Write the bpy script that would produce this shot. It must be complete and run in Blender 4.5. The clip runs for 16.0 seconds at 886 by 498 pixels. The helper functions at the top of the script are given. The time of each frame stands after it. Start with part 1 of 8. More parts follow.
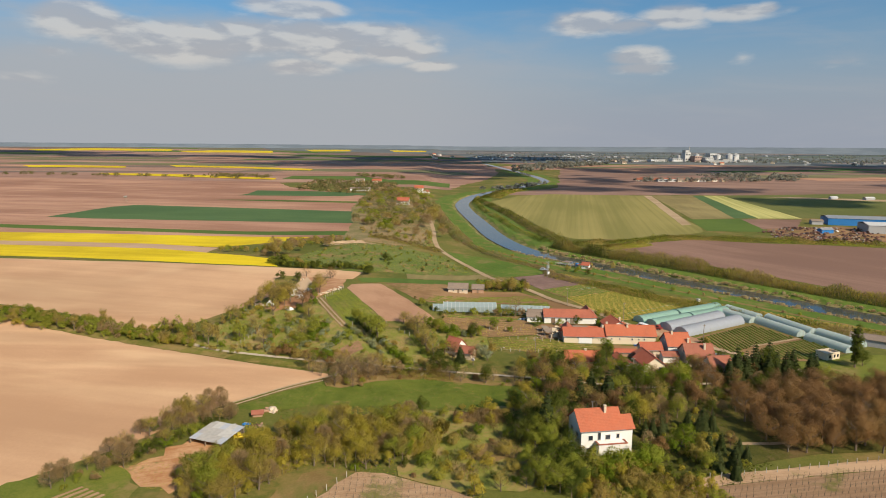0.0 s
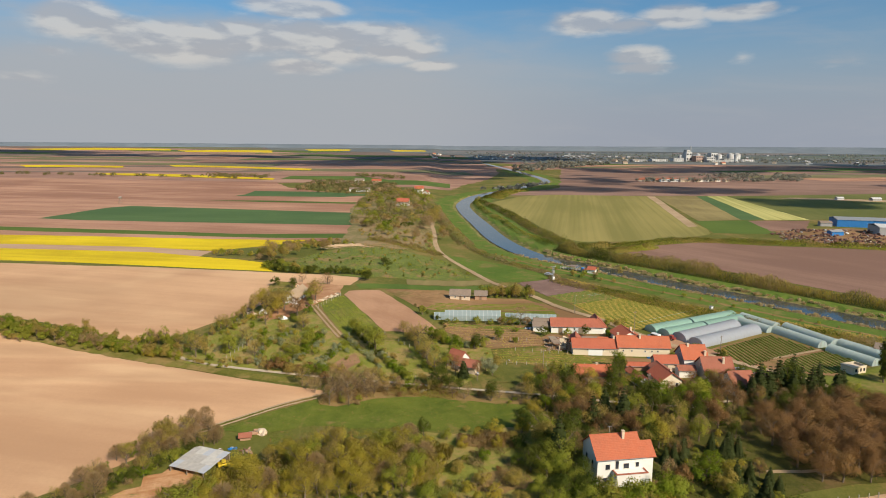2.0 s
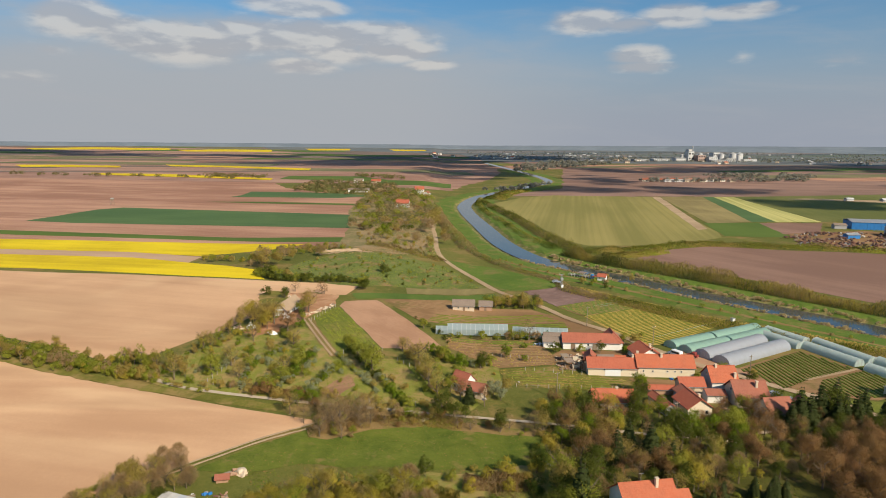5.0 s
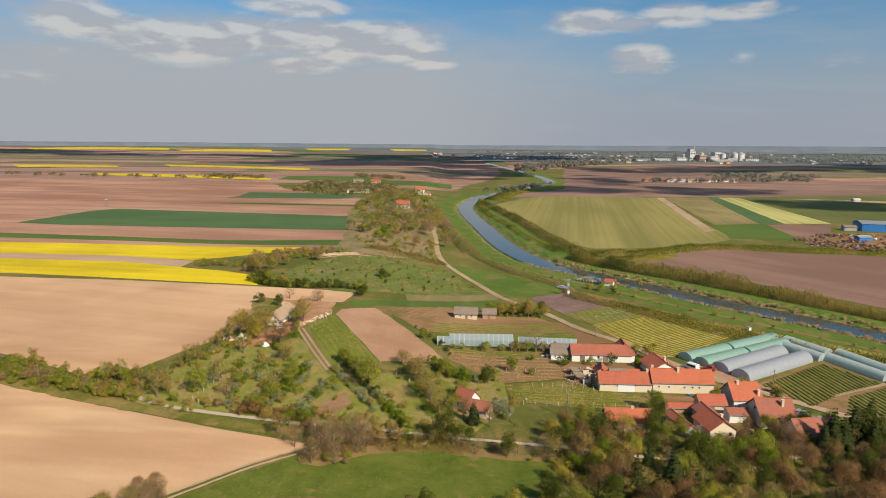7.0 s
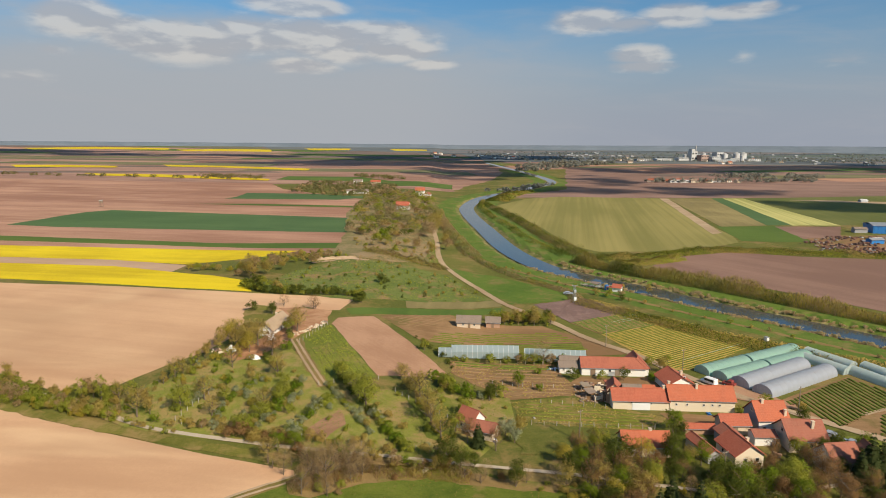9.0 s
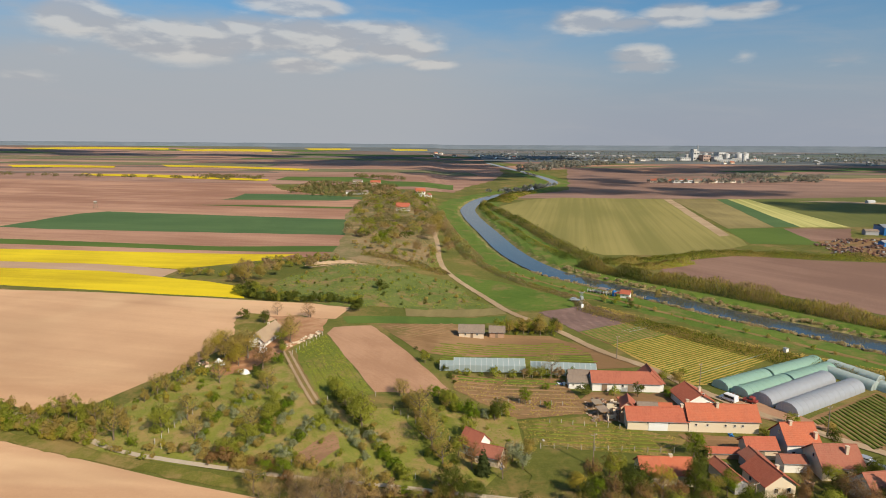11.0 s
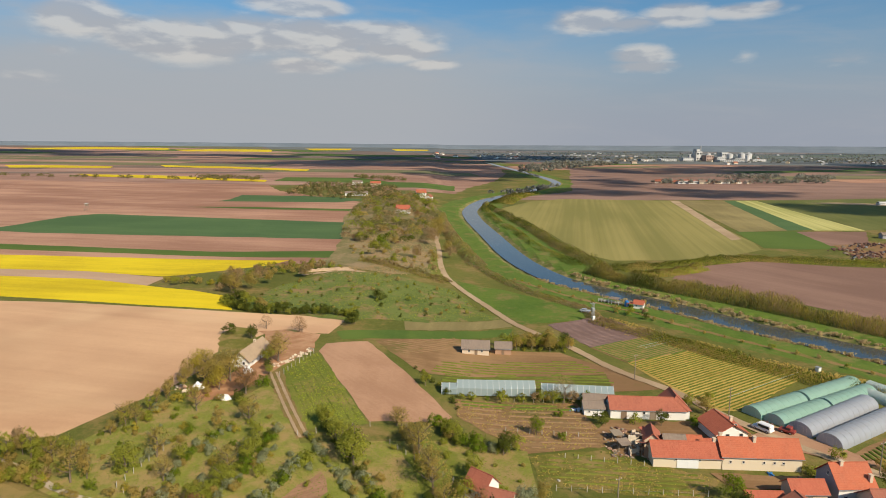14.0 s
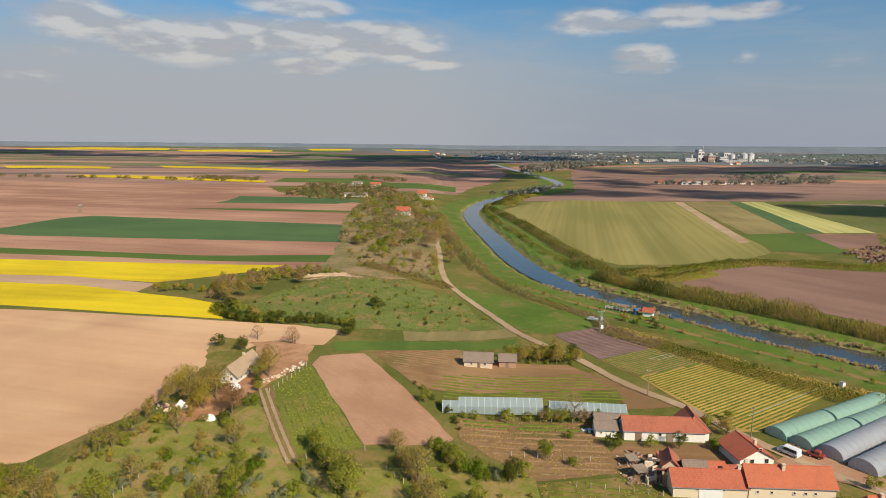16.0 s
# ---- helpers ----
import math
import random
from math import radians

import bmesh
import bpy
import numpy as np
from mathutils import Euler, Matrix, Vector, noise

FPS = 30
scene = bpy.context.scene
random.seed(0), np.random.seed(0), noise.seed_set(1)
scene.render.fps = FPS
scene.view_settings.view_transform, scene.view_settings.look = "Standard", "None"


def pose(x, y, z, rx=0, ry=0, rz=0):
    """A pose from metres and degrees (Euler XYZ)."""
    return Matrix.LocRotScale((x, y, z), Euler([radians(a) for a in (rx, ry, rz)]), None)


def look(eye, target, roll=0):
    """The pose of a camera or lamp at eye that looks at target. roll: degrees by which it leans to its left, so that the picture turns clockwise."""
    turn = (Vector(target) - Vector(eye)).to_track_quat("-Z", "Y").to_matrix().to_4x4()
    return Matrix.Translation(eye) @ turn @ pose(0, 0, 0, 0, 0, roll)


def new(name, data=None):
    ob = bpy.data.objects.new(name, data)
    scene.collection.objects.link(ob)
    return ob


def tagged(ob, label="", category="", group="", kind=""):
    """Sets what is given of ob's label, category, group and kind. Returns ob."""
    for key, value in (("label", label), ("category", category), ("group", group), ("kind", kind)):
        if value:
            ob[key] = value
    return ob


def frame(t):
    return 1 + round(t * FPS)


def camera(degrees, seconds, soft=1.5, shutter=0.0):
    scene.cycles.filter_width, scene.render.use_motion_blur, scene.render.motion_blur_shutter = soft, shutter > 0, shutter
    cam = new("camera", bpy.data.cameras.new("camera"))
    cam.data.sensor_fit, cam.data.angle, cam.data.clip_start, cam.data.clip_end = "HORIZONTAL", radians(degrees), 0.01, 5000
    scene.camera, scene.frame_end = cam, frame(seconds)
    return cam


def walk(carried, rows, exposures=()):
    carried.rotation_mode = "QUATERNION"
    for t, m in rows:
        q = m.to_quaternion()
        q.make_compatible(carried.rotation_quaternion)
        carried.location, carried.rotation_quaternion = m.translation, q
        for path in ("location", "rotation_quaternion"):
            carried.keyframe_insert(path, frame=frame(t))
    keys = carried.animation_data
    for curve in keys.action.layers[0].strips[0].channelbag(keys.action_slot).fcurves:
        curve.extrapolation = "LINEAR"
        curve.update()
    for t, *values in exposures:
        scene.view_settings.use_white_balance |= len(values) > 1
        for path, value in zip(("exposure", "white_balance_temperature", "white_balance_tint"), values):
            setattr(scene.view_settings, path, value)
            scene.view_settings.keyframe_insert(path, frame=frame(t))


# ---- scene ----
EXPOSURE = 0.4
SKY_GAIN = (0.36, 0.645, 0.79)
HAZE = (2.5, 2.73, 3.2)
VEIL = (3.08, 3.22, 3.42)
CLOUD_DARK, CLOUD_LIGHT = (3.2, 3.22, 3.38), (4.9, 4.68, 4.38)
# cloud banks: azimuth and elevation (tangent) of the middle, half-lengths, thickness
CLOUD_BANKS = [
    (-0.501, 0.1585, 0.073, 0.0292, 1.35), (-0.441, 0.1448, 0.064, 0.0277, 1.22), (-0.37, 0.1393, 0.107, 0.0358, 1.35), (-0.277, 0.1525, 0.124, 0.0319, 1.15), (-0.188, 0.1534, 0.119, 0.0327, 1.15),
    (-0.104, 0.161, 0.121, 0.0229, 1.01), (-0.07, 0.1404, 0.078, 0.0229, 1.35), (-0.155, 0.1309, 0.065, 0.0177, 0.94), (-0.203, 0.1944, 0.077, 0.0182, 1.1), (-0.267, 0.2002, 0.042, 0.0157, 0.8),
    (-0.214, 0.1119, 0.059, 0.0147, 0.95), (-0.017, 0.1171, 0.047, 0.0104, 0.85), (-0.007, 0.1496, 0.015, 0.0093, 0.33), (-0.536, 0.1155, 0.028, 0.009, 0.33), (-0.564, 0.0781, 0.032, 0.0088, 0.28),
    (0.217, 0.1786, 0.07, 0.0215, 1.05), (0.273, 0.1719, 0.062, 0.0134, 0.8), (0.342, 0.1826, 0.059, 0.0208, 1.05), (0.416, 0.1826, 0.073, 0.0127, 0.95), (0.457, 0.1853, 0.022, 0.0104, 0.8),
    (0.292, 0.1285, 0.049, 0.0167, 0.95), (0.293, 0.1125, 0.056, 0.0111, 0.8), (0.431, 0.1209, 0.013, 0.0063, 0.22), (0.543, 0.11, 0.041, 0.007, 0.28),
]
# where clouds shade the plain: middle of the shadow, half-lengths, seed
CLOUD_SHADOWS = [
    (-330, 1900, 360, 220, 1), (-1000, 2650, 620, 260, 8), (-300, 2750, 520, 300, 9), (-20, 2150, 300, 420, 2), (70, 1480, 150, 300, 3), (310, 945, 190, 85, 4), (295, 1230, 60, 170, 14), (1050, 1040, 300, 110, 5),
    (560, 1680, 260, 160, 6), (1000, 1850, 330, 260, 7), (300, 2900, 420, 300, 10), (430, 745, 90, 65, 11), (1500, 2000, 380, 300, 12), (-2000, 2900, 500, 300, 13),
]
PATH = [
    (0, (1.81, 0.55, 61.34), (2.34, 99.21, 44.99), 0.5),
    (1, (1.52, 6.36, 61.52), (2.05, 105.00, 45.14), 0.5),
    (2, (1.24, 12.16, 61.68), (1.78, 110.80, 45.26), 0.5),
    (3, (0.98, 17.95, 61.81), (1.51, 116.59, 45.36), 0.5),
    (4, (0.72, 23.74, 61.93), (1.25, 122.37, 45.44), 0.5),
    (5, (0.48, 29.51, 62.02), (0.99, 128.14, 45.50), 0.5),
    (6, (0.26, 35.27, 62.10), (0.75, 133.89, 45.56), 0.5),
    (7, (0.05, 41.01, 62.17), (0.52, 139.63, 45.61), 0.5),
    (8, (-0.14, 46.73, 62.23), (0.30, 145.35, 45.65), 0.5),
    (9, (-0.31, 52.42, 62.28), (0.10, 151.04, 45.70), 0.5),
    (10, (-0.45, 58.09, 62.33), (-0.09, 156.71, 45.74), 0.5),
    (11, (-0.58, 63.73, 62.38), (-0.25, 162.34, 45.79), 0.5),
    (12, (-0.69, 69.33, 62.44), (-0.41, 167.94, 45.84), 0.5),
    (13, (-0.77, 74.90, 62.50), (-0.54, 173.51, 45.91), 0.5),
    (14, (-0.82, 80.43, 62.57), (-0.65, 179.04, 45.99), 0.5),
    (15, (-0.85, 85.91, 62.65), (-0.74, 184.53, 46.09), 0.5),
    (16, (-0.84, 91.35, 62.75), (-0.80, 189.97, 46.20), 0.5),
]
cam = camera(70, 16.0, soft=0.95)
walk(cam, [(t, look(eye, target, roll)) for t, eye, target, roll in PATH], [(0, EXPOSURE), (16, EXPOSURE)])

# ---- sky, sun, clouds ----
SUN_EL, SUN_AZ = radians(37), radians(142)          # azimuth runs clockwise from +y
SUN_DIR = Vector((math.sin(SUN_AZ) * math.cos(SUN_EL), math.cos(SUN_AZ) * math.cos(SUN_EL), math.sin(SUN_EL)))
sun_data = bpy.data.lights.new("sun", "SUN")
sun_data.energy, sun_data.angle, sun_data.color = 4.2, radians(0.6), (1.0, 0.85, 0.64)
sun = new("sun", sun_data)
sun.matrix_world = look(SUN_DIR * 100, (0, 0, 0))


class Nodes:
    """Short names for building a node tree."""

    def __init__(self, tree):
        self.tree = tree

    def add(self, kind):
        return self.tree.nodes.new(kind)

    def put(self, socket, value):
        if isinstance(value, bpy.types.NodeSocket):
            self.tree.links.new(value, socket)
        elif value is not None:
            socket.default_value = value

    def math(self, op, a, b=None, c=None, clamp=False):
        n = self.add("ShaderNodeMath")
        n.operation, n.use_clamp = op, clamp
        for s, v in zip(n.inputs, (a, b, c)):
            self.put(s, v)
        return n.outputs[0]

    def mix(self, fac, a, b, blend="MIX"):
        n = self.add("ShaderNodeMix")
        n.data_type, n.blend_type = "RGBA", blend
        self.put(n.inputs[0], fac)
        self.put(n.inputs[6], a)
        self.put(n.inputs[7], b)
        return n.outputs[2]

    def ramp(self, fac, lo, hi):
        n = self.add("ShaderNodeMapRange")
        n.interpolation_type = "SMOOTHSTEP"
        self.put(n.inputs[0], fac)
        n.inputs[1].default_value, n.inputs[2].default_value = lo, hi
        return n.outputs[0]

    def noise(self, vec, scale, detail=4, rough=0.55, distort=0.0):
        n = self.add("ShaderNodeTexNoise")
        self.put(n.inputs["Vector"], vec)
        n.inputs["Scale"].default_value, n.inputs["Detail"].default_value = scale, detail
        n.inputs["Roughness"].default_value, n.inputs["Distortion"].default_value = rough, distort
        return n.outputs["Fac"]


def rgb(r, g, b):
    return (r, g, b, 1)


world = bpy.data.worlds.new("sky")
scene.world = world
world.use_nodes = True
world.node_tree.nodes.clear()
W = Nodes(world.node_tree)
sky = W.add("ShaderNodeTexSky")
sky.sky_type, sky.sun_disc, sky.sun_elevation, sky.sun_rotation = "NISHITA", False, SUN_EL, SUN_AZ
sky.air_density, sky.dust_density, sky.ozone_density = 1.0, 1.5, 2.0
coord = W.add("ShaderNodeTexCoord").outputs["Generated"]
sep = W.add("ShaderNodeSeparateXYZ")
W.put(sep.inputs[0], coord)
dx, dy, dz = sep.outputs
flat = W.math("SQRT", W.math("ADD", W.math("MULTIPLY", dx, dx), W.math("MULTIPLY", dy, dy)))
elev = W.math("DIVIDE", dz, flat)
azim = W.math("ARCTAN2", dx, dy)
# haze: thick near the horizon all round
haze = W.math("SUBTRACT", 1.0, W.ramp(elev, 0.02, 0.24))
clear = W.mix(1.0, sky.outputs[0], rgb(*SKY_GAIN), "MULTIPLY")
air = W.mix(W.math("MULTIPLY", haze, 0.96), clear, rgb(*HAZE))
# fair-weather clouds in a loose layer, stretched towards the horizon
comb = W.add("ShaderNodeCombineXYZ")
W.put(comb.inputs[0], azim)
W.put(comb.inputs[1], W.math("MULTIPLY", elev, 3.0))
puff = W.noise(comb.outputs[0], 11.0, 6, 0.5, 0.15)
wisp = W.noise(comb.outputs[0], 26.0, 5, 0.6)
ragged = W.math("ADD", W.math("MULTIPLY", puff, 1.3), W.math("MULTIPLY", wisp, 0.7))


def bank(az, el, half_az, half_el, thick):
    """How far inside one long cloud bank a direction lies."""
    a = W.math("DIVIDE", W.math("SUBTRACT", azim, az), half_az)
    b = W.math("DIVIDE", W.math("SUBTRACT", elev, el), half_el)
    return W.math("MULTIPLY", W.math("SUBTRACT", 1.0, W.math("SQRT", W.math("ADD", W.math("MULTIPLY", a, a), W.math("MULTIPLY", b, b)))), thick)


cover = None
for spot in CLOUD_BANKS:
    one = bank(*spot)
    cover = one if cover is None else W.math("MAXIMUM", cover, one)
depth = W.math("ADD", W.math("MAXIMUM", cover, -0.6), W.math("MULTIPLY", W.math("SUBTRACT", ragged, 1.0), 0.7))
cloud = W.ramp(depth, -0.1, 0.55)
# tops catch the sun, bases stay grey: the same billows seen a little higher up
raised = W.add("ShaderNodeCombineXYZ")
W.put(raised.inputs[0], W.math("ADD", azim, 0.012))
W.put(raised.inputs[1], W.math("ADD", W.math("MULTIPLY", elev, 3.0), 0.035))
billow = W.math("SUBTRACT", puff, W.noise(raised.outputs[0], 11.0, 6, 0.5, 0.15))
shade = W.ramp(W.math("ADD", billow, W.math("MULTIPLY", W.math("SUBTRACT", wisp, 0.5), 0.12)), -0.07, 0.10)
cloud_colour = W.mix(shade, rgb(*CLOUD_DARK), rgb(*CLOUD_LIGHT))
veil = W.math("MULTIPLY", W.math("SUBTRACT", 1.0, W.ramp(azim, -0.1, 0.35)), W.math("SUBTRACT", 1.0, W.ramp(W.math("ADD", elev, W.math("MULTIPLY", puff, 0.12)), 0.15, 0.27)))
air = W.mix(W.math("MULTIPLY", veil, 0.85), air, rgb(*VEIL))
# thin streaks of high cloud in the haze
streaks = W.add("ShaderNodeCombineXYZ")
W.put(streaks.inputs[0], W.math("ADD", W.math("MULTIPLY", azim, 1.6), W.math("MULTIPLY", elev, 2.0)))
W.put(streaks.inputs[1], W.math("MULTIPLY", elev, 9.0))
thin = W.math("MULTIPLY", W.ramp(W.noise(streaks.outputs[0], 3.2, 5, 0.6, 0.5), 0.42, 0.8), 0.26)
air = W.mix(thin, air, rgb(*CLOUD_DARK))
vault = W.mix(W.math("MULTIPLY", cloud, 0.72), air, cloud_colour)
back = W.add("ShaderNodeBackground")
W.put(back.inputs[0], vault)
back.inputs[1].default_value = 0.1
W.put(W.add("ShaderNodeOutputWorld").inputs[0], back.outputs[0])

# ---- materials ----
def material(name):
    m = bpy.data.materials.new(name)
    m.use_nodes = True
    m.node_tree.nodes.clear()
    return m, Nodes(m.node_tree)


def finish(n, colour, rough=0.9, bump=None, bump_size=0.1, metal=0.0, spec=0.2, alpha=None):
    p = n.add("ShaderNodeBsdfPrincipled")
    n.put(p.inputs["Base Color"], colour)
    n.put(p.inputs["Roughness"], rough)
    n.put(p.inputs["Metallic"], metal)
    p.inputs["Specular IOR Level"].default_value = spec
    if bump is not None:
        b = n.add("ShaderNodeBump")
        b.inputs["Strength"].default_value, b.inputs["Distance"].default_value = 0.6, bump_size
        n.put(b.inputs["Height"], bump)
        n.put(p.inputs["Normal"], b.outputs[0])
    n.put(n.add("ShaderNodeOutputMaterial").inputs[0], p.outputs[0])
    return p


def coords(n, turn=0.0, stretch=(1, 1, 1), kind="Object"):
    spin = n.add("ShaderNodeMapping")
    n.put(spin.inputs[0], n.add("ShaderNodeTexCoord").outputs[kind])
    spin.inputs["Rotation"].default_value = (0, 0, radians(turn))
    mp = n.add("ShaderNodeMapping")
    n.put(mp.inputs[0], spin.outputs[0])
    mp.inputs["Scale"].default_value = stretch
    return mp.outputs[0]


def soil(name, dark, light, along_dir=0.0, stripes=0.5, patch=0.012, pitch=3.0, green=None, green_amount=0.0, clods=0.35, run=0.012, bleached=None, weeds_size=0.05):
    """Worked earth or a sown crop: broad soft patches, drawn-out streaks along the working direction, fine clods."""
    m, n = material(name)
    turn = 90 - along_dir
    v = coords(n)
    along = coords(n, turn, (1.0 / pitch, run, 1))
    broad = n.noise(v, patch, 4, 0.55, 0.4)
    streak = n.noise(along, 1.0, 3, 0.6)
    wide = n.noise(coords(n, turn, (0.02, 0.0035, 1)), 1.0, 3, 0.5)
    fine = n.noise(v, 0.9, 5, 0.7)
    grit = n.noise(v, 2.6, 3, 0.7)
    fac = n.math("ADD", n.math("MULTIPLY", broad, 0.9), n.math("MULTIPLY", n.math("SUBTRACT", streak, 0.5), stripes))
    fac = n.math("ADD", fac, n.math("MULTIPLY", n.math("SUBTRACT", wide, 0.5), 0.9))
    fac = n.math("ADD", fac, n.math("MULTIPLY", n.math("SUBTRACT", fine, 0.5), clods))
    fac = n.math("ADD", fac, n.math("MULTIPLY", n.math("SUBTRACT", grit, 0.5), clods))
    col = n.mix(n.ramp(fac, 0.2, 0.75), rgb(*dark), rgb(*light))
    if bleached:
        dry = n.ramp(n.math("ADD", n.noise(coords(n, turn, (0.024, 0.013, 1)), 1.0, 3, 0.5, 0.6), n.math("MULTIPLY", n.math("SUBTRACT", streak, 0.5), 0.15)), 0.42, 0.78)
        col = n.mix(n.math("MULTIPLY", dry, 0.5), col, rgb(*bleached))
        damp = n.ramp(n.noise(coords(n, turn, (0.022, 0.014, 1)), 1.0, 3, 0.5, 0.4), 0.42, 0.75)
        col = n.mix(n.math("MULTIPLY", damp, 0.45), col, rgb(*[c * 0.8 for c in dark]))
    if green:
        weeds = n.ramp(n.noise(v, weeds_size, 5, 0.65), 0.62 - green_amount, 0.72 - green_amount * 0.5)
        col = n.mix(weeds, col, rgb(*green))
    finish(n, col, 0.95, fine, 0.12)
    return m


def grass(name, dark, light, dry, dry_amount=0.3, patch=0.03):
    """Rough turf: green of two tones, with straw-coloured and bare patches."""
    m, n = material(name)
    v = coords(n)
    broad = n.noise(v, patch, 5, 0.6, 0.5)
    tuft = n.noise(v, 0.45, 6, 0.7)
    fine = n.noise(v, 3.0, 3, 0.7)
    fac = n.math("ADD", n.math("ADD", n.math("MULTIPLY", broad, 0.8), n.math("MULTIPLY", tuft, 0.5)), n.math("MULTIPLY", n.math("SUBTRACT", fine, 0.5), 0.6))
    col = n.mix(n.ramp(fac, 0.4, 0.85), rgb(*dark), rgb(*light))
    worn = n.ramp(n.math("ADD", n.noise(v, patch * 1.7, 5, 0.65), n.math("MULTIPLY", tuft, 0.35)), 0.95 - dry_amount, 1.1 - dry_amount * 0.8)
    col = n.mix(worn, col, rgb(*dry))
    finish(n, col, 0.95, n.math("ADD", tuft, n.math("MULTIPLY", fine, 0.4)), 0.35)
    return m


def leaves(name, dark, light, other, passing=0.5):
    """Foliage: each clump and each tree has its own tone."""
    m, n = material(name)
    own = n.add("ShaderNodeNewGeometry").outputs["Random Per Island"]
    tree = n.add("ShaderNodeObjectInfo").outputs["Random"]
    bough = n.ramp(n.noise(coords(n), 0.55, 3, 0.6), 0.3, 0.7)
    col = n.mix(n.math("ADD", n.math("MULTIPLY", own, 0.55), n.math("MULTIPLY", bough, 0.45)), rgb(*dark), rgb(*light))
    stand = n.ramp(n.noise(coords(n), 0.13, 3, 0.5), 0.35, 0.65)
    col = n.mix(n.math("MULTIPLY", n.math("MAXIMUM", tree, n.math("MULTIPLY", stand, 0.8)), 0.7), col, rgb(*other))
    p = n.add("ShaderNodeBsdfPrincipled")
    n.put(p.inputs["Base Color"], col)
    p.inputs["Roughness"].default_value = 0.8
    p.inputs["Specular IOR Level"].default_value = 0.15
    t = n.add("ShaderNodeBsdfTranslucent")
    n.put(t.inputs[0], col)
    mx = n.add("ShaderNodeMixShader")
    mx.inputs[0].default_value = passing
    n.put(mx.inputs[1], p.outputs[0])
    n.put(mx.inputs[2], t.outputs[0])
    n.put(n.add("ShaderNodeOutputMaterial").inputs[0], mx.outputs[0])
    return m


def plaster(name, base, stain, amount=0.4):
    m, n = material(name)
    v = coords(n)
    worn = n.ramp(n.noise(v, 0.5, 6, 0.7), 0.75 - amount * 0.4, 0.95 - amount * 0.3)
    fine = n.noise(v, 6.0, 4, 0.6)
    col = n.mix(worn, rgb(*base), rgb(*stain))
    col = n.mix(n.math("MULTIPLY", fine, 0.18), col, rgb(*stain))
    finish(n, col, 0.9, fine, 0.02)
    return m


def tiles(name, base, dark, light):
    """Clay roof tiles: courses and columns in relief, weathered tile by tile."""
    m, n = material(name)
    v = coords(n)
    sp = n.add("ShaderNodeSeparateXYZ")
    n.put(sp.inputs[0], v)
    up = n.math("ABSOLUTE", sp.outputs[1])
    course = n.math("FRACT", n.math("MULTIPLY", up, 3.2))
    column = n.math("FRACT", n.math("MULTIPLY", sp.outputs[0], 4.2))
    cell = n.add("ShaderNodeTexWhiteNoise")
    cell.noise_dimensions = "2D"
    c2 = n.add("ShaderNodeCombineXYZ")
    n.put(c2.inputs[0], n.math("FLOOR", n.math("MULTIPLY", sp.outputs[0], 4.2)))
    n.put(c2.inputs[1], n.math("FLOOR", n.math("MULTIPLY", sp.outputs[1], 3.2)))
    n.put(cell.inputs["Vector"], c2.outputs[0])
    blotch = n.ramp(n.noise(v, 0.35, 6, 0.7), 0.35, 0.75)
    col = n.mix(n.math("MULTIPLY", blotch, 0.7), rgb(*base), rgb(*dark))
    col = n.mix(n.math("MULTIPLY", cell.outputs[0], 0.35), col, rgb(*light))
    relief = n.math("ADD", course, n.math("MULTIPLY", n.math("ABSOLUTE", n.math("SUBTRACT", column, 0.5)), 0.8))
    finish(n, col, 0.8, relief, 0.05, spec=0.3)
    return m


def plain(name, colour, rough=0.6, metal=0.0, vary=0.25, scale=1.5, spec=0.4):
    m, n = material(name)
    v = coords(n)
    f = n.noise(v, scale, 5, 0.65)
    col = n.mix(n.math("MULTIPLY", f, vary), rgb(*colour), rgb(*[c * 0.45 for c in colour]))
    finish(n, col, rough, f, 0.01, metal, spec)
    return m


def film_cover(name, colour, passing=0.35, rough=0.35):
    """Greenhouse film: slightly shiny, lets part of the light through."""
    m, n = material(name)
    v = coords(n)
    f = n.noise(v, 0.8, 5, 0.6)
    col = n.mix(n.math("MULTIPLY", f, 0.35), rgb(*colour), rgb(*[c * 0.6 for c in colour]))
    p = n.add("ShaderNodeBsdfPrincipled")
    n.put(p.inputs["Base Color"], col)
    p.inputs["Roughness"].default_value = rough
    t = n.add("ShaderNodeBsdfTranslucent")
    n.put(t.inputs[0], col)
    mx = n.add("ShaderNodeMixShader")
    mx.inputs[0].default_value = passing
    n.put(mx.inputs[1], p.outputs[0])
    n.put(mx.inputs[2], t.outputs[0])
    n.put(n.add("ShaderNodeOutputMaterial").inputs[0], mx.outputs[0])
    return m


def water_surface():
    m, n = material("river_water")
    v = coords(n)
    ripple = n.noise(v, 1.2, 4, 0.6)
    swell = n.noise(v, 0.15, 3, 0.5)
    p = finish(n, rgb(0.05, 0.06, 0.06), 0.06, n.math("ADD", ripple, swell), 0.006, spec=0.5)
    return m


def cloud_stuff():
    """Cloud: white, and thin enough for a part of the sunlight to pass."""
    m, n = material("cloud")
    p = n.add("ShaderNodeBsdfDiffuse")
    p.inputs[0].default_value = rgb(0.9, 0.9, 0.9)
    mx = n.add("ShaderNodeMixShader")
    mx.inputs[0].default_value = 0.48
    n.put(mx.inputs[1], p.outputs[0])
    n.put(mx.inputs[2], n.add("ShaderNodeBsdfTransparent").outputs[0])
    n.put(n.add("ShaderNodeOutputMaterial").inputs[0], mx.outputs[0])
    return m


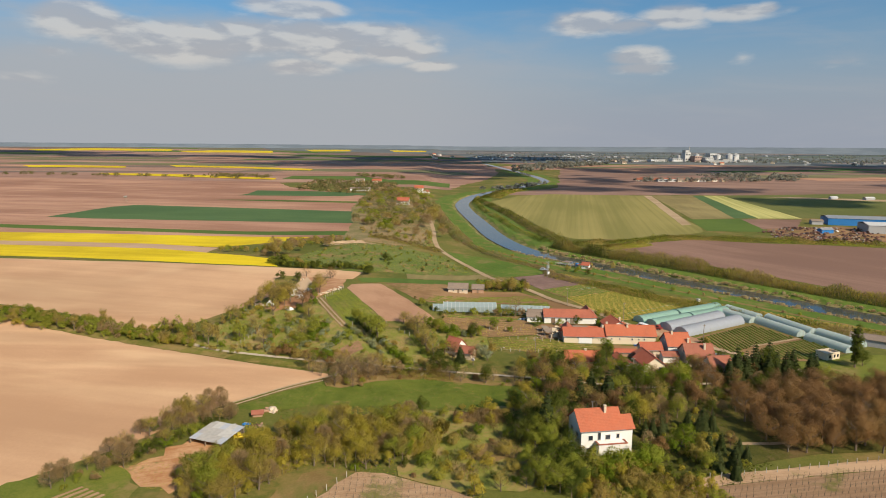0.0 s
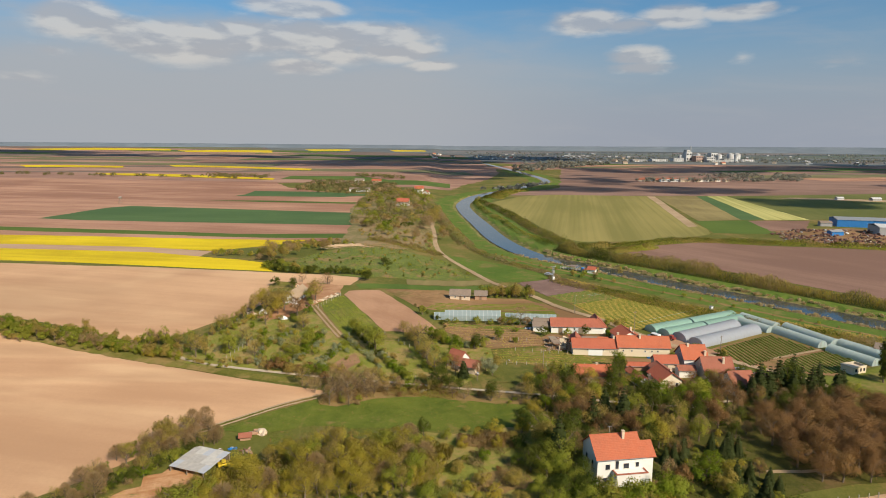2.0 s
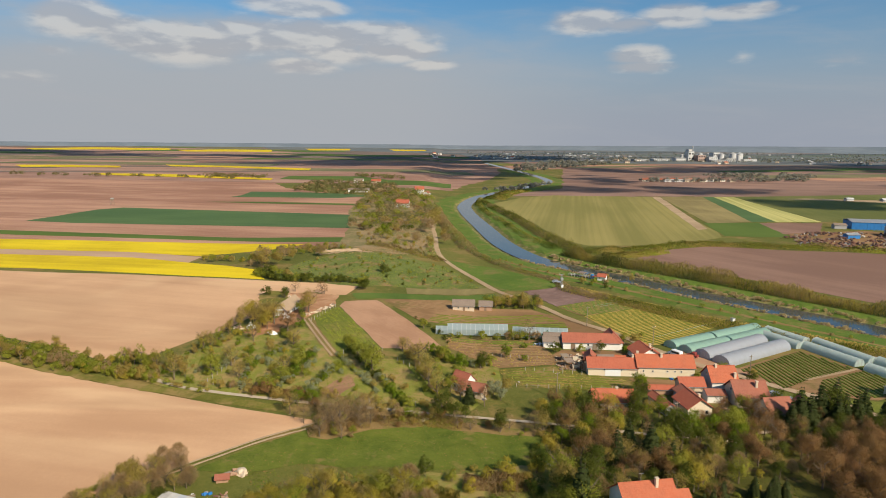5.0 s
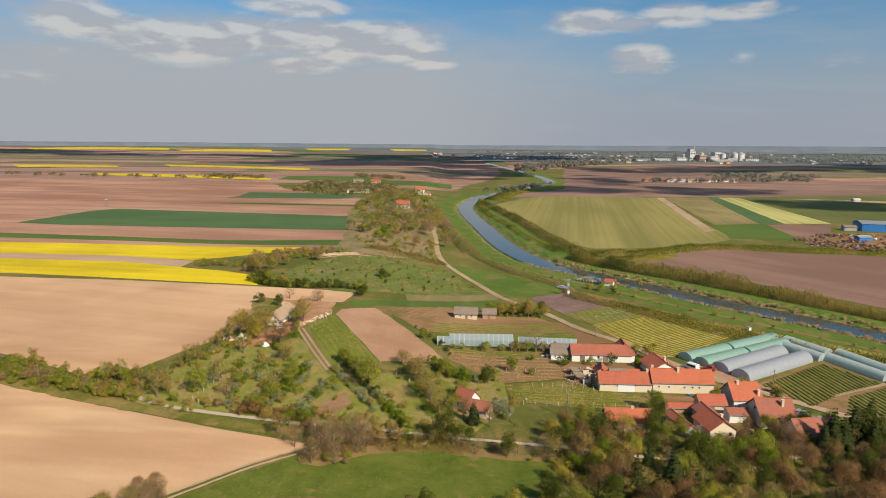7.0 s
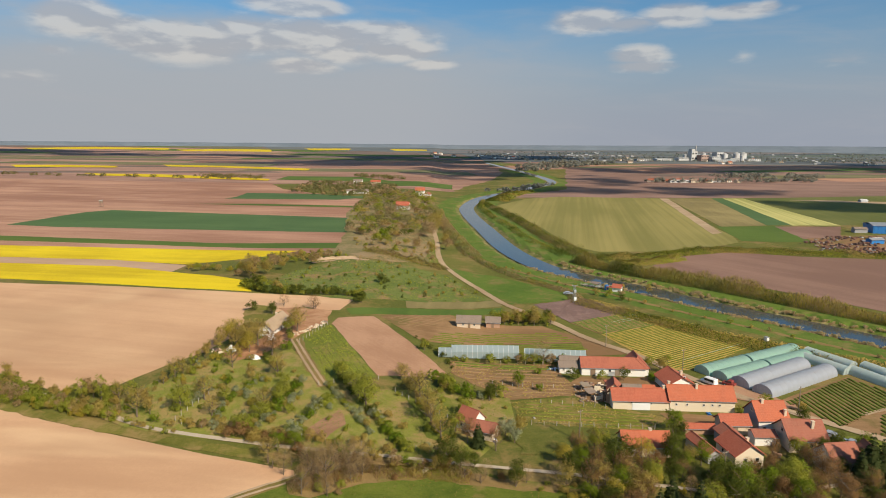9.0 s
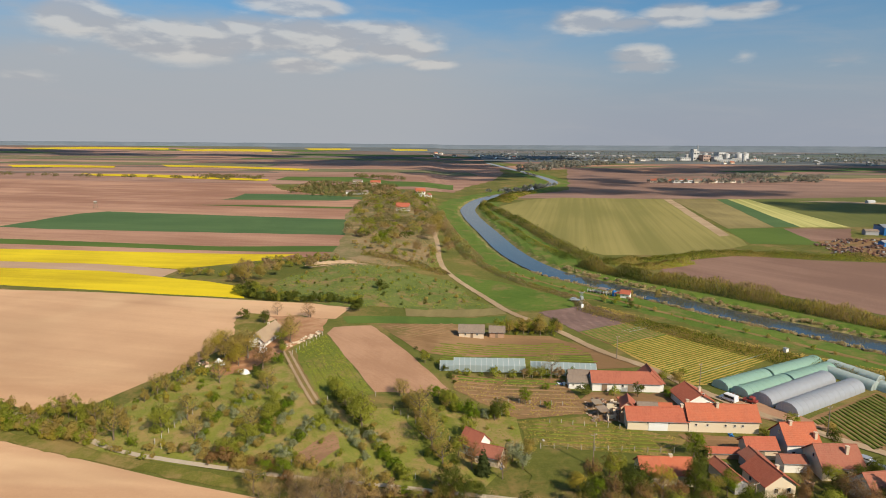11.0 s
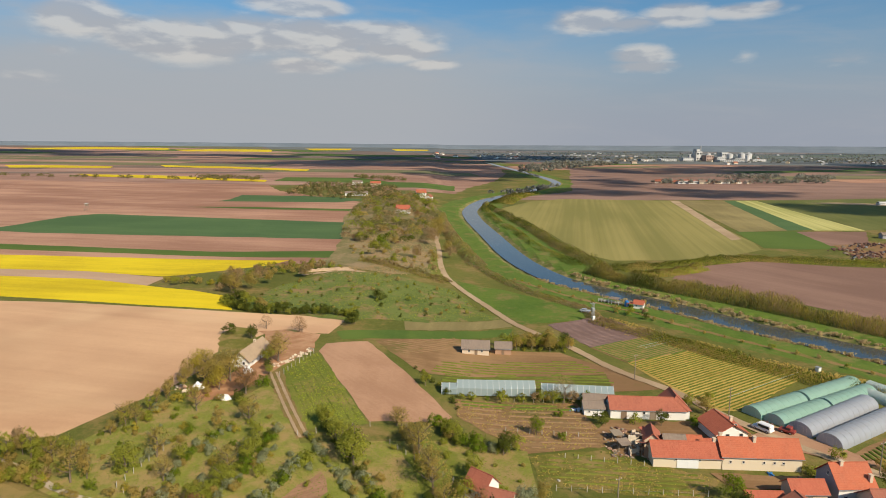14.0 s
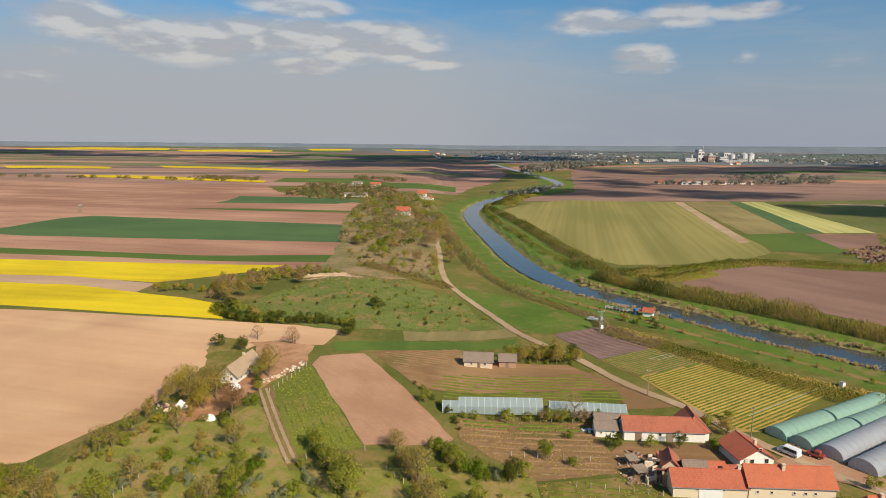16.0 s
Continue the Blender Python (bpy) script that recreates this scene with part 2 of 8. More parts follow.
M = {
    "land": grass("rough_land", (0.088, 0.100, 0.017), (0.150, 0.146, 0.031), (0.24, 0.165, 0.06), 0.30, 0.02),
    "turf": grass("green_turf", (0.104, 0.134, 0.016), (0.178, 0.187, 0.031), (0.25, 0.185, 0.065), 0.27, 0.045),
    "orchard": grass("orchard_grass", (0.145, 0.165, 0.026), (0.238, 0.236, 0.046), (0.31, 0.220, 0.085), 0.36, 0.08),
    "slope": grass("slope_grass", (0.066, 0.100, 0.011), (0.140, 0.160, 0.023), (0.22, 0.165, 0.055), 0.2, 0.10),
    "verge": grass("verge_grass", (0.112, 0.112, 0.017), (0.184, 0.166, 0.033), (0.265, 0.187, 0.066), 0.36, 0.08),
    # rank grass whose colour is darkened to stand in for tree shade
    "shade_grass": grass("rank_grass_in_shade", (0.056, 0.058, 0.010), (0.104, 0.096, 0.019), (0.15, 0.10, 0.04), 0.3, 0.08),
    "flood": grass("river_meadow", (0.070, 0.126, 0.015), (0.124, 0.174, 0.026), (0.20, 0.16, 0.055), 0.27, 0.045),
    "pasture": grass("rough_pasture", (0.088, 0.124, 0.024), (0.152, 0.178, 0.044), (0.27, 0.17, 0.08), 0.28, 0.06),
    "bank": soil("eroded_bank", (0.33, 0.225, 0.14), (0.47, 0.34, 0.225), 0, 0.3, 0.15, 2.0),
    "reed": grass("dry_reed", (0.23, 0.175, 0.075), (0.36, 0.27, 0.13), (0.12, 0.14, 0.03), 0.4, 0.12),
    "pale": soil("pale_ploughed_soil", (0.474, 0.275, 0.155), (0.683, 0.425, 0.250), -15, 0.3, 0.010, 7, clods=0.14, bleached=(0.74, 0.505, 0.30)),
    "pale2": soil("pale_soil", (0.42, 0.27, 0.175), (0.54, 0.37, 0.25), -10, 0.3, 0.012, 4),
    "brown": soil("brown_ploughed_soil", (0.29, 0.148, 0.097), (0.49, 0.282, 0.187), -11, 0.6, 0.006, 9),
    "brown_r": soil("dark_ploughed_soil", (0.20, 0.115, 0.085), (0.29, 0.175, 0.13), -56, 0.4, 0.01, 5),
    "brown_f": soil("far_brown_soil", (0.26, 0.145, 0.105), (0.40, 0.245, 0.18), -5, 0.8, 0.002, 40),
    "brown_d": soil("dull_brown_soil", (0.20, 0.122, 0.095), (0.30, 0.188, 0.147), -5, 0.8, 0.002, 40),
    "plot": soil("bare_plot_soil", (0.355, 0.196, 0.116), (0.46, 0.268, 0.163), -50, 0.35, 0.05, 1.2),
    "plot_dk": soil("tilled_plot_soil", (0.218, 0.124, 0.057), (0.314, 0.188, 0.091), -4, 0.9, 0.03, 1.6, (0.150, 0.120, 0.036), 0.09),
    "tilled_red": soil("reddish_tilled_soil", (0.24, 0.13, 0.075), (0.36, 0.205, 0.12), 35, 1.1, 0.05, 1.1),
    "field_olive": soil("olive_green_crop", (0.105, 0.12, 0.03), (0.15, 0.155, 0.045), 78, 0.6, 0.01, 6),
    "dry_bank": grass("dry_bank", (0.19, 0.125, 0.045), (0.28, 0.185, 0.075), (0.14, 0.14, 0.03), 0.3, 0.06),
    "purple": soil("dark_tilled_soil", (0.15, 0.095, 0.085), (0.24, 0.16, 0.14), 22, 0.4, 0.02, 1.4),
    "rape": soil("rapeseed_bloom", (0.50, 0.36, 0.010), (0.72, 0.54, 0.015), -9, 0.6, 0.02, 4),
    "wheat": soil("young_wheat", (0.062, 0.116, 0.041), (0.094, 0.154, 0.054), -11, 0.4, 0.012, 6),
    "wheat2": soil("green_crop", (0.068, 0.115, 0.020), (0.107, 0.156, 0.028), -11, 0.3, 0.015, 6),
    "lime": soil("pale_green_crop", (0.205, 0.185, 0.054), (0.32, 0.268, 0.09), 78, 0.75, 0.003, 5, clods=0.06, run=0.0015),
    "straw": soil("yellow_green_strip", (0.30, 0.30, 0.09), (0.50, 0.46, 0.17), 78, 1.8, 0.005, 7, clods=0.06, run=0.0015),
    "olive": soil("olive_stubble", (0.20, 0.16, 0.065), (0.30, 0.24, 0.10), 78, 0.5, 0.02, 5),
    "dust": soil("dirt_lane", (0.342, 0.238, 0.141), (0.479, 0.352, 0.228), 0, 0.2, 0.05, 1.0),
    "asphalt": soil("pale_road", (0.40, 0.325, 0.24), (0.52, 0.43, 0.325), 0, 0.2, 0.05, 1.0),
    "sand": soil("bare_earth", (0.40, 0.185, 0.08), (0.58, 0.35, 0.19), 20, 0.7, 0.25, 1.4, (0.17, 0.17, 0.05), 0.10, weeds_size=0.16),
    "straw_soil": soil("straw_mulched_soil", (0.33, 0.220, 0.05), (0.47, 0.325, 0.085), 33, 0.8, 0.06, 1.25),
    "vine_soil": soil("vineyard_soil", (0.34, 0.205, 0.115), (0.50, 0.33, 0.20), 9, 0.9, 0.08, 1.1, (0.19, 0.17, 0.055), 0.08, weeds_size=0.12),
    "vine_dark": soil("weedy_vineyard_soil", (0.23, 0.135, 0.075), (0.33, 0.21, 0.125), 10, 0.9, 0.08, 1.1, (0.14, 0.13, 0.035), 0.10, weeds_size=0.12),
    "yard_red": soil("trodden_reddish_earth", (0.34, 0.17, 0.085), (0.50, 0.29, 0.165), 40, 0.5, 0.16, 1.4, (0.16, 0.16, 0.05), 0.05, weeds_size=0.12),
    # far land: distance haze and cloud dimness are put into these blue-grey colours
    "far_haze": soil("far_land_in_haze", (0.115, 0.132, 0.135), (0.165, 0.172, 0.165), -5, 0.8, 0.002, 40, clods=0.0),
    "far_haze_dark": soil("dark_far_land_in_haze", (0.075, 0.088, 0.092), (0.10, 0.112, 0.115), -5, 0.8, 0.002, 40, clods=0.0),
    "far_haze_green": soil("green_far_land_in_haze", (0.095, 0.122, 0.095), (0.13, 0.155, 0.12), -5, 0.8, 0.002, 40, clods=0.0),
    "far_haze_brown": soil("brown_far_land_in_haze", (0.17, 0.145, 0.14), (0.22, 0.185, 0.175), -5, 0.8, 0.002, 40, clods=0.0),
    "far_rise": soil("hazed_rise", (0.135, 0.165, 0.195), (0.19, 0.22, 0.25), 0, 0.6, 0.006, 60, clods=0.0),
    "far_dark": soil("dark_far_soil", (0.14, 0.105, 0.085), (0.22, 0.16, 0.125), -5, 0.8, 0.002, 40),
    "far_olive": soil("olive_far_land", (0.12, 0.125, 0.06), (0.20, 0.18, 0.09), -5, 0.8, 0.002, 40),
    "water": water_surface(),
    "leaf_green": leaves("spring_leaves", (0.20, 0.255, 0.027), (0.335, 0.37, 0.048), (0.39, 0.345, 0.055)),
    "leaf_bright": leaves("bright_leaves", (0.126, 0.199, 0.011), (0.203, 0.272, 0.019), (0.216, 0.252, 0.021)),
    "leaf_yellow": leaves("yellow_green_leaves", (0.33, 0.295, 0.034), (0.52, 0.44, 0.056), (0.47, 0.36, 0.062)),
    "leaf_olive": leaves("olive_leaves", (0.33, 0.27, 0.056), (0.50, 0.41, 0.092), (0.49, 0.345, 0.115), 0.57),
    "leaf_willow": leaves("young_willow_leaves", (0.30, 0.27, 0.04), (0.47, 0.42, 0.075), (0.42, 0.35, 0.08), 0.6),
    "leaf_red": leaves("reddish_buds", (0.225, 0.122, 0.055), (0.345, 0.195, 0.092), (0.335, 0.205, 0.07)),
    "leaf_bare": leaves("bare_twigs", (0.33, 0.23, 0.115), (0.52, 0.38, 0.195), (0.46, 0.315, 0.15), 0.58),
    "leaf_dark": leaves("dark_leaves", (0.059, 0.093, 0.011), (0.112, 0.147, 0.020), (0.134, 0.137, 0.023)),
    "leaf_pale": leaves("pale_blossom", (0.28, 0.30, 0.16), (0.46, 0.47, 0.31), (0.31, 0.33, 0.17)),
    "leaf_wood": leaves("wood_foliage", (0.18, 0.18, 0.06), (0.27, 0.25, 0.09), (0.26, 0.21, 0.10)),
    # lightened and greyed in the colour, as haze would do to far trees
    "leaf_far": leaves("far_foliage_in_haze", (0.22, 0.23, 0.19), (0.29, 0.29, 0.24), (0.27, 0.255, 0.215)),
    "leaf_reed": leaves("dry_reed_blades", (0.46, 0.35, 0.19), (0.62, 0.49, 0.29), (0.54, 0.42, 0.21), 0.55),
    "needle": leaves("spruce_needles", (0.032, 0.051, 0.011), (0.077, 0.098, 0.025), (0.096, 0.113, 0.041)),
    "bark": plain("bark", (0.21, 0.16, 0.115), 0.9, 0, 0.6, 3.0, 0.1),
    "roof": tiles("clay_tiles", (0.41, 0.108, 0.060), (0.31, 0.085, 0.05), (0.50, 0.17, 0.095)),
    "roof_new": tiles("new_clay_tiles", (0.47, 0.125, 0.06), (0.33, 0.10, 0.055), (0.49, 0.175, 0.095)),
    "roof_red": tiles("dark_red_tiles", (0.36, 0.112, 0.068), (0.24, 0.075, 0.05), (0.48, 0.17, 0.10)),
    "roof_brown": tiles("brown_tiles", (0.34, 0.115, 0.072), (0.24, 0.09, 0.06), (0.38, 0.17, 0.11)),
    "roof_grey": tiles("weathered_tiles", (0.24, 0.18, 0.14), (0.15, 0.12, 0.10), (0.32, 0.25, 0.19)),
    "thatch": tiles("faded_tiles", (0.40, 0.29, 0.19), (0.30, 0.21, 0.14), (0.46, 0.35, 0.25)),
    "white": plaster("white_plaster", (0.78, 0.76, 0.72), (0.55, 0.48, 0.40), 0.2),
    "cream": plaster("cream_plaster", (0.688, 0.585, 0.440), (0.484, 0.387, 0.282), 0.3),
    "buff": plaster("buff_plaster", (0.62, 0.50, 0.37), (0.42, 0.33, 0.25), 0.4),
    "grey": plaster("grey_plaster", (0.36, 0.35, 0.36), (0.24, 0.23, 0.23), 0.4),
    "brick": plaster("rough_brick", (0.42, 0.26, 0.17), (0.28, 0.17, 0.12), 0.5),
    "door": plain("painted_door", (0.25, 0.17, 0.11), 0.6),
    "frame": plain("window_frame", (0.62, 0.58, 0.52), 0.5),
    "glass": plain("window_glass", (0.03, 0.035, 0.045), 0.08, 0, 0.1, 1.0, 0.6),
    "metal": plain("galvanised_metal", (0.52, 0.53, 0.54), 0.45, 0.6, 0.35),
    "pipe": plain("steel_pipe", (0.55, 0.56, 0.57), 0.45, 0.4, 0.2),
    "wood": plain("weathered_wood", (0.30, 0.24, 0.18), 0.85, 0, 0.5, 4.0, 0.1),
    "concrete_post": plain("concrete", (0.46, 0.42, 0.36), 0.85, 0, 0.4, 3.0, 0.1),
    "film_green": film_cover("green_film", (0.40, 0.62, 0.515), 0.40),
    "film_grey": film_cover("grey_film", (0.512, 0.537, 0.594), 0.38, 0.25),
    "film_clear": film_cover("clear_film", (0.540, 0.648, 0.612), 0.35),
    "film_blue": film_cover("bluish_film", (0.47, 0.56, 0.57), 0.45),
    "blue": plain("blue_sheet", (0.03, 0.19, 0.50), 0.5, 0, 0.2, 0.3),
    "whitepaint": plain("white_paint", (0.78, 0.78, 0.78), 0.4, 0, 0.1),
    "rust": plain("rusty_scrap", (0.24, 0.12, 0.085), 0.85, 0.1, 0.7, 0.6),
    "darkred": plain("red_machine", (0.28, 0.05, 0.04), 0.6, 0, 0.4),
    "yellowpaint": plain("yellow_machine", (0.70, 0.48, 0.02), 0.5, 0, 0.2),
    "rubber": plain("tyre_rubber", (0.03, 0.03, 0.03), 0.9, 0, 0.2),
    "carpaint": plain("silver_car", (0.45, 0.47, 0.52), 0.25, 0.3, 0.1, 1.0, 0.6),
    "cloudwhite": cloud_stuff(),
}

# ---- small builders ----
def mesh_from(name, verts, faces, mat, smooth=False):
    me = bpy.data.meshes.new(name)
    me.from_pydata(verts, [], faces)
    for f in (mat if isinstance(mat, (list, tuple)) else [mat]):
        me.materials.append(f)
    if smooth:
        me.polygons.foreach_set("use_smooth", [True] * len(me.polygons))
    me.update()
    return me


def part(name, bm, mat, parent, label=""):
    """One mesh object under a thing or a part."""
    if isinstance(bm, bpy.types.Mesh):
        me = bm
    else:
        me = bpy.data.meshes.new(name)
        bm.to_mesh(me)
        bm.free()
        me.materials.append(mat)
    ob = new(name, me)
    ob.parent = parent
    return tagged(ob, label)


def thing(name, m, label, category, group="", kind=""):
    ob = new(name)
    ob.empty_display_size = 0.3
    ob.matrix_basis = m
    return tagged(ob, label, category, group, kind)


def box(bm, lo, hi, bevel=0.0):
    """A box between two corners, its edges rounded."""
    r = bmesh.ops.create_cube(bm, size=1.0)
    size = [b - a for a, b in zip(lo, hi)]
    mid = [(a + b) / 2 for a, b in zip(lo, hi)]
    bmesh.ops.scale(bm, vec=size, verts=r["verts"])
    bmesh.ops.translate(bm, vec=mid, verts=r["verts"])
    if bevel:
        edges = list({e for v in r["verts"] for e in v.link_edges})
        bmesh.ops.bevel(bm, geom=edges, offset=bevel, segments=1, affect="EDGES")


def boxes(*spans, bevel=0.0):
    bm = bmesh.new()
    for lo, hi in spans:
        box(bm, lo, hi, bevel)
    return bm


def tube(bm, a, b, r0, r1, n=6):
    """A tapered round bar from a to b."""
    a, b = Vector(a), Vector(b)
    q = (b - a).to_track_quat("Z", "Y")
    rings = []
    for p, r in ((a, r0), (b, r1)):
        rings.append([bm.verts.new(p + q @ Vector((r * math.cos(k * math.tau / n), r * math.sin(k * math.tau / n), 0))) for k in range(n)])
    for k in range(n):
        bm.faces.new((rings[0][k], rings[0][(k + 1) % n], rings[1][(k + 1) % n], rings[1][k]))
    bm.faces.new(rings[0][::-1])
    bm.faces.new(rings[1])


def bar(bm, points, r, n=4):
    """A bent round bar of even thickness through the points."""
    pts = [Vector(p) for p in points]
    rings = []
    for k, p in enumerate(pts):
        q = (pts[min(k + 1, len(pts) - 1)] - pts[max(k - 1, 0)]).to_track_quat("Z", "Y")
        rings.append([bm.verts.new(p + q @ Vector((r * math.cos(i * math.tau / n), r * math.sin(i * math.tau / n), 0))) for i in range(n)])
    for a, b in zip(rings[:-1], rings[1:]):
        for i in range(n):
            bm.faces.new((a[i], a[(i + 1) % n], b[(i + 1) % n], b[i]))
    bm.faces.new(rings[0][::-1])
    bm.faces.new(rings[-1])


# ---- the lie of the land ----
RIVER = [(330, 90), (240, 165), (200, 208), (183, 227), (168, 244), (154, 262), (134, 287), (117, 307), (96, 337), (74, 365), (56, 394), (43, 450), (35, 539),
         (27, 645), (28, 721), (47, 813), (91, 905), (146, 1022), (192, 1156), (193, 1413), (171, 1821), (151, 2158)]


def smooth_line(points, step):
    """Points at even steps along a smooth curve through the given ones."""
    out = []
    p = [Vector((*q, 0)) for q in points]
    p = [p[0] * 2 - p[1]] + p + [p[-1] * 2 - p[-2]]
    for i in range(1, len(p) - 2):
        a, b, c, d = p[i - 1:i + 3]
        n = max(2, int((c - b).length / step))
        for k in range(n):
            t = k / n
            out.append(0.5 * (2 * b + (c - a) * t + (2 * a - 5 * b + 4 * c - d) * t * t + (3 * b - a - 3 * c + d) * t ** 3))
    out.append(p[-2])
    return [(v.x, v.y) for v in out]


RIVER_LINE = np.array(smooth_line(RIVER, 6.0))


def ease(a):
    a = np.clip(a, 0, 1)
    return a * a * (3 - 2 * a)


def river_distance(x, y):
    flat_x, flat_y = np.ravel(x), np.ravel(y)
    best = np.full(flat_x.shape, 1e9)
    for (ax, ay), (bx, by) in zip(RIVER_LINE[:-1], RIVER_LINE[1:]):
        vx, vy = bx - ax, by - ay
        t = np.clip(((flat_x - ax) * vx + (flat_y - ay) * vy) / (vx * vx + vy * vy), 0, 1)
        best = np.minimum(best, np.hypot(flat_x - ax - t * vx, flat_y - ay - t * vy))
    return best.reshape(np.shape(x))


def terrain(x, y):
    """Valley floor on the river's side, a low plateau on the other, rising land far away, and the river's bed."""
    z = -3.2 + 4.7 * ease((20 - x) / 60) * ease((y - 140) / 90)
    z = z + 2.5 * np.exp(-((x + 45) ** 2 + (y - 365) ** 2) / 45 ** 2)
    r = np.minimum(np.hypot(x, y - 40), 4800)
    z = z + 45 * (np.maximum(r - 2300, 0) / 2600) ** 2
    d = river_distance(x, y)
    bed = 1 - ease((d - 6.5) / 7.0)
    return z - 2.4 * bed * ease((900 - y) / 150)


def lines(lo, hi, step, far):
    inner = list(np.arange(lo, hi + 0.1, step))
    out, s = [], step
    p = inner[-1]
    while p < far:
        s *= 1.09
        p += s
        out.append(p)
    before, s = [], step
    p = inner[0]
    while p > -far:
        s *= 1.09
        p -= s
        before.append(p)
    return np.array(before[::-1] + inner + out)


GX, GY = lines(-132, 240, 4.0, 4950), lines(84, 640, 4.0, 4950)
GZ = terrain(*np.meshgrid(GX, GY, indexing="ij"))


def height(x, y):
    """The ground's height, on the sheet's own triangles."""
    i = int(np.clip(np.searchsorted(GX, x) - 1, 0, len(GX) - 2))
    j = int(np.clip(np.searchsorted(GY, y) - 1, 0, len(GY) - 2))
    u, v = (x - GX[i]) / (GX[i + 1] - GX[i]), (y - GY[j]) / (GY[j + 1] - GY[j])
    a, b, c, d = GZ[i, j], GZ[i + 1, j], GZ[i + 1, j + 1], GZ[i, j + 1]
    return float(a + (b - a) * u + (c - b) * v if u >= v else a + (c - d) * u + (d - a) * v)


def ground_sheet():
    nx, ny = len(GX), len(GY)
    verts = [(GX[i], GY[j], GZ[i, j]) for i in range(nx) for j in range(ny)]
    faces = []
    for i in range(nx - 1):
        for j in range(ny - 1):
            a, b, c, d = i * ny + j, (i + 1) * ny + j, (i + 1) * ny + j + 1, i * ny + j + 1
            faces += [(a, b, c), (a, c, d)]
    tagged(new("ground", mesh_from("ground", verts, faces, M["land"], True)), "rough grassy land running out to the horizon", "ground", kind="structure")


def clip(poly, ax, ay, bx, by):
    """The part of a polygon on the left of the line from a to b."""
    out = []
    for k in range(len(poly)):
        p, q = poly[k - 1], poly[k]
        sp = (bx - ax) * (p[1] - ay) - (by - ay) * (p[0] - ax)
        sq = (bx - ax) * (q[1] - ay) - (by - ay) * (q[0] - ax)
        if (sp >= 0) != (sq >= 0):
            t = sp / (sp - sq)
            out.append((p[0] + (q[0] - p[0]) * t, p[1] + (q[1] - p[1]) * t))
        if sq >= 0:
            out.append(q)
    return out


def drape(poly, lift):
    """Vertices and faces of a polygon laid on the ground's triangles."""
    verts, faces = [], []
    xs, ys = [p[0] for p in poly], [p[1] for p in poly]
    i0, i1 = max(0, np.searchsorted(GX, min(xs)) - 1), min(len(GX) - 1, np.searchsorted(GX, max(xs)))
    j0, j1 = max(0, np.searchsorted(GY, min(ys)) - 1), min(len(GY) - 1, np.searchsorted(GY, max(ys)))
    for i in range(i0, i1):
        x0, x1 = GX[i], GX[i + 1]
        column = clip(clip(poly, x0, 1e5, x0, -1e5), x1, -1e5, x1, 1e5)
        if len(column) < 3:
            continue
        for j in range(j0, j1):
            y0, y1 = GY[j], GY[j + 1]
            cell = clip(clip(column, -1e5, y0, 1e5, y0), 1e5, y1, -1e5, y1)
            if len(cell) < 3:
                continue
            for side in (1, -1):
                tri = clip(cell, x0, y0, x1, y1) if side < 0 else clip(cell, x1, y1, x0, y0)
                if len(tri) < 3:
                    continue
                a, b, c, d = GZ[i, j], GZ[i + 1, j], GZ[i + 1, j + 1], GZ[i, j + 1]
                k = len(verts)
                for x, y in tri:
                    u, v = (x - x0) / (x1 - x0), (y - y0) / (y1 - y0)
                    z = a + (b - a) * u + (c - b) * v if side > 0 else a + (c - d) * u + (d - a) * v
                    verts.append((x, y, z + lift))
                faces.append(tuple(range(k, k + len(tri))))
    return verts, faces


def wavy(poly, amount, seed):
    """The same outline with edges a little uneven, as ploughs leave them."""
    rng = random.Random(seed)
    out = []
    step = min(14.0, max(2.5, sum((Vector(poly[k]) - Vector(poly[k - 1])).length for k in range(len(poly))) / 40))
    for k in range(len(poly)):
        p, q = Vector(poly[k - 1]), Vector(poly[k])
        n = max(1, min(14, int((q - p).length / step)))
        side = Vector((-(q - p).y, (q - p).x)).normalized()
        for s in range(n):
            w = p + (q - p) * s / n + (side * rng.uniform(-amount, amount) if s else Vector((0, 0)))
            out.append((w.x, w.y))
    return out


LEVEL = [0.03]


def field(poly, mat, label, name="field", rough=0.5, category="field", step=0.0025):
    LEVEL[0] += step
    area = sum(poly[k - 1][0] * poly[k][1] - poly[k][0] * poly[k - 1][1] for k in range(len(poly)))
    if area < 0:
        poly = poly[::-1]
    v, f = drape(wavy(poly, rough, len(poly) + int(poly[0][0])), LEVEL[0])
    return tagged(new(name, mesh_from(name, v, f, M[mat], True)), label, category, kind="structure")


def ribbon(points, width, mat, label, name, category, lift=0.0, step=3.0, ragged=0.15, level=None, seed=3):
    """A strip of even width along a smooth line, laid on the ground or at one level."""
    rng = random.Random(seed)
    line = smooth_line(points, step)
    edge = []
    for k, (x, y) in enumerate(line):
        a, b = line[max(0, k - 1)], line[min(len(line) - 1, k + 1)]
        t = Vector((b[0] - a[0], b[1] - a[1])).normalized()
        wl, wr = (width / 2 * (1 + rng.uniform(-ragged, ragged)) for _ in range(2))
        edge.append(((x - t.y * wl, y + t.x * wl), (x + t.y * wr, y - t.x * wr)))
    verts, faces = [], []
    for (l0, r0), (l1, r1) in zip(edge[:-1], edge[1:]):
        if level is None:
            v, f = drape([r0, r1, l1, l0], lift)
        else:
            v, f = [(*p, level(*p)) for p in (r0, r1, l1, l0)], [(0, 1, 2, 3)]
        faces += [tuple(q + len(verts) for q in p) for p in f]
        verts += v
    return tagged(new(name, mesh_from(name, verts, faces, M[mat], True)), label, category, kind="structure")


ground_sheet()

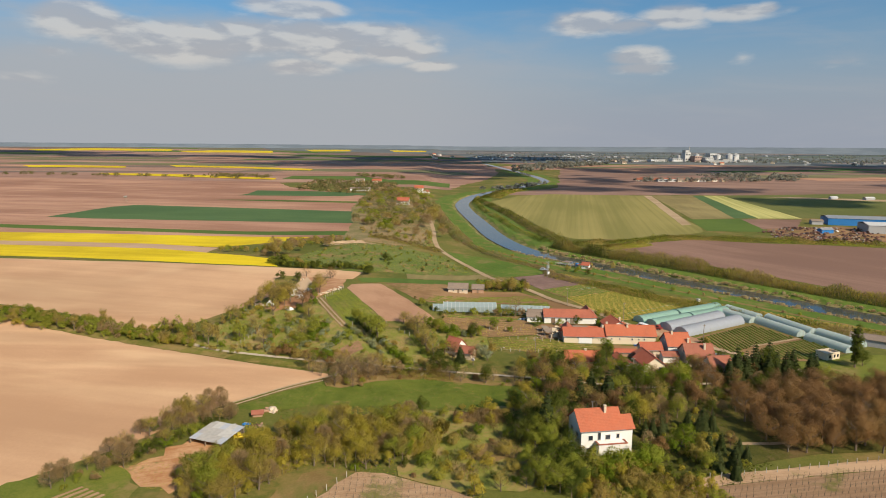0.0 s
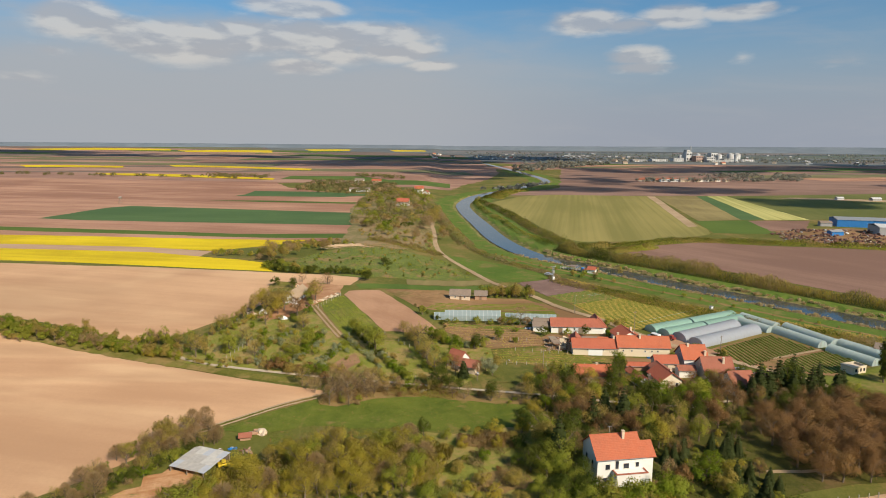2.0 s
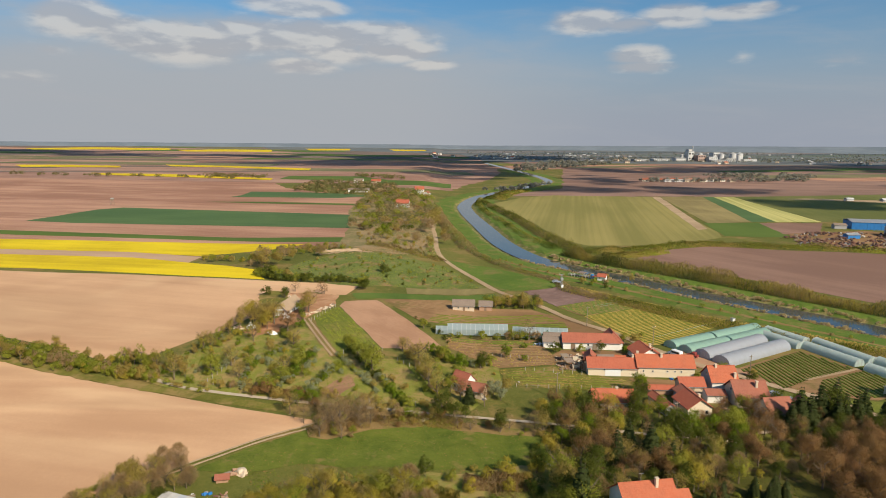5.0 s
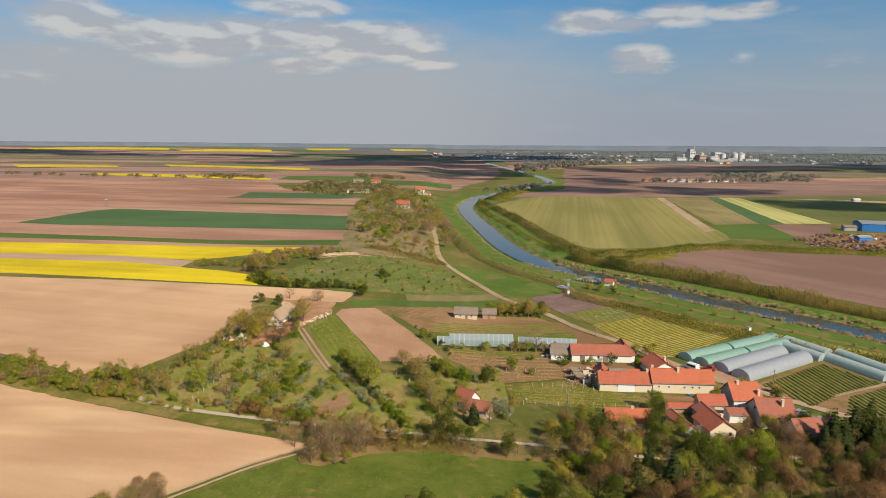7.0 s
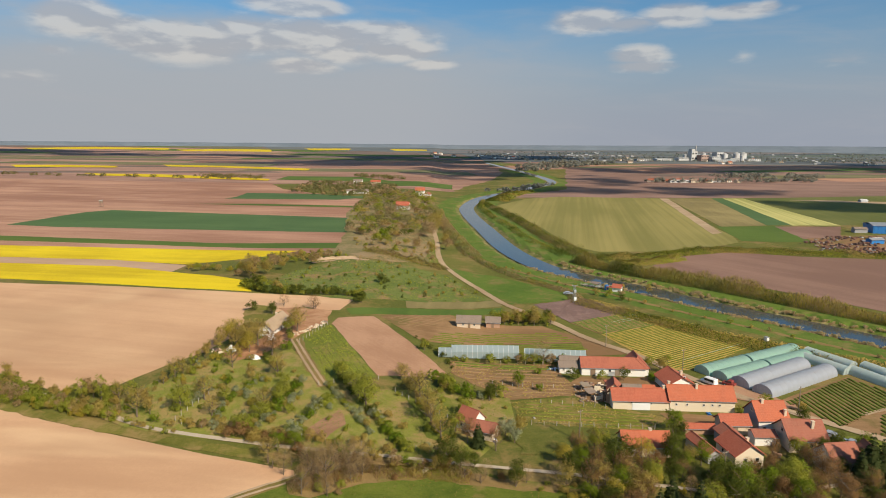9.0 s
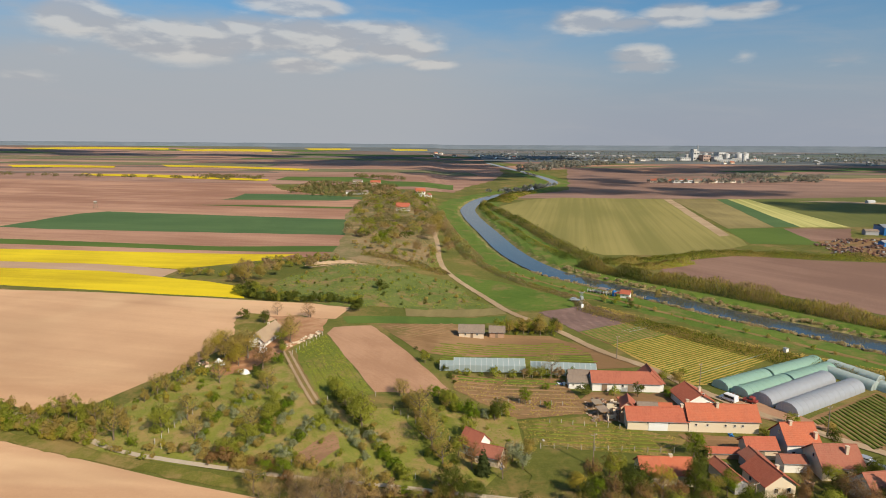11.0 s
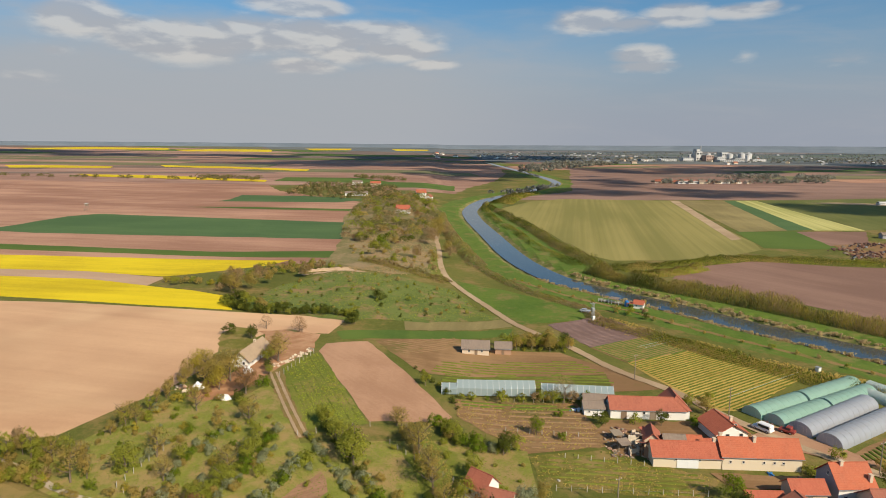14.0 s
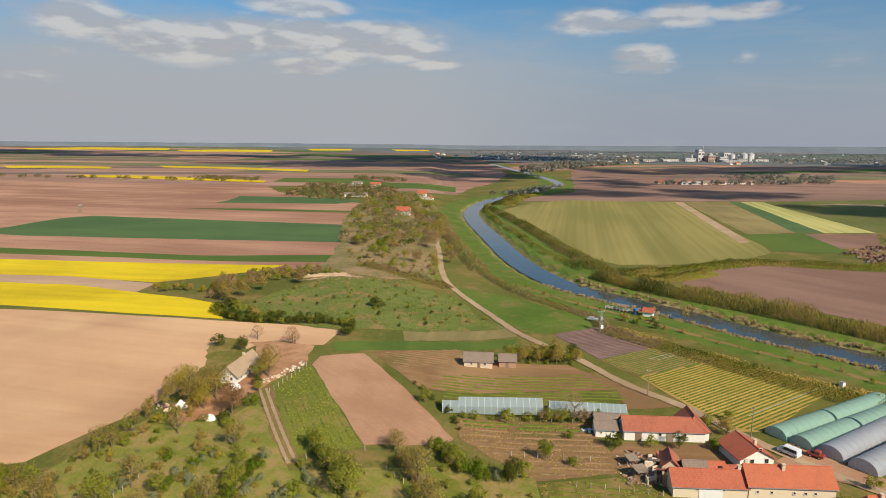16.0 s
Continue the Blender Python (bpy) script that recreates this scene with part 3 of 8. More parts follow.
# ---- fields ----
field([(-1900, 760), (-5000, 2300), (-5000, 5000), (200, 5000), (150, 2200), (140, 1480), (86, 1170), (34, 1010), (16, 905), (-30, 890), (-60, 900), (-200, 980), (-480, 900)], "brown_f",
      "wide brown ploughed plain reaching the horizon", rough=4)
field([(70, 826), (182, 973), (322, 1698), (200, 2300), (210, 5000), (5000, 5000), (5000, 1500), (1500, 800), (717, 900), (380, 848), (272, 837)], "brown_d",
      "dark brown ploughed plain beyond the river", rough=4)
field([(-891, 982), (-686, 1043), (-403, 996), (-247, 977), (-204, 869), (-72, 720), (-67, 513), (-45, 407), (-69, 385), (-155, 380), (-261, 400), (-500, 420), (-900, 500)],
      "brown", "reddish-brown ploughed field with drawn-out streaks", rough=1.5)
field([(-251, 258), (-151, 214), (-113, 198), (-90, 187.8), (-70.5, 181.6), (-48.7, 174.4), (-29, 169), (-28.6, 167), (-37.6, 161.2), (-45.3, 154.6), (-52, 148.8), (-57, 141), (-67, 126), (-81, 111), (-97, 94), (-160, 60), (-420, 200)], "pale",
      "pale beige harrowed field with soft streaks", rough=0.4)
field([(-420, 345), (-189, 318), (-138, 313), (-78, 302), (-49, 297), (-34, 292), (-37, 277), (-57, 277), (-61, 268), (-62, 255), (-66, 241), (-69, 229), (-75, 219), (-82, 206), (-96, 202), (-116, 212),
       (-187, 239), (-420, 300)], "pale", "pale beige harrowed field between hedge and rapeseed", rough=0.6)
field([(-420, 395), (-230, 378), (-169, 374), (-125, 359), (-126, 340), (-173, 354), (-219, 362), (-420, 380)], "pale2", "pale bare strip between two rapeseed fields")
field([(-460, 386), (-219, 362), (-160, 356), (-103, 334), (-86, 324), (-77, 304), (-113, 311), (-153, 319), (-195, 326), (-420, 348)], "rape", "rapeseed field in bright yellow bloom")
field([(-460, 425), (-256, 415), (-194, 410), (-121, 404), (-79, 400), (-85, 386), (-126, 361), (-168, 372), (-230, 378), (-460, 396)], "rape", "long rapeseed field in yellow bloom")
field([(-404, 469), (-281, 452), (-203, 440), (-129, 428), (-62, 432), (-48, 420), (-58, 407), (-124, 413), (-194, 423), (-267, 432), (-390, 454)], "wheat2", "narrow strip of dark green crop")
field([(-312, 504), (-302, 587), (-288, 606), (-73, 562), (-62, 478), (-188, 487), (-270, 494)], "wheat", "dark green field of young wheat", rough=0.8)
field([(-231, 726), (-225, 749), (-230, 805), (-147, 796), (-77, 763), (-109, 724)], "wheat", "dark green wheat field before a wood")
field([(-239, 668), (-185, 673), (-77, 659), (-75, 643), (-180, 656)], "wheat2", "thin green strip between ploughed fields")
field([(-264, 1070), (-270, 1174), (-141, 1176), (-82, 1065), (18, 1053), (16, 953), (-72, 945), (-142, 1042)], "wheat2", "far green field beside the river")
PARCELS = random.Random(77)
for k in range(150):
    px, py = PARCELS.uniform(-2600, 2300), PARCELS.uniform(1150, 4400)
    if abs(px) > py * 0.85 or (0 < px < 330 and py < 2300) or (-320 < px < 60 and py < 1300):
        continue
    pl, pw = PARCELS.uniform(140, 420) * (0.6 + py / 3000), PARCELS.uniform(22, 60) * (0.5 + py / 1500)
    pa = radians(PARCELS.choice([-8, -4, 4, 10]) + (0 if px < 0 else 20))
    ca, sa = math.cos(pa), math.sin(pa)
    field([(px + ca * u - sa * v, py + sa * u + ca * v) for u, v in ((-pl, -pw), (pl, -pw), (pl * 0.9, pw), (-pl * 0.95, pw))], PARCELS.choice(["brown_f", "far_dark", "far_dark", "wheat2", "far_olive", "brown", "far_olive"]),
          "distant long field on the plain", rough=4, step=0.001)
LEVEL[0] = 0.4
field([(170, 2350), (700, 2250), (4300, 2000), (4600, 3000), (3000, 4300), (-1200, 4300), (-1000, 3800), (100, 3350)], "far_haze", "patchwork land far beyond the town, greyed for haze", rough=6)
PATCHES = random.Random(31)
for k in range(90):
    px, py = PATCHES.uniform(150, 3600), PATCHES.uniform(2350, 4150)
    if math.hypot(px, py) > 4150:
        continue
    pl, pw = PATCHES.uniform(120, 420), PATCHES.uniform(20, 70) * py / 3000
    field([(px - pl, py - pw), (px + pl, py - pw + 60), (px + pl * 0.8, py + pw + 60), (px - pl * 0.9, py + pw)], PATCHES.choice(["far_haze_dark", "far_haze_dark", "far_haze_green", "far_haze_brown", "far_haze_brown"]), "far strip of land beyond the town, toned for haze", rough=6, step=0.001)


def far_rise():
    """A low rise added to close the plain all round, haze painted into it."""
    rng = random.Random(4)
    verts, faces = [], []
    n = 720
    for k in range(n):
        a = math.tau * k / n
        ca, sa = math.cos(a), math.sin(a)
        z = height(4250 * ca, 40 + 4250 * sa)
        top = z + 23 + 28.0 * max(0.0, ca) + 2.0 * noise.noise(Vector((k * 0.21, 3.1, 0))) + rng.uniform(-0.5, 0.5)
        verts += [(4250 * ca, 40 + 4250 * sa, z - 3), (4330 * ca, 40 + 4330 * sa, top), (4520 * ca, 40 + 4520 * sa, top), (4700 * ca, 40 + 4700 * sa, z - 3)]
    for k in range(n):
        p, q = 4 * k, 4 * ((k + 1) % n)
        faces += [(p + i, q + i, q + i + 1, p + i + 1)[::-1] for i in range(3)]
    tagged(new("backdrop", mesh_from("backdrop", verts, faces, M["far_rise"], True)), "low rise along the horizon, coloured as distance haze", "backdrop", kind="structure")


far_rise()
FAR_YELLOW = "distant strip of rapeseed in bloom"
field([(-1022, 1567), (-917, 1593), (-761, 1554), (-720, 1461), (-853, 1464), (-929, 1446)], "rape", FAR_YELLOW, rough=3)
field([(-650, 1211), (-499, 1195), (-277, 1084), (-269, 1039), (-461, 1107), (-583, 1141)], "rape", FAR_YELLOW, rough=2)
field([(-695, 1648), (-526, 1610), (-294, 1488), (-283, 1402), (-493, 1510), (-638, 1547)], "rape", FAR_YELLOW, rough=2)
field([(-2098, 3265), (-1941, 3600), (-1528, 3657), (-1421, 3403), (-1773, 3290), (-1926, 3083)], "rape", FAR_YELLOW, rough=8)
field([(-1397, 3416), (-1200, 3626), (-953, 3642), (-857, 3279), (-1083, 3275), (-1249, 3192)], "rape", FAR_YELLOW, rough=8)
field([(-819, 3910), (-561, 4011), (-519, 3716), (-729, 3635)], "rape", FAR_YELLOW, rough=8)
field([(-315, 3991), (-88, 3955), (-83, 3755), (-260, 3703)], "rape", FAR_YELLOW, rough=8)

LEVEL[0] = 0.08
field([(60, 725), (100, 805), (146, 842), (269, 829), (218, 544), (214, 512), (203, 478), (172, 454), (130, 438), (97, 436), (88, 452), (83, 490), (78, 556), (72, 613), (64, 668)], "lime", "pale yellow-green crop field beyond the river")
field([(279, 830), (335, 835), (270, 572), (228, 562)], "olive", "olive field strip")
field([(335, 835), (350, 837), (294, 577), (270, 572)], "wheat", "dark green crop strip")
field([(350, 837), (376, 839), (334, 576), (292, 573)], "straw", "pale yellow crop strip")
field([(376, 839), (632, 908), (700, 720), (512, 640), (334, 576)], "field_olive", "green field beside the sheds")
field([(224, 562), (275, 568), (256, 482), (208, 484)], "wheat2", "small green field")
field([(273, 565), (329, 568), (293, 510), (258, 496)], "brown_r", "small brown ploughed field")
field([(124, 407), (140, 420), (178, 438), (216, 424), (261, 416), (342, 387), (420, 330), (280, 180), (204, 259), (171, 309), (146, 345), (114, 388)], "brown_r", "reddish-brown ploughed field beyond the river")
field([(269, 829), (279, 830), (212, 524), (202, 518)], "dust", "pale farm track between crop fields", "track", 0.4, "track")

LEVEL[0] = 0.05
field([(-37, 260), (-36, 267), (-24, 272), (-11, 250), (2, 223), (0, 220), (-17, 216), (-28, 239)], "plot", "bare pinkish-brown tilled plot", rough=0.3)
field([(-45, 247), (-37, 259), (-17, 215), (-31, 210)], "turf", "sloping meadow beside the bare plot", rough=0.4)
field([(-22, 274), (4, 287), (8, 276), (37, 274), (48, 261), (59, 244), (46, 242), (47, 255), (0, 250), (-6, 250)], "plot_dk", "brown field with faint crop rows")
field([(-14, 298), (24, 312), (25, 302), (-13, 288)], "olive", "dry olive strip", rough=0.4)
field([(-35, 280), (25, 300), (22, 291), (-32, 272)], "wheat2", "bright green crop strip", rough=0.4)
field([(4, 375), (28, 359), (58, 325), (52, 312), (29, 305), (13, 344)], "flood", "mown green meadow by the lane")
field([(38, 305), (61, 317), (75, 295), (48, 279)], "purple", "dark tilled plot with fine furrows", rough=0.3)
field([(75, 295), (88, 281), (56, 265), (48, 279)], "plot_dk", "brown soil under rows of green crops", rough=0.3)
field([(88, 281), (109, 258), (75, 230), (67, 230), (56, 265)], "straw_soil", "strawy soil under rows of yellow-green crops", rough=0.3)
field([(18, 206), (34, 209), (55, 197), (48, 189), (19, 194)], "verge", "garden plot with low green rows", rough=0.4)
field([(3, 234), (34, 234), (37, 211), (18, 207), (3, 224)], "plot_dk", "brown garden beds with grassy lanes", rough=0.4)
field([(90, 188), (115, 184), (133, 192.5), (150, 190), (150, 168), (112, 170), (98, 176)], "turf", "green grass round the block hut", "grass_plot", 0.6, "grass")
field([(87, 207), (117, 225.5), (132, 193), (115, 185), (95, 190)], "plot_dk", "soil under dark green crop rows", rough=0.3)
field([(-80, 308), (-68, 340), (-51, 364), (-23, 365), (5, 353), (17, 318), (24, 312), (-14, 298), (-35, 293)], "pasture", "rough scrubby pasture", rough=1.5)
field([(-84, 192.5), (-76.5, 202), (-71.5, 213), (-66, 224), (-55, 227), (-49, 224), (-45, 234), (-41, 228), (-36, 217), (-30, 204), (-17, 207), (2, 211), (18, 208), (18, 191), (7, 174), (-28, 176), (-68, 184)], "orchard", "orchard grass under scattered trees", rough=0.6)
field([(-30, 185), (-24, 194.5), (-22.5, 192), (-21.5, 188), (-25.4, 180), (-29, 182)], "tilled_red", "small reddish tilled patch in the orchard", rough=0.4)
M["dry_meadow"] = grass("dry_meadow", (0.145, 0.13, 0.045), (0.215, 0.185, 0.075), (0.32, 0.225, 0.12), 0.36, 0.03)
field([(-60, 405), (-64, 470), (-82, 600), (-86, 760), (-52, 850), (-14, 800), (-6, 700), (-3, 560), (-3, 470), (-2, 415), (2, 385), (-24, 366), (-48, 372), (-70, 390)], "dry_meadow", "dry rough grass below the wooded belt", "rough_grass", 1.5, "grass")
field([(-8, 400), (-6, 465), (-3.6, 470), (-2.2, 440), (-2.4, 400), (0, 380), (-6, 380)], "turf", "mown green grass beside the lane", "grass_strip", 0.5, "grass")
field([(-26, 167.5), (-8, 172), (28, 166), (26, 150), (0, 148), (-28, 150), (-40, 146), (-48.5, 147.5), (-43, 153), (-36, 159.3)], "slope", "green grassy slope", rough=0.8)

# ---- river, banks, lanes ----
ribbon(RIVER, 62, "flood", "green flood meadow along both river banks", "river_meadow", "meadow", 0.025, 4.0, 0.06)
ribbon(RIVER, 21.5, "reed", "dry tan reeds along the river's edge", "reed_bank", "reeds", 0.05, 3.0, 0.16)
for dx, dy, wide, sort in ((-22, -11.0, 2.2, "dry_bank"),):
    ribbon([(px + dx, py + dy) for px, py in RIVER[:11]], wide, sort, "streak of dry tan grass along the river meadow", "dry_grass", "grass", 0.06, 3.0, 0.6, seed=int(wide * 10))
ribbon(RIVER, 15.0, "water", "calm grey-blue river reflecting the sky", "water", "river", 0.0, 5.0, 0.0,
       lambda x, y: -4.55 + 1.5 * float(ease((y - 760) / 140)) + 45 * (max(math.hypot(x, y - 40) - 2300, 0) / 2600) ** 2)
LANE = [(-13, 800), (-16, 720), (-13, 647), (-7, 537), (-3, 469), (-1, 404), (4, 369), (18, 329), (27, 304), (42, 278), (50, 260), (62, 242), (68, 229), (78, 212), (87, 201), (95, 192), (104, 182), (112, 170)]
ribbon(LANE, 2.9, "dust", "pale unpaved farm lane", "lane", "lane", 0.19, 2.0)
ribbon([(-150, 222), (-113, 206), (-92, 198), (-80, 193), (-71.8, 187.7), (-63.4, 184.2), (-46, 180), (-30, 177), (-9, 175), (14, 172), (28, 169.5), (42, 166), (60, 163), (80, 167), (100, 172)], 1.25, "asphalt",
       "narrow pale road between orchard and trees", "road", "road", 0.195, 2.0)
ribbon([(-260, 258), (-200, 235), (-151, 214.5), (-113, 198), (-90, 189.5), (-69, 183), (-49, 177), (-30, 172)], 3.4, "verge", "grassy verge between field and hedge", "verge", "verge", 0.12, 3.0, 0.3)
for off in (-0.65, 0.65):
    ribbon([(-56 + off * 0.7, 144 - off), (-51 + off * 0.7, 148.4 - off), (-45 + off * 0.7, 153.8 - off * 0.8), (-37.3 + off * 0.6, 160.4 - off * 0.8), (-28.7 + off * 0.6, 166 - off), (-24 + off, 171 - off * 0.4), (-20, 176)], 0.6, "dust",
           "pale wheel rut along the field's edge", "track", "track", 0.18, 1.5, 0.3)
ribbon([(67.5, 130.5), (75, 130.6), (82, 131.5)], 1.2, "dust", "pale track into the reddish grove", "track", "track", 0.2, 2.0)
ribbon([(104.5, 199.4), (125, 208.4)], 1.3, "dust", "pale path between the crop rows", "path", "path", 0.21, 2.0)
ribbon([(-45.6, 242), (-43.7, 237.4), (-38.0, 223.8), (-32.0, 210.8), (-29.7, 206.5)], 3.0, "dry_bank", "trodden dry strip of a farm track", "track", "track", 0.16, 1.5, 0.3)
for off in (0.0, 1.7):
    ribbon([(-46.5 + off, 242), (-44.6 + off, 237.4), (-38.9 + off, 223.8), (-32.9 + off, 210.8), (-30.6 + off, 206.5)], 0.7, "dust", "pale wheel rut of a farm track", "track", "track", 0.2, 1.5, 0.12)
field([(-62.5, 119.2), (-54.5, 111.5), (-48, 109), (-45, 118), (-42.5, 125.6), (-47, 131.3), (-52.6, 131.2), (-57.9, 122.2)], "sand", "bare orange-brown earth beside the shed", rough=1.6)
field([(-84, 108), (-76, 116.5), (-64.4, 119.6), (-62.5, 119.2), (-54.8, 111.6), (-55, 104), (-70, 98), (-86, 100)], "turf", "green grass below the pale field", "grass_plot", 1.0, "grass")
for k in range(5):
    field([(-72 + 2.1 * k, 104.0), (-65.6 + 1.35 * k, 111.6 - 0.65 * k), (-64.9 + 1.35 * k, 111.2 - 0.65 * k), (-71 + 2.1 * k, 103.6)], "vine_soil", "narrow tilled bed in the grass", "garden_bed", 0.12, "garden bed")
field([(-57.4, 222.4), (-63, 226), (-64, 231), (-61.6, 236.5), (-57.5, 240), (-51, 258), (-57, 275), (-60.3, 279), (-50.9, 281.5), (-39.5, 276), (-38.6, 263), (-42.5, 251.5), (-46.2, 241.4), (-48.3, 237), (-50.9, 226.4)], "yard_red",
      "trodden reddish earth of a farmyard", "yard", 0.9, "yard")
field([(-66.0, 258), (-71.5, 276), (-69.5, 283.4), (-61, 281.3), (-58.5, 271.6), (-58.6, 259), (-60.5, 247), (-64, 240), (-66, 248)], "verge", "rough grass behind the farmhouse", "grass_plot", 0.9, "grass")
field([(-27, 171), (-18, 175), (-6, 173), (2, 171), (14, 168), (24, 166), (22, 163), (10, 165), (-2, 167.5), (-15, 165), (-24, 160), (-28, 161)], "dry_bank", "dry brown bank below the road", "bank", 0.8, "bank")
field([(18, 192), (26, 194), (33, 190), (27, 180), (17, 178)], "land", "dry trampled grass beside the cottage", "dry_grass", 0.8, "grass")
field([(-6.5, 213.5), (2.5, 205.5), (4.6, 194), (1.2, 182), (-3, 184), (-6, 196), (-9, 206)], "turf", "open green grass between hedgerows", "grass_strip", 0.5, "grass")
field([(-5, 147), (29, 150), (22, 127), (25, 112), (6, 110), (-6, 116)], "orchard", "rough grass of the scrubby slope", "rough_grass", 1.5, "grass")
field([(8, 128), (16, 131), (20, 126), (13, 121), (7, 123)], "dry_bank", "dry reddish patch on the slope", "dry_grass", 1.2, "grass")
field([(-64, 358), (-48, 367), (-36, 366), (-36, 364), (-48, 364.5), (-62, 356)], "bank", "eroded sandy bank", rough=1.2)
field([(-36, 96), (-29, 108), (-25, 116.6), (-20, 118.6), (-14.4, 117.6), (-20.6, 108), (-27, 96)], "dry_bank", "dry grass and bare earth beside the vineyard", "dry_grass", 0.9, "grass")
field([(-27, 96), (-20.6, 108), (-14.4, 117.4), (-9, 117), (-4.2, 114.7), (3, 111.6), (8.6, 108.2), (14, 100), (14, 92)], "vine_soil", "bare pinkish earth of a vineyard", rough=0.5)
field([(52, 112), (70, 115.6), (90, 119), (130, 126), (200, 137), (200, 60), (52, 80)], "vine_dark", "brown earth of a vineyard", rough=0.4)
ribbon([(46, 112.5), (55, 114.6), (70, 117.3), (90, 121), (130, 127.8), (200, 139)], 3.6, "vine_soil", "bare headland track beside the vineyard", "track", "track", 0.2, 3.0)
field([(24, 165), (60, 160), (82, 164), (112, 168), (172, 166), (190, 144), (95, 127), (72, 123), (58, 118), (44, 112), (30, 112), (22, 130)], "shade_grass", "rank grass under trees, darkened for their shade", "undergrowth", 1.5, "grass")
field([(54, 199.5), (72, 198.5), (70, 193), (56, 194)], "plot_dk", "bare earth yard behind the barn", rough=0.4)
field([(37, 206.5), (57, 207), (73, 209), (74, 215), (60, 223.5), (40, 224), (34, 218)], "plot_dk", "trodden brown farmyard among barns", "yard", 0.6, "yard")
field([(70, 216), (78, 222), (88, 210), (92, 203), (84, 203)], "plot", "dusty yard between barn and tunnels", rough=0.4)

# ---- houses and barns ----
def slab(faces, thick):
    """A folded sheet of the given thickness: faces are lists of corner points, seen from above."""
    bm = bmesh.new()
    keys = {}

    def vert(p, dz):
        k = (round(p[0], 3), round(p[1], 3), round(p[2] + dz, 3))
        if k not in keys:
            keys[k] = bm.verts.new(k)
        return keys[k]

    edges = {}
    for f in faces:
        bm.faces.new([vert(p, 0) for p in f])
        bm.faces.new([vert(p, -thick) for p in f][::-1])
        for k in range(len(f)):
            a, b = tuple(f[k - 1]), tuple(f[k])
            if (b, a) in edges:
                del edges[(b, a)]
            else:
                edges[(a, b)] = 1
    for a, b in edges:
        bm.faces.new((vert(b, 0), vert(a, 0), vert(a, -thick), vert(b, -thick)))
    return bm


def window_part(parent, side, L, W, u, v, w, h, mat="frame"):
    """A framed pane set in a wall; side f, b, l, r; u along the wall from its left end, v above the ground."""
    bm = bmesh.new()
    t = 0.09
    for lo, hi in (((-w / 2, -0.05, 0), (-w / 2 + t, 0.05, h)), ((w / 2 - t, -0.05, 0), (w / 2, 0.05, h)),
                   ((-w / 2 + t, -0.05, h - t), (w / 2 - t, 0.05, h)), ((-w / 2 - 0.06, -0.1, -0.05), (w / 2 + 0.06, 0.05, t))):
        box(bm, lo, hi)
    place = {"f": pose(-L / 2 + u, -W / 2 - 0.03, v), "b": pose(L / 2 - u, W / 2 + 0.03, v, 0, 0, 180),
             "l": pose(-L / 2 - 0.03, W / 2 - u, v, 0, 0, -90), "r": pose(L / 2 + 0.03, -W / 2 + u, v, 0, 0, 90)}[side]
    ob = part("window", bm, M[mat], parent)
    ob.matrix_basis = place
    part("pane", boxes(((-w / 2 + t, -0.02, t), (w / 2 - t, 0.02, h - t))), M["glass"], ob)


def door_part(parent, side, L, W, u, w, h, mat="door"):
    bm = boxes(((-w / 2, -0.05, 0), (w / 2, 0.05, h)), bevel=0.02)
    for k in range(1, 4):
        box(bm, (-w / 2 + w * k / 4 - 0.02, -0.07, 0.05), (-w / 2 + w * k / 4 + 0.02, -0.05, h - 0.05))
    ob = part("door", bm, M[mat], parent)
    ob.matrix_basis = {"f": pose(-L / 2 + u, -W / 2 - 0.04, 0), "b": pose(L / 2 - u, W / 2 + 0.04, 0, 0, 0, 180),
                       "l": pose(-L / 2 - 0.04, W / 2 - u, 0, 0, 0, -90), "r": pose(L / 2 + 0.04, -W / 2 + u, 0, 0, 0, 90)}[side]


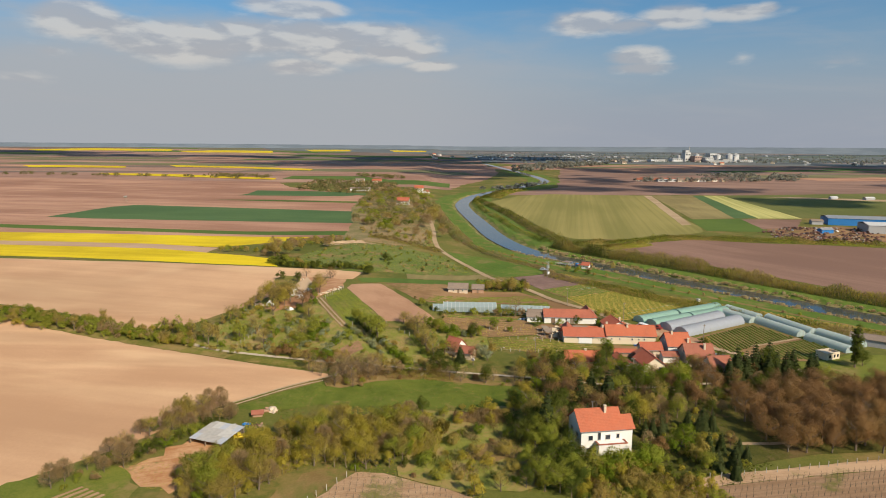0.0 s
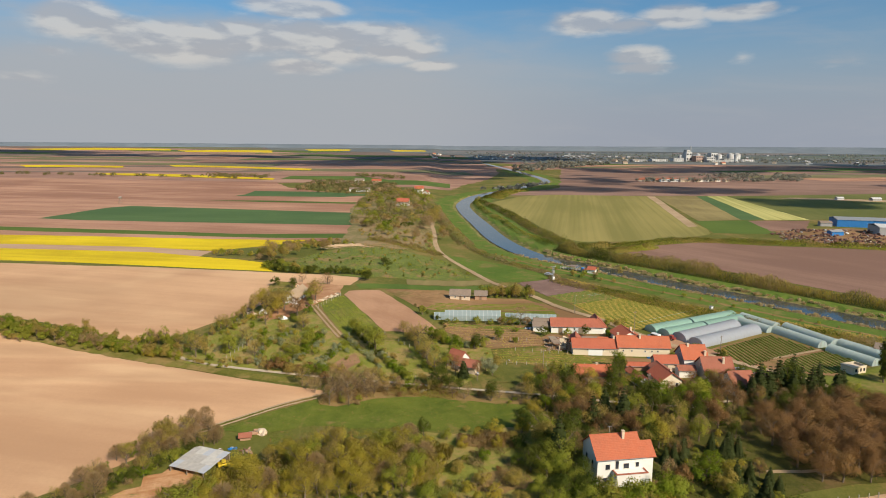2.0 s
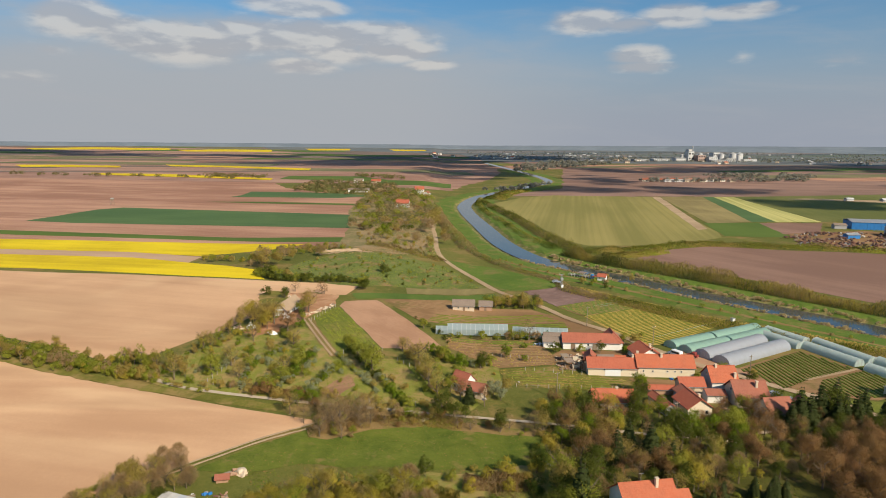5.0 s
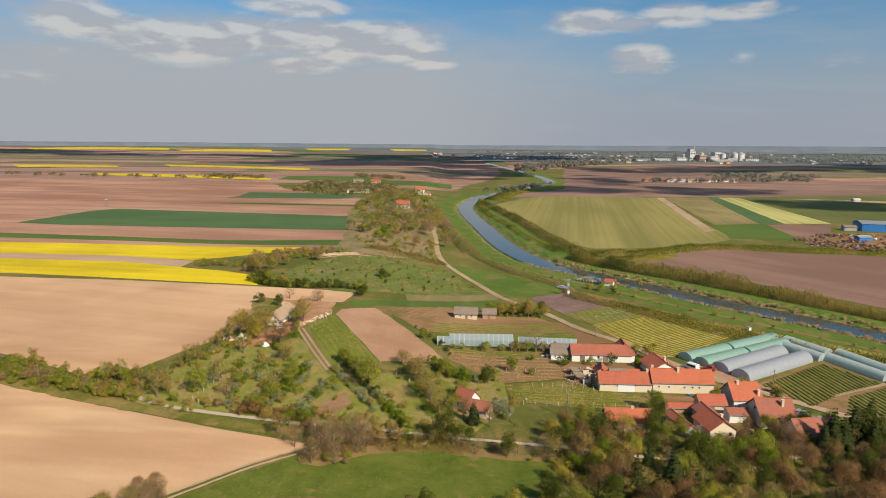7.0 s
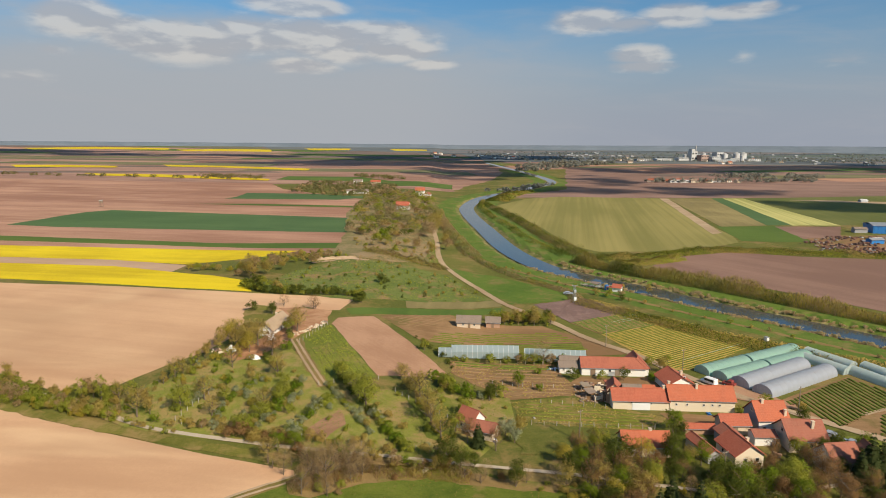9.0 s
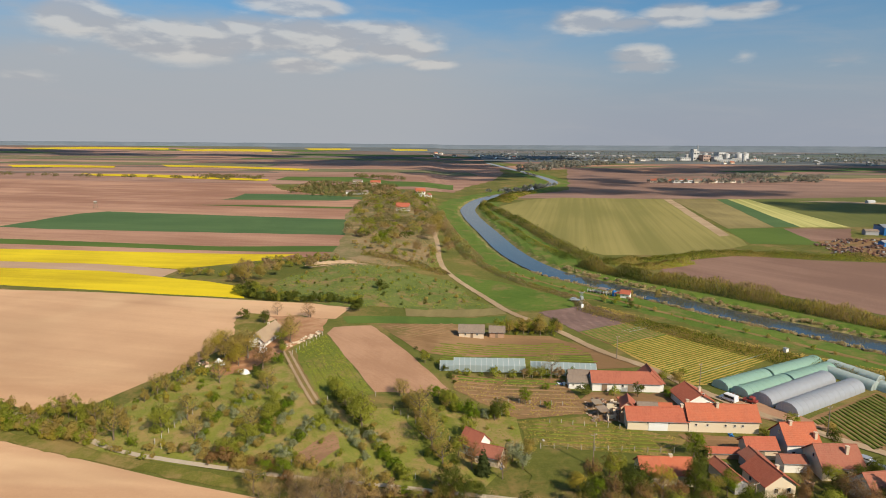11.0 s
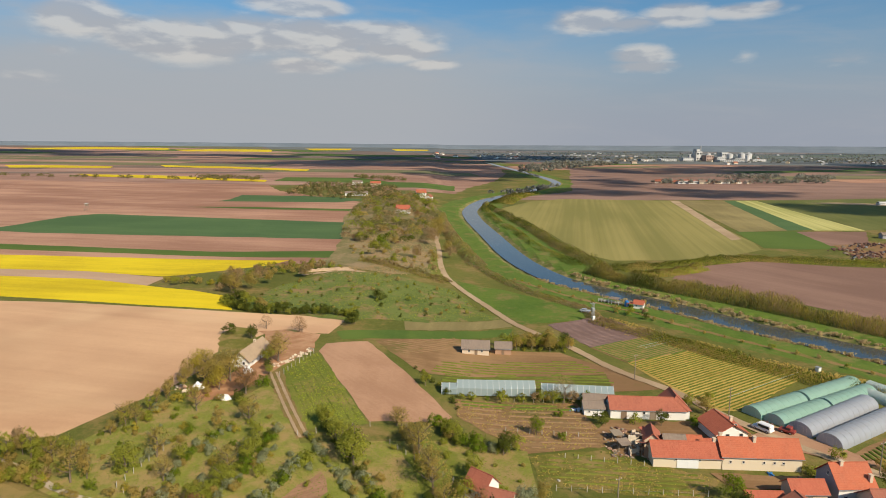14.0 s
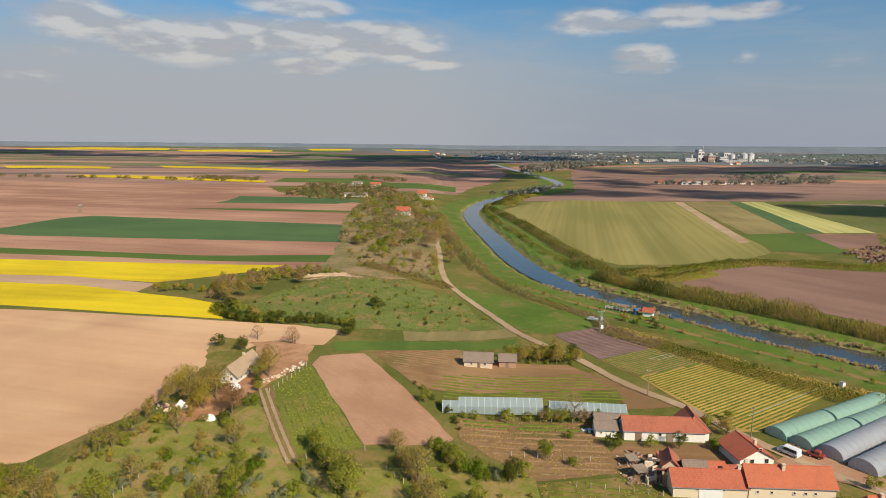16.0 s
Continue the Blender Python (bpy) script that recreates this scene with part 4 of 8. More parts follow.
def house(x, y, turn, L, W, h, rise, roof, wall, label, name="house", category="house", hip=(0, 0), over=0.35, windows=(), doors=(), chimneys=(), z=None,
          gable="", group="", gutter=True):
    """A pitched-roof building; x, y is its middle, its ridge runs along its own x axis. hip: how far each end of the ridge is drawn in."""
    top = thing(name, pose(x, y, (height(x, y) if z is None else z), 0, 0, turn), label, category, group)
    a, b, foot = L / 2, W / 2, -0.8
    slope = rise / b
    # walls: a shell with gables
    bm = bmesh.new()
    for sx, hp in ((-1, hip[0]), (1, hip[1])):
        prof = [(sx * a, -b, foot), (sx * a, b, foot), (sx * a, b, h)] + ([(sx * a, 0, h + rise)] if not hp else []) + [(sx * a, -b, h)]
        bm.faces.new([bm.verts.new(p) for p in (prof if sx > 0 else prof[::-1])])
    for sy in (-1, 1):
        q = [(-a, sy * b, foot), (a, sy * b, foot), (a, sy * b, h), (-a, sy * b, h)]
        bm.faces.new([bm.verts.new(p) for p in (q if sy < 0 else q[::-1])])
    bmesh.ops.remove_doubles(bm, verts=bm.verts, dist=0.001)
    part("wall", bm, M[wall], top)
    if gable:
        for sx in (-1, 1):
            bm = bmesh.new()
            prof = [(sx * (a + 0.02), -b, 0), (sx * (a + 0.02), b, 0), (sx * (a + 0.02), b, h), (sx * (a + 0.02), 0, h + rise - 0.05), (sx * (a + 0.02), -b, h)]
            bm.faces.new([bm.verts.new(p) for p in (prof if sx > 0 else prof[::-1])])
            part("gable_wall", bm, M[gable], top)
    # roof: two slopes, hips where the ridge is drawn in
    o, lift = over, 0.14
    ze, zr = h - o * slope + lift, h + rise + lift
    r0, r1 = (-a - o + (hip[0] + o if hip[0] else 0), 0, zr), (a + o - (hip[1] + o if hip[1] else 0), 0, zr)
    A, B, C, D = (-a - o, -b - o, ze), (a + o, -b - o, ze), (a + o, b + o, ze), (-a - o, b + o, ze)
    faces = [[A, B, r1, r0], [C, D, r0, r1]]
    if hip[0]:
        faces.append([D, A, r0])
    if hip[1]:
        faces.append([B, C, r1])
    rf = part("roof", slab(faces, 0.14), M[roof], top)
    bm = bmesh.new()
    tube(bm, (r0[0], 0, zr), (r1[0], 0, zr), 0.11, 0.11, 6)
    for ends, hp in (((A, D, r0), hip[0]), ((B, C, r1), hip[1])):
        if hp:
            tube(bm, ends[0], ends[2], 0.09, 0.09, 5)
            tube(bm, ends[1], ends[2], 0.09, 0.09, 5)
    part("ridge_cap", bm, M[roof], rf)
    if gutter:
        bm = bmesh.new()
        tube(bm, (A[0], A[1] - 0.05, ze - 0.12), (B[0], B[1] - 0.05, ze - 0.12), 0.06, 0.06, 5)
        part("gutter", bm, M["metal"], rf)
    for cu, cv, ch in chimneys:
        base = h + rise - abs(cv) * slope
        bm = boxes(((-0.3, -0.3, -0.6), (0.3, 0.3, ch)), ((-0.38, -0.38, ch), (0.38, 0.38, ch + 0.12)), bevel=0.02)
        part("chimney", bm, M["buff"], top, "plastered chimney").matrix_basis = pose(-a + cu, cv, base)
    for w in windows:
        window_part(top, w[0], L, W, *w[1:])
    for d in doors:
        door_part(top, d[0], L, W, *d[1:])
    return top


# the two-storey house among the trees
villa = house(35.6, 128.6, 9, 10.6, 8.6, 7.0, 3.3, "roof_new", "white", "two-storey white house with an orange tiled roof", over=0.5,
              windows=(("f", 2.4, 4.2, 1.2, 1.3), ("f", 4.6, 4.2, 0.9, 2.0), ("f", 6.8, 4.2, 1.4, 1.3), ("f", 2.0, 1.2, 1.2, 1.3), ("f", 9.4, 4.4, 0.9, 1.2),
                       ("l", 2.5, 4.2, 1.1, 1.3), ("l", 6.0, 4.2, 1.1, 1.3), ("r", 3.0, 4.2, 1.1, 1.3)),
              doors=(("f", 8.2, 1.0, 2.1),), chimneys=((7.2, -0.9, 1.7),), z=-3.4)
part("side_wing", boxes(((5.3, -4.3, -0.8), (7.9, 1.2, 6.9)), bevel=0.02), M["white"], villa, "white side wing")
part("side_roof", slab([[(5.8, -4.8, 6.75), (8.4, -4.8, 6.75), (8.4, -1.6, 9.2), (5.8, -1.6, 9.2)], [(5.8, -1.6, 9.2), (8.4, -1.6, 9.2), (8.4, 1.6, 6.9), (5.8, 1.6, 6.9)]], 0.15), M["roof_new"], villa,
     "lower tiled roof")
part("terrace", boxes(((-1.6, -6.4, -0.8), (5.6, -4.34, 4.0)), bevel=0.03), M["white"], villa, "white walled terrace")
part("terrace_coping", boxes(((-1.8, -6.6, 4.0), (5.8, -6.2, 4.18)), ((-1.8, -6.2, 4.0), (-1.4, -4.35, 4.18)), ((5.4, -6.2, 4.0), (5.8, -4.35, 4.18)), bevel=0.03), M["roof_red"], villa, "tiled coping")
villa.matrix_basis = villa.matrix_basis @ Matrix.Diagonal((0.86, 0.86, 0.89, 1))
part("antenna", boxes(((-1.0, -0.03, 10.3), (-0.94, 0.03, 12.2)), ((-1.5, -0.02, 12.0), (-0.4, 0.02, 12.05))), M["metal"], villa)

# the long low barns of the farmyard
house(50.2, 204.2, -3, 13.8, 5.2, 2.5, 2.1, "roof", "cream", "long low cream barn with a red tiled roof", "barn", "barn",
      windows=(("f", 4.6, 1.6, 0.5, 0.5), ("f", 9.4, 1.6, 0.5, 0.5)), doors=(("f", 7.0, 4.4, 1.9, "whitepaint"),), chimneys=((13.0, 0.2, 1.0),))
house(65.2, 203.7, -3, 15.9, 6.0, 3.1, 2.6, "roof_new", "cream", "long cream barn with a bright orange tiled roof", "barn", "barn",
      windows=tuple(("f", u, 1.5, 0.55, 0.6) for u in (1.6, 4.2, 8.3, 10.4, 12.2)), chimneys=((0.4, 0.3, 1.0), (7.0, -0.6, 1.1)))
house(49.6, 227.6, -3, 18.0, 5.4, 2.5, 2.1, "roof_red", "white", "long white farm building with a red tiled roof", "barn", "barn", hip=(0, 2.6),
      windows=(("f", 8.0, 1.2, 0.7, 0.8), ("f", 13.5, 1.2, 0.7, 0.8)), doors=(("f", 3.2, 1.4, 1.9), ("f", 10.2, 1.6, 2.0, "wood")))
house(57.2, 229.2, 87, 8.0, 5.2, 2.5, 2.3, "roof_red", "white", "cross wing with a hipped red tiled roof", "barn", "barn", hip=(2.6, 0))
house(36.9, 228.6, -3, 4.8, 4.0, 2.0, 1.1, "roof_grey", "white", "small white shed with a grey roof", "shed", "shed", windows=(("f", 1.2, 0.9, 0.5, 0.5),))
house(39.2, 232.4, -6, 7.5, 4.4, 2.0, 1.2, "roof_grey", "buff", "low shed with faded tiles", "shed", "shed", doors=(("f", 2.0, 1.0, 1.8, "wood"),))
house(64.0, 217.0, 96, 8.0, 7.4, 2.3, 2.0, "roof", "white", "white house with a steep red tiled roof", windows=(("l", 2.6, 1.0, 1.0, 1.2), ("l", 5.8, 1.0, 1.0, 1.2), ("l", 4.3, 3.6, 0.7, 0.9)),
      chimneys=((3.0, -1.2, 1.2),), over=0.5)
house(50.0, 209.6, -3, 4.4, 3.8, 2.1, 1.4, "roof_grey", "buff", "shed with weathered grey tiles", "shed", "shed", doors=(("f", 2.2, 1.1, 1.8, "wood"),))
house(54.0, 209.4, -3, 3.4, 3.8, 2.1, 1.3, "roof_new", "buff", "shed with orange tiles", "shed", "shed")
house(58.0, 208.8, -3, 4.4, 3.2, 1.9, 1.0, "roof", "buff", "low shed with red tiles", "shed", "shed")
house(46.0, 212.0, 78, 5.0, 3.4, 2.2, 1.5, "roof_red", "buff", "narrow shed with dark red tiles", "shed", "shed")

# houses along the street
# tall white house: its gables' grey plaster imitates shade on the end wall
house(75.9, 191.2, 2, 7.0, 6.8, 3.9, 3.1, "roof_new", "white", "tall white house with an orange tiled roof", windows=(("f", 1.4, 1.2, 0.8, 1.0), ("f", 4.0, 2.4, 0.7, 0.8), ("l", 3.4, 4.6, 0.7, 0.9),
      ("l", 3.4, 1.2, 0.9, 1.1)), chimneys=((6.3, -2.6, 1.3), (2.0, -0.3, 0.8)), gable="grey")
house(79.6, 183.6, -2, 8.0, 7.6, 3.0, 2.9, "roof_brown", "cream", "cream house with a brown tiled roof", windows=(("f", 1.4, 1.0, 0.9, 1.1), ("f", 4.6, 1.0, 0.9, 1.1), ("r", 3.0, 1.0, 0.9, 1.1), ("l", 4.0, 3.2, 0.8, 0.9)),
      doors=(("f", 6.8, 0.9, 2.0),), chimneys=((5.6, -1.6, 1.6),), over=0.45)
house(63.2, 177.0, 97, 7.2, 6.2, 2.8, 2.1, "roof", "cream", "cream house with a red tiled roof, gable to the street", windows=(("l", 2.2, 1.0, 0.9, 1.1), ("l", 4.8, 1.0, 0.9, 1.1), ("f", 3.0, 1.0, 0.8, 1.0), ("b", 2.6, 1.2, 0.8, 1.0)),
      chimneys=((3.4, -1.4, 0.8),), over=0.45)
house(67.7, 190.2, 0, 6.4, 4.2, 2.5, 1.6, "roof", "buff", "yard shed with a brownish-red roof", "shed", "shed", doors=(("f", 3.0, 1.2, 1.9, "wood"),))
house(71.8, 184.6, -2, 4.6, 3.6, 2.2, 0.8, "roof_brown", "white", "low shed with a flat-pitched brown roof", "shed", "shed")
house(59.6, 189.4, -2, 6.6, 2.2, 1.5, 0.6, "roof", "brick", "low tiled brick pen", "shed", "shed")
house(56.2, 179.0, 100, 8.6, 2.6, 2.3, 0.8, "roof_red", "grey", "narrow lean-to with a red ridge", "shed", "shed")
house(64.4, 184.6, 94, 5.0, 4.2, 2.2, 1.2, "roof_brown", "grey", "grey yard shed with an old roof", "shed", "shed")
house(44.0, 180.2, -2, 10.0, 5.6, 2.5, 2.1, "roof_new", "cream", "shed with an orange tiled roof among trees", "shed", "shed", chimneys=((6.2, 0.2, 0.6),))
house(81.4, 173.0, 8, 6.4, 6.0, 3.1, 2.6, "roof_brown", "white", "white house with a dark roof behind spruces", windows=(("f", 1.6, 1.0, 0.9, 1.1), ("f", 4.4, 1.0, 0.9, 1.1)))
house(88.8, 174.2, 84, 5.0, 4.4, 2.8, 2.0, "roof_brown", "cream", "small house hidden by spruces", "house")

# orchard cottage and its wing
house(7.0, 190.0, -42, 4.6, 4.6, 2.6, 2.2, "roof_red", "white", "small orchard cottage with a dark red roof", "cottage", "cottage", windows=(("f", 1.4, 1.0, 0.8, 0.9), ("l", 2.2, 1.0, 0.8, 0.9)), z=-2.8)
house(10.0, 186.4, -24, 5.2, 4.2, 2.0, 1.4, "roof_brown", "buff", "low tiled wing of the orchard cottage", "cottage", "cottage", windows=(("f", 2.4, 0.9, 0.8, 0.8),), z=-2.9)

# farmstead on the plateau
house(-54.5, 252.4, 81, 13.8, 5.0, 2.1, 2.2, "thatch", "white", "long white farmhouse with a faded tan roof", "farmhouse", "farmhouse", over=0.55,
      windows=tuple(("f", u, 0.8, 0.8, 0.9) for u in (2.2, 4.8, 9.4, 12.0)) + (("l", 1.5, 0.8, 0.7, 0.9), ("l", 3.5, 0.8, 0.7, 0.9)), doors=(("f", 7.0, 1.0, 1.9, "wood"),), chimneys=((9.5, 0.2, 0.8),))
house(10.1, 272.6, -4, 8.4, 4.8, 2.1, 1.8, "roof_grey", "buff", "field hut with a grey-brown roof", "hut", "hut", windows=(("f", 2.2, 0.9, 0.7, 0.7), ("f", 6.2, 0.9, 0.7, 0.7)), doors=(("f", 4.4, 0.9, 1.8),))
house(18.9, 273.6, -4, 5.0, 4.2, 2.1, 1.4, "roof_grey", "brick", "small orange-walled field hut", "hut", "hut", doors=(("f", 2.4, 0.9, 1.8),))
house(-25, 797, 10, 11, 8, 6.0, 3.2, "roof", "white", "white two-storey house far along the river", windows=tuple(("f", u, v, 1.2, 1.6) for u in (2.5, 5.5, 8.5) for v in (0.9, 3.9)))
house(-15.5, 790, 70, 8, 6, 3.0, 2.2, "roof_brown", "white", "low annexe of the far white house", "shed", "shed")
house(-35, 634, -8, 12, 8, 3.6, 3.4, "roof", "white", "orange-roofed house among trees", windows=(("f", 3, 0.9, 1, 1.1), ("f", 7, 0.9, 1, 1.1)))
house(-100, 812, 5, 26, 8, 3.0, 1.6, "roof_grey", "white", "long pale farm shed beside a wood", "shed", "shed")
house(-96, 985, 0, 14, 8, 3.2, 2.8, "roof", "buff", "far farmhouse with a red roof")
house(-124, 1000, 0, 14, 9, 4.0, 2.0, "roof_grey", "white", "far white farm building")

# unfinished block hut by the crop rows
hut = thing("block_hut", pose(122.6, 188.6, height(122.6, 188.6), 0, 0, 20), "unfinished cream block hut without a roof", "hut")
hut.matrix_basis = hut.matrix_basis @ Matrix.Diagonal((0.86, 0.86, 0.86, 1))
part("wall", boxes(((-3.2, -2.2, -0.6), (3.2, -1.95, 2.7)), ((-3.2, 1.95, -0.6), (3.2, 2.2, 2.7)), ((-3.2, -1.95, -0.6), (-2.95, 1.95, 2.7)), ((2.95, -1.95, -0.6), (3.2, 1.95, 2.7))), M["cream"], hut)
part("roof_slab", boxes(((-3.4, -2.4, 2.4), (0.6, 2.4, 2.68)), bevel=0.03), M["buff"], hut)
for u in (-1.6, 0.6, 2.2):
    part("opening", boxes(((u - 0.4, -2.26, 0.8), (u + 0.4, -2.2, 1.9))), M["glass"], hut)

M["sheet"] = plain("dull_zinc_sheet", (0.60, 0.56, 0.51), 0.65, 0.0, 0.95, 1.1)
M["sheet_pale"] = plain("pale_zinc_sheet", (0.68, 0.65, 0.60), 0.65, 0.0, 0.85, 0.9)
M["sheet_blue"] = plain("bluish_zinc_sheet", (0.52, 0.54, 0.58), 0.6, 0.0, 0.5, 1.5)
# open shed patched with metal sheets
shed = thing("sheet_roof_shed", pose(-46.9, 131.6, height(-46.9, 131.6) - 0.45, 0, 0, -20), "low open shed with a patchwork sheet-metal roof", "shed")
rng = random.Random(5)
for i in range(5):
    for j in range(3):
        x0, y0 = -4.2 + i * 1.68, -4.0 + j * 2.7
        z0 = 1.7 + 0.06 * (y0 + 4.0) + rng.uniform(0, 0.05) + 0.03 * ((i + j) % 2)
        ob = part("metal_sheet", slab([[(x0 - 0.05, y0, z0), (x0 + 1.75, y0 + rng.uniform(-0.1, 0.1), z0 + rng.uniform(0, 0.06)), (x0 + 1.75, y0 + 2.8, z0 + 0.17), (x0 - 0.05, y0 + 2.8, z0 + 0.17)]], 0.03),
                  M[rng.choice(["sheet", "sheet", "sheet_pale", "sheet", "sheet_pale", "sheet_blue"])], shed)
for x0 in (-4.0, 0.0, 4.0):
    for y0, zt in ((-3.8, 1.68), (3.9, 2.12)):
        part("post", boxes(((x0 - 0.1, y0 - 0.1, -0.5), (x0 + 0.1, y0 + 0.1, zt)), bevel=0.02), M["wood"], shed)
part("back_wall", boxes(((-4.1, 3.98, -0.4), (4.1, 4.1, 2.1))), M["wood"], shed)
part("side_wall", boxes(((-4.2, -3.8, -0.4), (-4.08, 3.9, 1.7))), M["wood"], shed)
house(-41.4, 143.6, 12, 2.2, 1.5, 0.9, 0.4, "roof_brown", "brick", "tiny reddish-brown hen house", "hen_house", "hut", gutter=False)

# ---- film tunnels and glasshouses ----
def tunnel(x0, y0, x1, y1, w, h, cover, label, group, hoops=9, open_end=True):
    """A hooped film tunnel from its front end to its far end."""
    a, b = Vector((x0, y0)), Vector((x1, y1))
    L = (b - a).length
    top = thing("film_tunnel", pose(x0, y0, height(x0, y0) + 0.02, 0, 0, math.degrees(math.atan2((b - a).y, (b - a).x))), label, "tunnel", group)
    n, m = 14, max(6, int(L / 1.4))
    verts, faces = [], []
    for i in range(m + 1):
        sag = 1 - 0.018 * (i % 2)
        dz = height(x0 + (x1 - x0) * i / m, y0 + (y1 - y0) * i / m) - height(x0, y0)
        for k in range(n + 1):
            t = math.pi * k / n
            verts.append((L * i / m, -w / 2 * math.cos(t) * sag, h * (math.sin(t) ** 0.8) * sag + dz))
    for i in range(m):
        for k in range(n):
            p = i * (n + 1) + k
            faces.append((p, p + n + 1, p + n + 2, p + 1))
    part("cover", mesh_from("cover", verts, faces, M[cover], True), None, top)
    for i in range(hoops):
        s = L * i / (hoops - 1)
        bm = bmesh.new()
        pts = [(s, -(w / 2 + 0.03) * math.cos(math.pi * k / 10), (h + 0.03) * (math.sin(math.pi * k / 10) ** 0.8)) for k in range(11)]
        bar(bm, pts, 0.03, 4)
        part("hoop", bm, M["hoop_" + cover] if "hoop_" + cover in M else M["pipe"], top)
    # front and back: a film wall with a door frame
    for s in (0.02, L - 0.02):
        bm = bmesh.new()
        ring = [bm.verts.new((s, -(w / 2 - 0.05) * math.cos(math.pi * k / n), (h - 0.05) * (math.sin(math.pi * k / n) ** 0.8))) for k in range(n + 1)]
        bm.faces.new(ring)
        part("end_wall", bm, M["film_grey" if cover == "film_grey" else "film_clear"], top)
        bm = boxes(((s - 0.06, -0.75, 0), (s + 0.06, -0.65, 2.0)), ((s - 0.06, 0.65, 0), (s + 0.06, 0.75, 2.0)), ((s - 0.06, -0.65, 1.9), (s + 0.06, 0.65, 2.0)),
                   ((s - 0.05, -w / 4 - 0.05, 0), (s + 0.05, -w / 4 + 0.05, h * 0.86)), ((s - 0.05, w / 4 - 0.05, 0), (s + 0.05, w / 4 + 0.05, h * 0.86)))
        part("door_frame", bm, M["pipe"], top)
    return top


M["hoop_film_green"] = plain("green_film_seam", (0.31, 0.53, 0.43), 0.5)
M["hoop_film_grey"] = plain("grey_film_seam", (0.50, 0.52, 0.56), 0.4)
GREEN_T, GREY_T, CLEAR_T = "row of green film tunnels", "pair of grey film tunnels", "row of clear film tunnels"
tunnel(75.8, 227.4, 92.5, 236.6, 5.4, 2.45, "film_green", "half-round tunnel under green plastic film", GREEN_T)
tunnel(93.3, 237.0, 114.0, 248.5, 5.4, 2.45, "film_green", "half-round tunnel under green plastic film", GREEN_T)
tunnel(79.0, 222.8, 96.0, 232.3, 5.4, 2.45, "film_green", "half-round tunnel under green plastic film", GREEN_T)
tunnel(96.8, 232.7, 114.5, 242.6, 5.4, 2.45, "film_green", "half-round tunnel under green plastic film", GREEN_T)
tunnel(82.3, 217.7, 108.5, 234.0, 5.8, 2.85, "film_grey", "large half-round tunnel under greyish film", GREY_T, 14)
tunnel(85.6, 211.8, 113.0, 228.4, 5.8, 2.85, "film_grey", "large half-round tunnel under greyish film", GREY_T, 14)
for p in ((112.4, 241.5, 118.5, 227.5), (117.0, 246.0, 123.0, 232.2), (120.6, 228.6, 127.0, 210.9), (126.5, 232.6, 132.5, 213.0), (127.5, 207.8, 133.0, 193.6), (134.5, 213.6, 140.5, 199.0)):
    tunnel(*p, 4.2, 2.3, "film_clear", "low hooped tunnel under clear ribbed film", CLEAR_T, 12)


def glasshouse(x, y, turn, L, W, h, rise, label):
    """A gabled greenhouse of film panes between white ribs."""
    top = thing("greenhouse", pose(x, y, height(x, y), 0, 0, turn), label, "greenhouse", "greenhouses in the garden")
    n = int(L / 1.5)
    for i in range(n):
        u0, u1 = L * i / n + 0.05, L * (i + 1) / n - 0.05
        if i == 0:
            pane = mesh_from("pane", [(u0, 0, 0), (u1, 0, 0), (u1, 0, h), (u0, 0, h), (u0, W / 2, h + rise), (u1, W / 2, h + rise), (u1, W, h), (u0, W, h), (u1, W, 0), (u0, W, 0)],
                             [(0, 1, 2, 3), (3, 2, 5, 4), (4, 5, 6, 7), (7, 6, 8, 9)], M["film_blue"])
        ob = part("pane", pane, None, top)
        ob.matrix_basis = pose(L * i / n, 0, 0)
    for i in range(n + 1):
        u = L * i / n
        bm = bmesh.new()
        pts = [(u, -0.02, 0), (u, -0.02, h), (u, W / 2, h + rise + 0.03), (u, W + 0.02, h), (u, W + 0.02, 0)]
        bar(bm, pts, 0.05, 4)
        part("rib", bm, M["whitepaint"], top)
    for s in (0.0, L):
        bm = bmesh.new()
        bm.faces.new([bm.verts.new(p) for p in ((s, 0, 0), (s, W, 0), (s, W, h), (s, W / 2, h + rise), (s, 0, h))])
        part("end_wall", bm, M["film_blue"], top)


glasshouse(3.4, 236.6, -1, 20.4, 4.6, 2.0, 1.5, "long bluish film greenhouse with white ribs")
glasshouse(-0.6, 236.4, -1, 4.0, 4.0, 1.5, 0.9, "low end bay of a bluish film greenhouse")
glasshouse(25.6, 237.6, -6, 18.6, 4.4, 1.9, 1.3, "bluish film greenhouse behind garden trees")

# ---- river bank hut, transformer, vehicles ----
boat = house(79.6, 330.6, -28, 3.8, 3.2, 2.0, 1.2, "roof", "white", "small white fishing hut with a red roof", "fishing_hut", "hut", windows=(("f", 1.2, 1.0, 0.6, 0.6),))
part("porch_roof", slab([[(-4.6, -1.7, 1.8), (-1.9, -1.7, 2.0), (-1.9, 1.7, 2.0), (-4.6, 1.7, 1.8)]], 0.12), M["roof"], boat, "tiled porch roof")
for p in ((-4.5, -1.5), (-4.5, 1.5)):
    part("porch_post", boxes(((p[0] - 0.08, p[1] - 0.08, -0.5), (p[0] + 0.08, p[1] + 0.08, 1.75))), M["wood"], boat)
jetty = thing("jetty", pose(71.0, 338.0, height(71, 338), 0, 0, -38), "bank platform with white rails and a dark awning", "jetty")
part("deck", boxes(((-6, -1.4, 0.5), (4.5, 1.4, 0.62)), bevel=0.02), M["wood"], jetty)
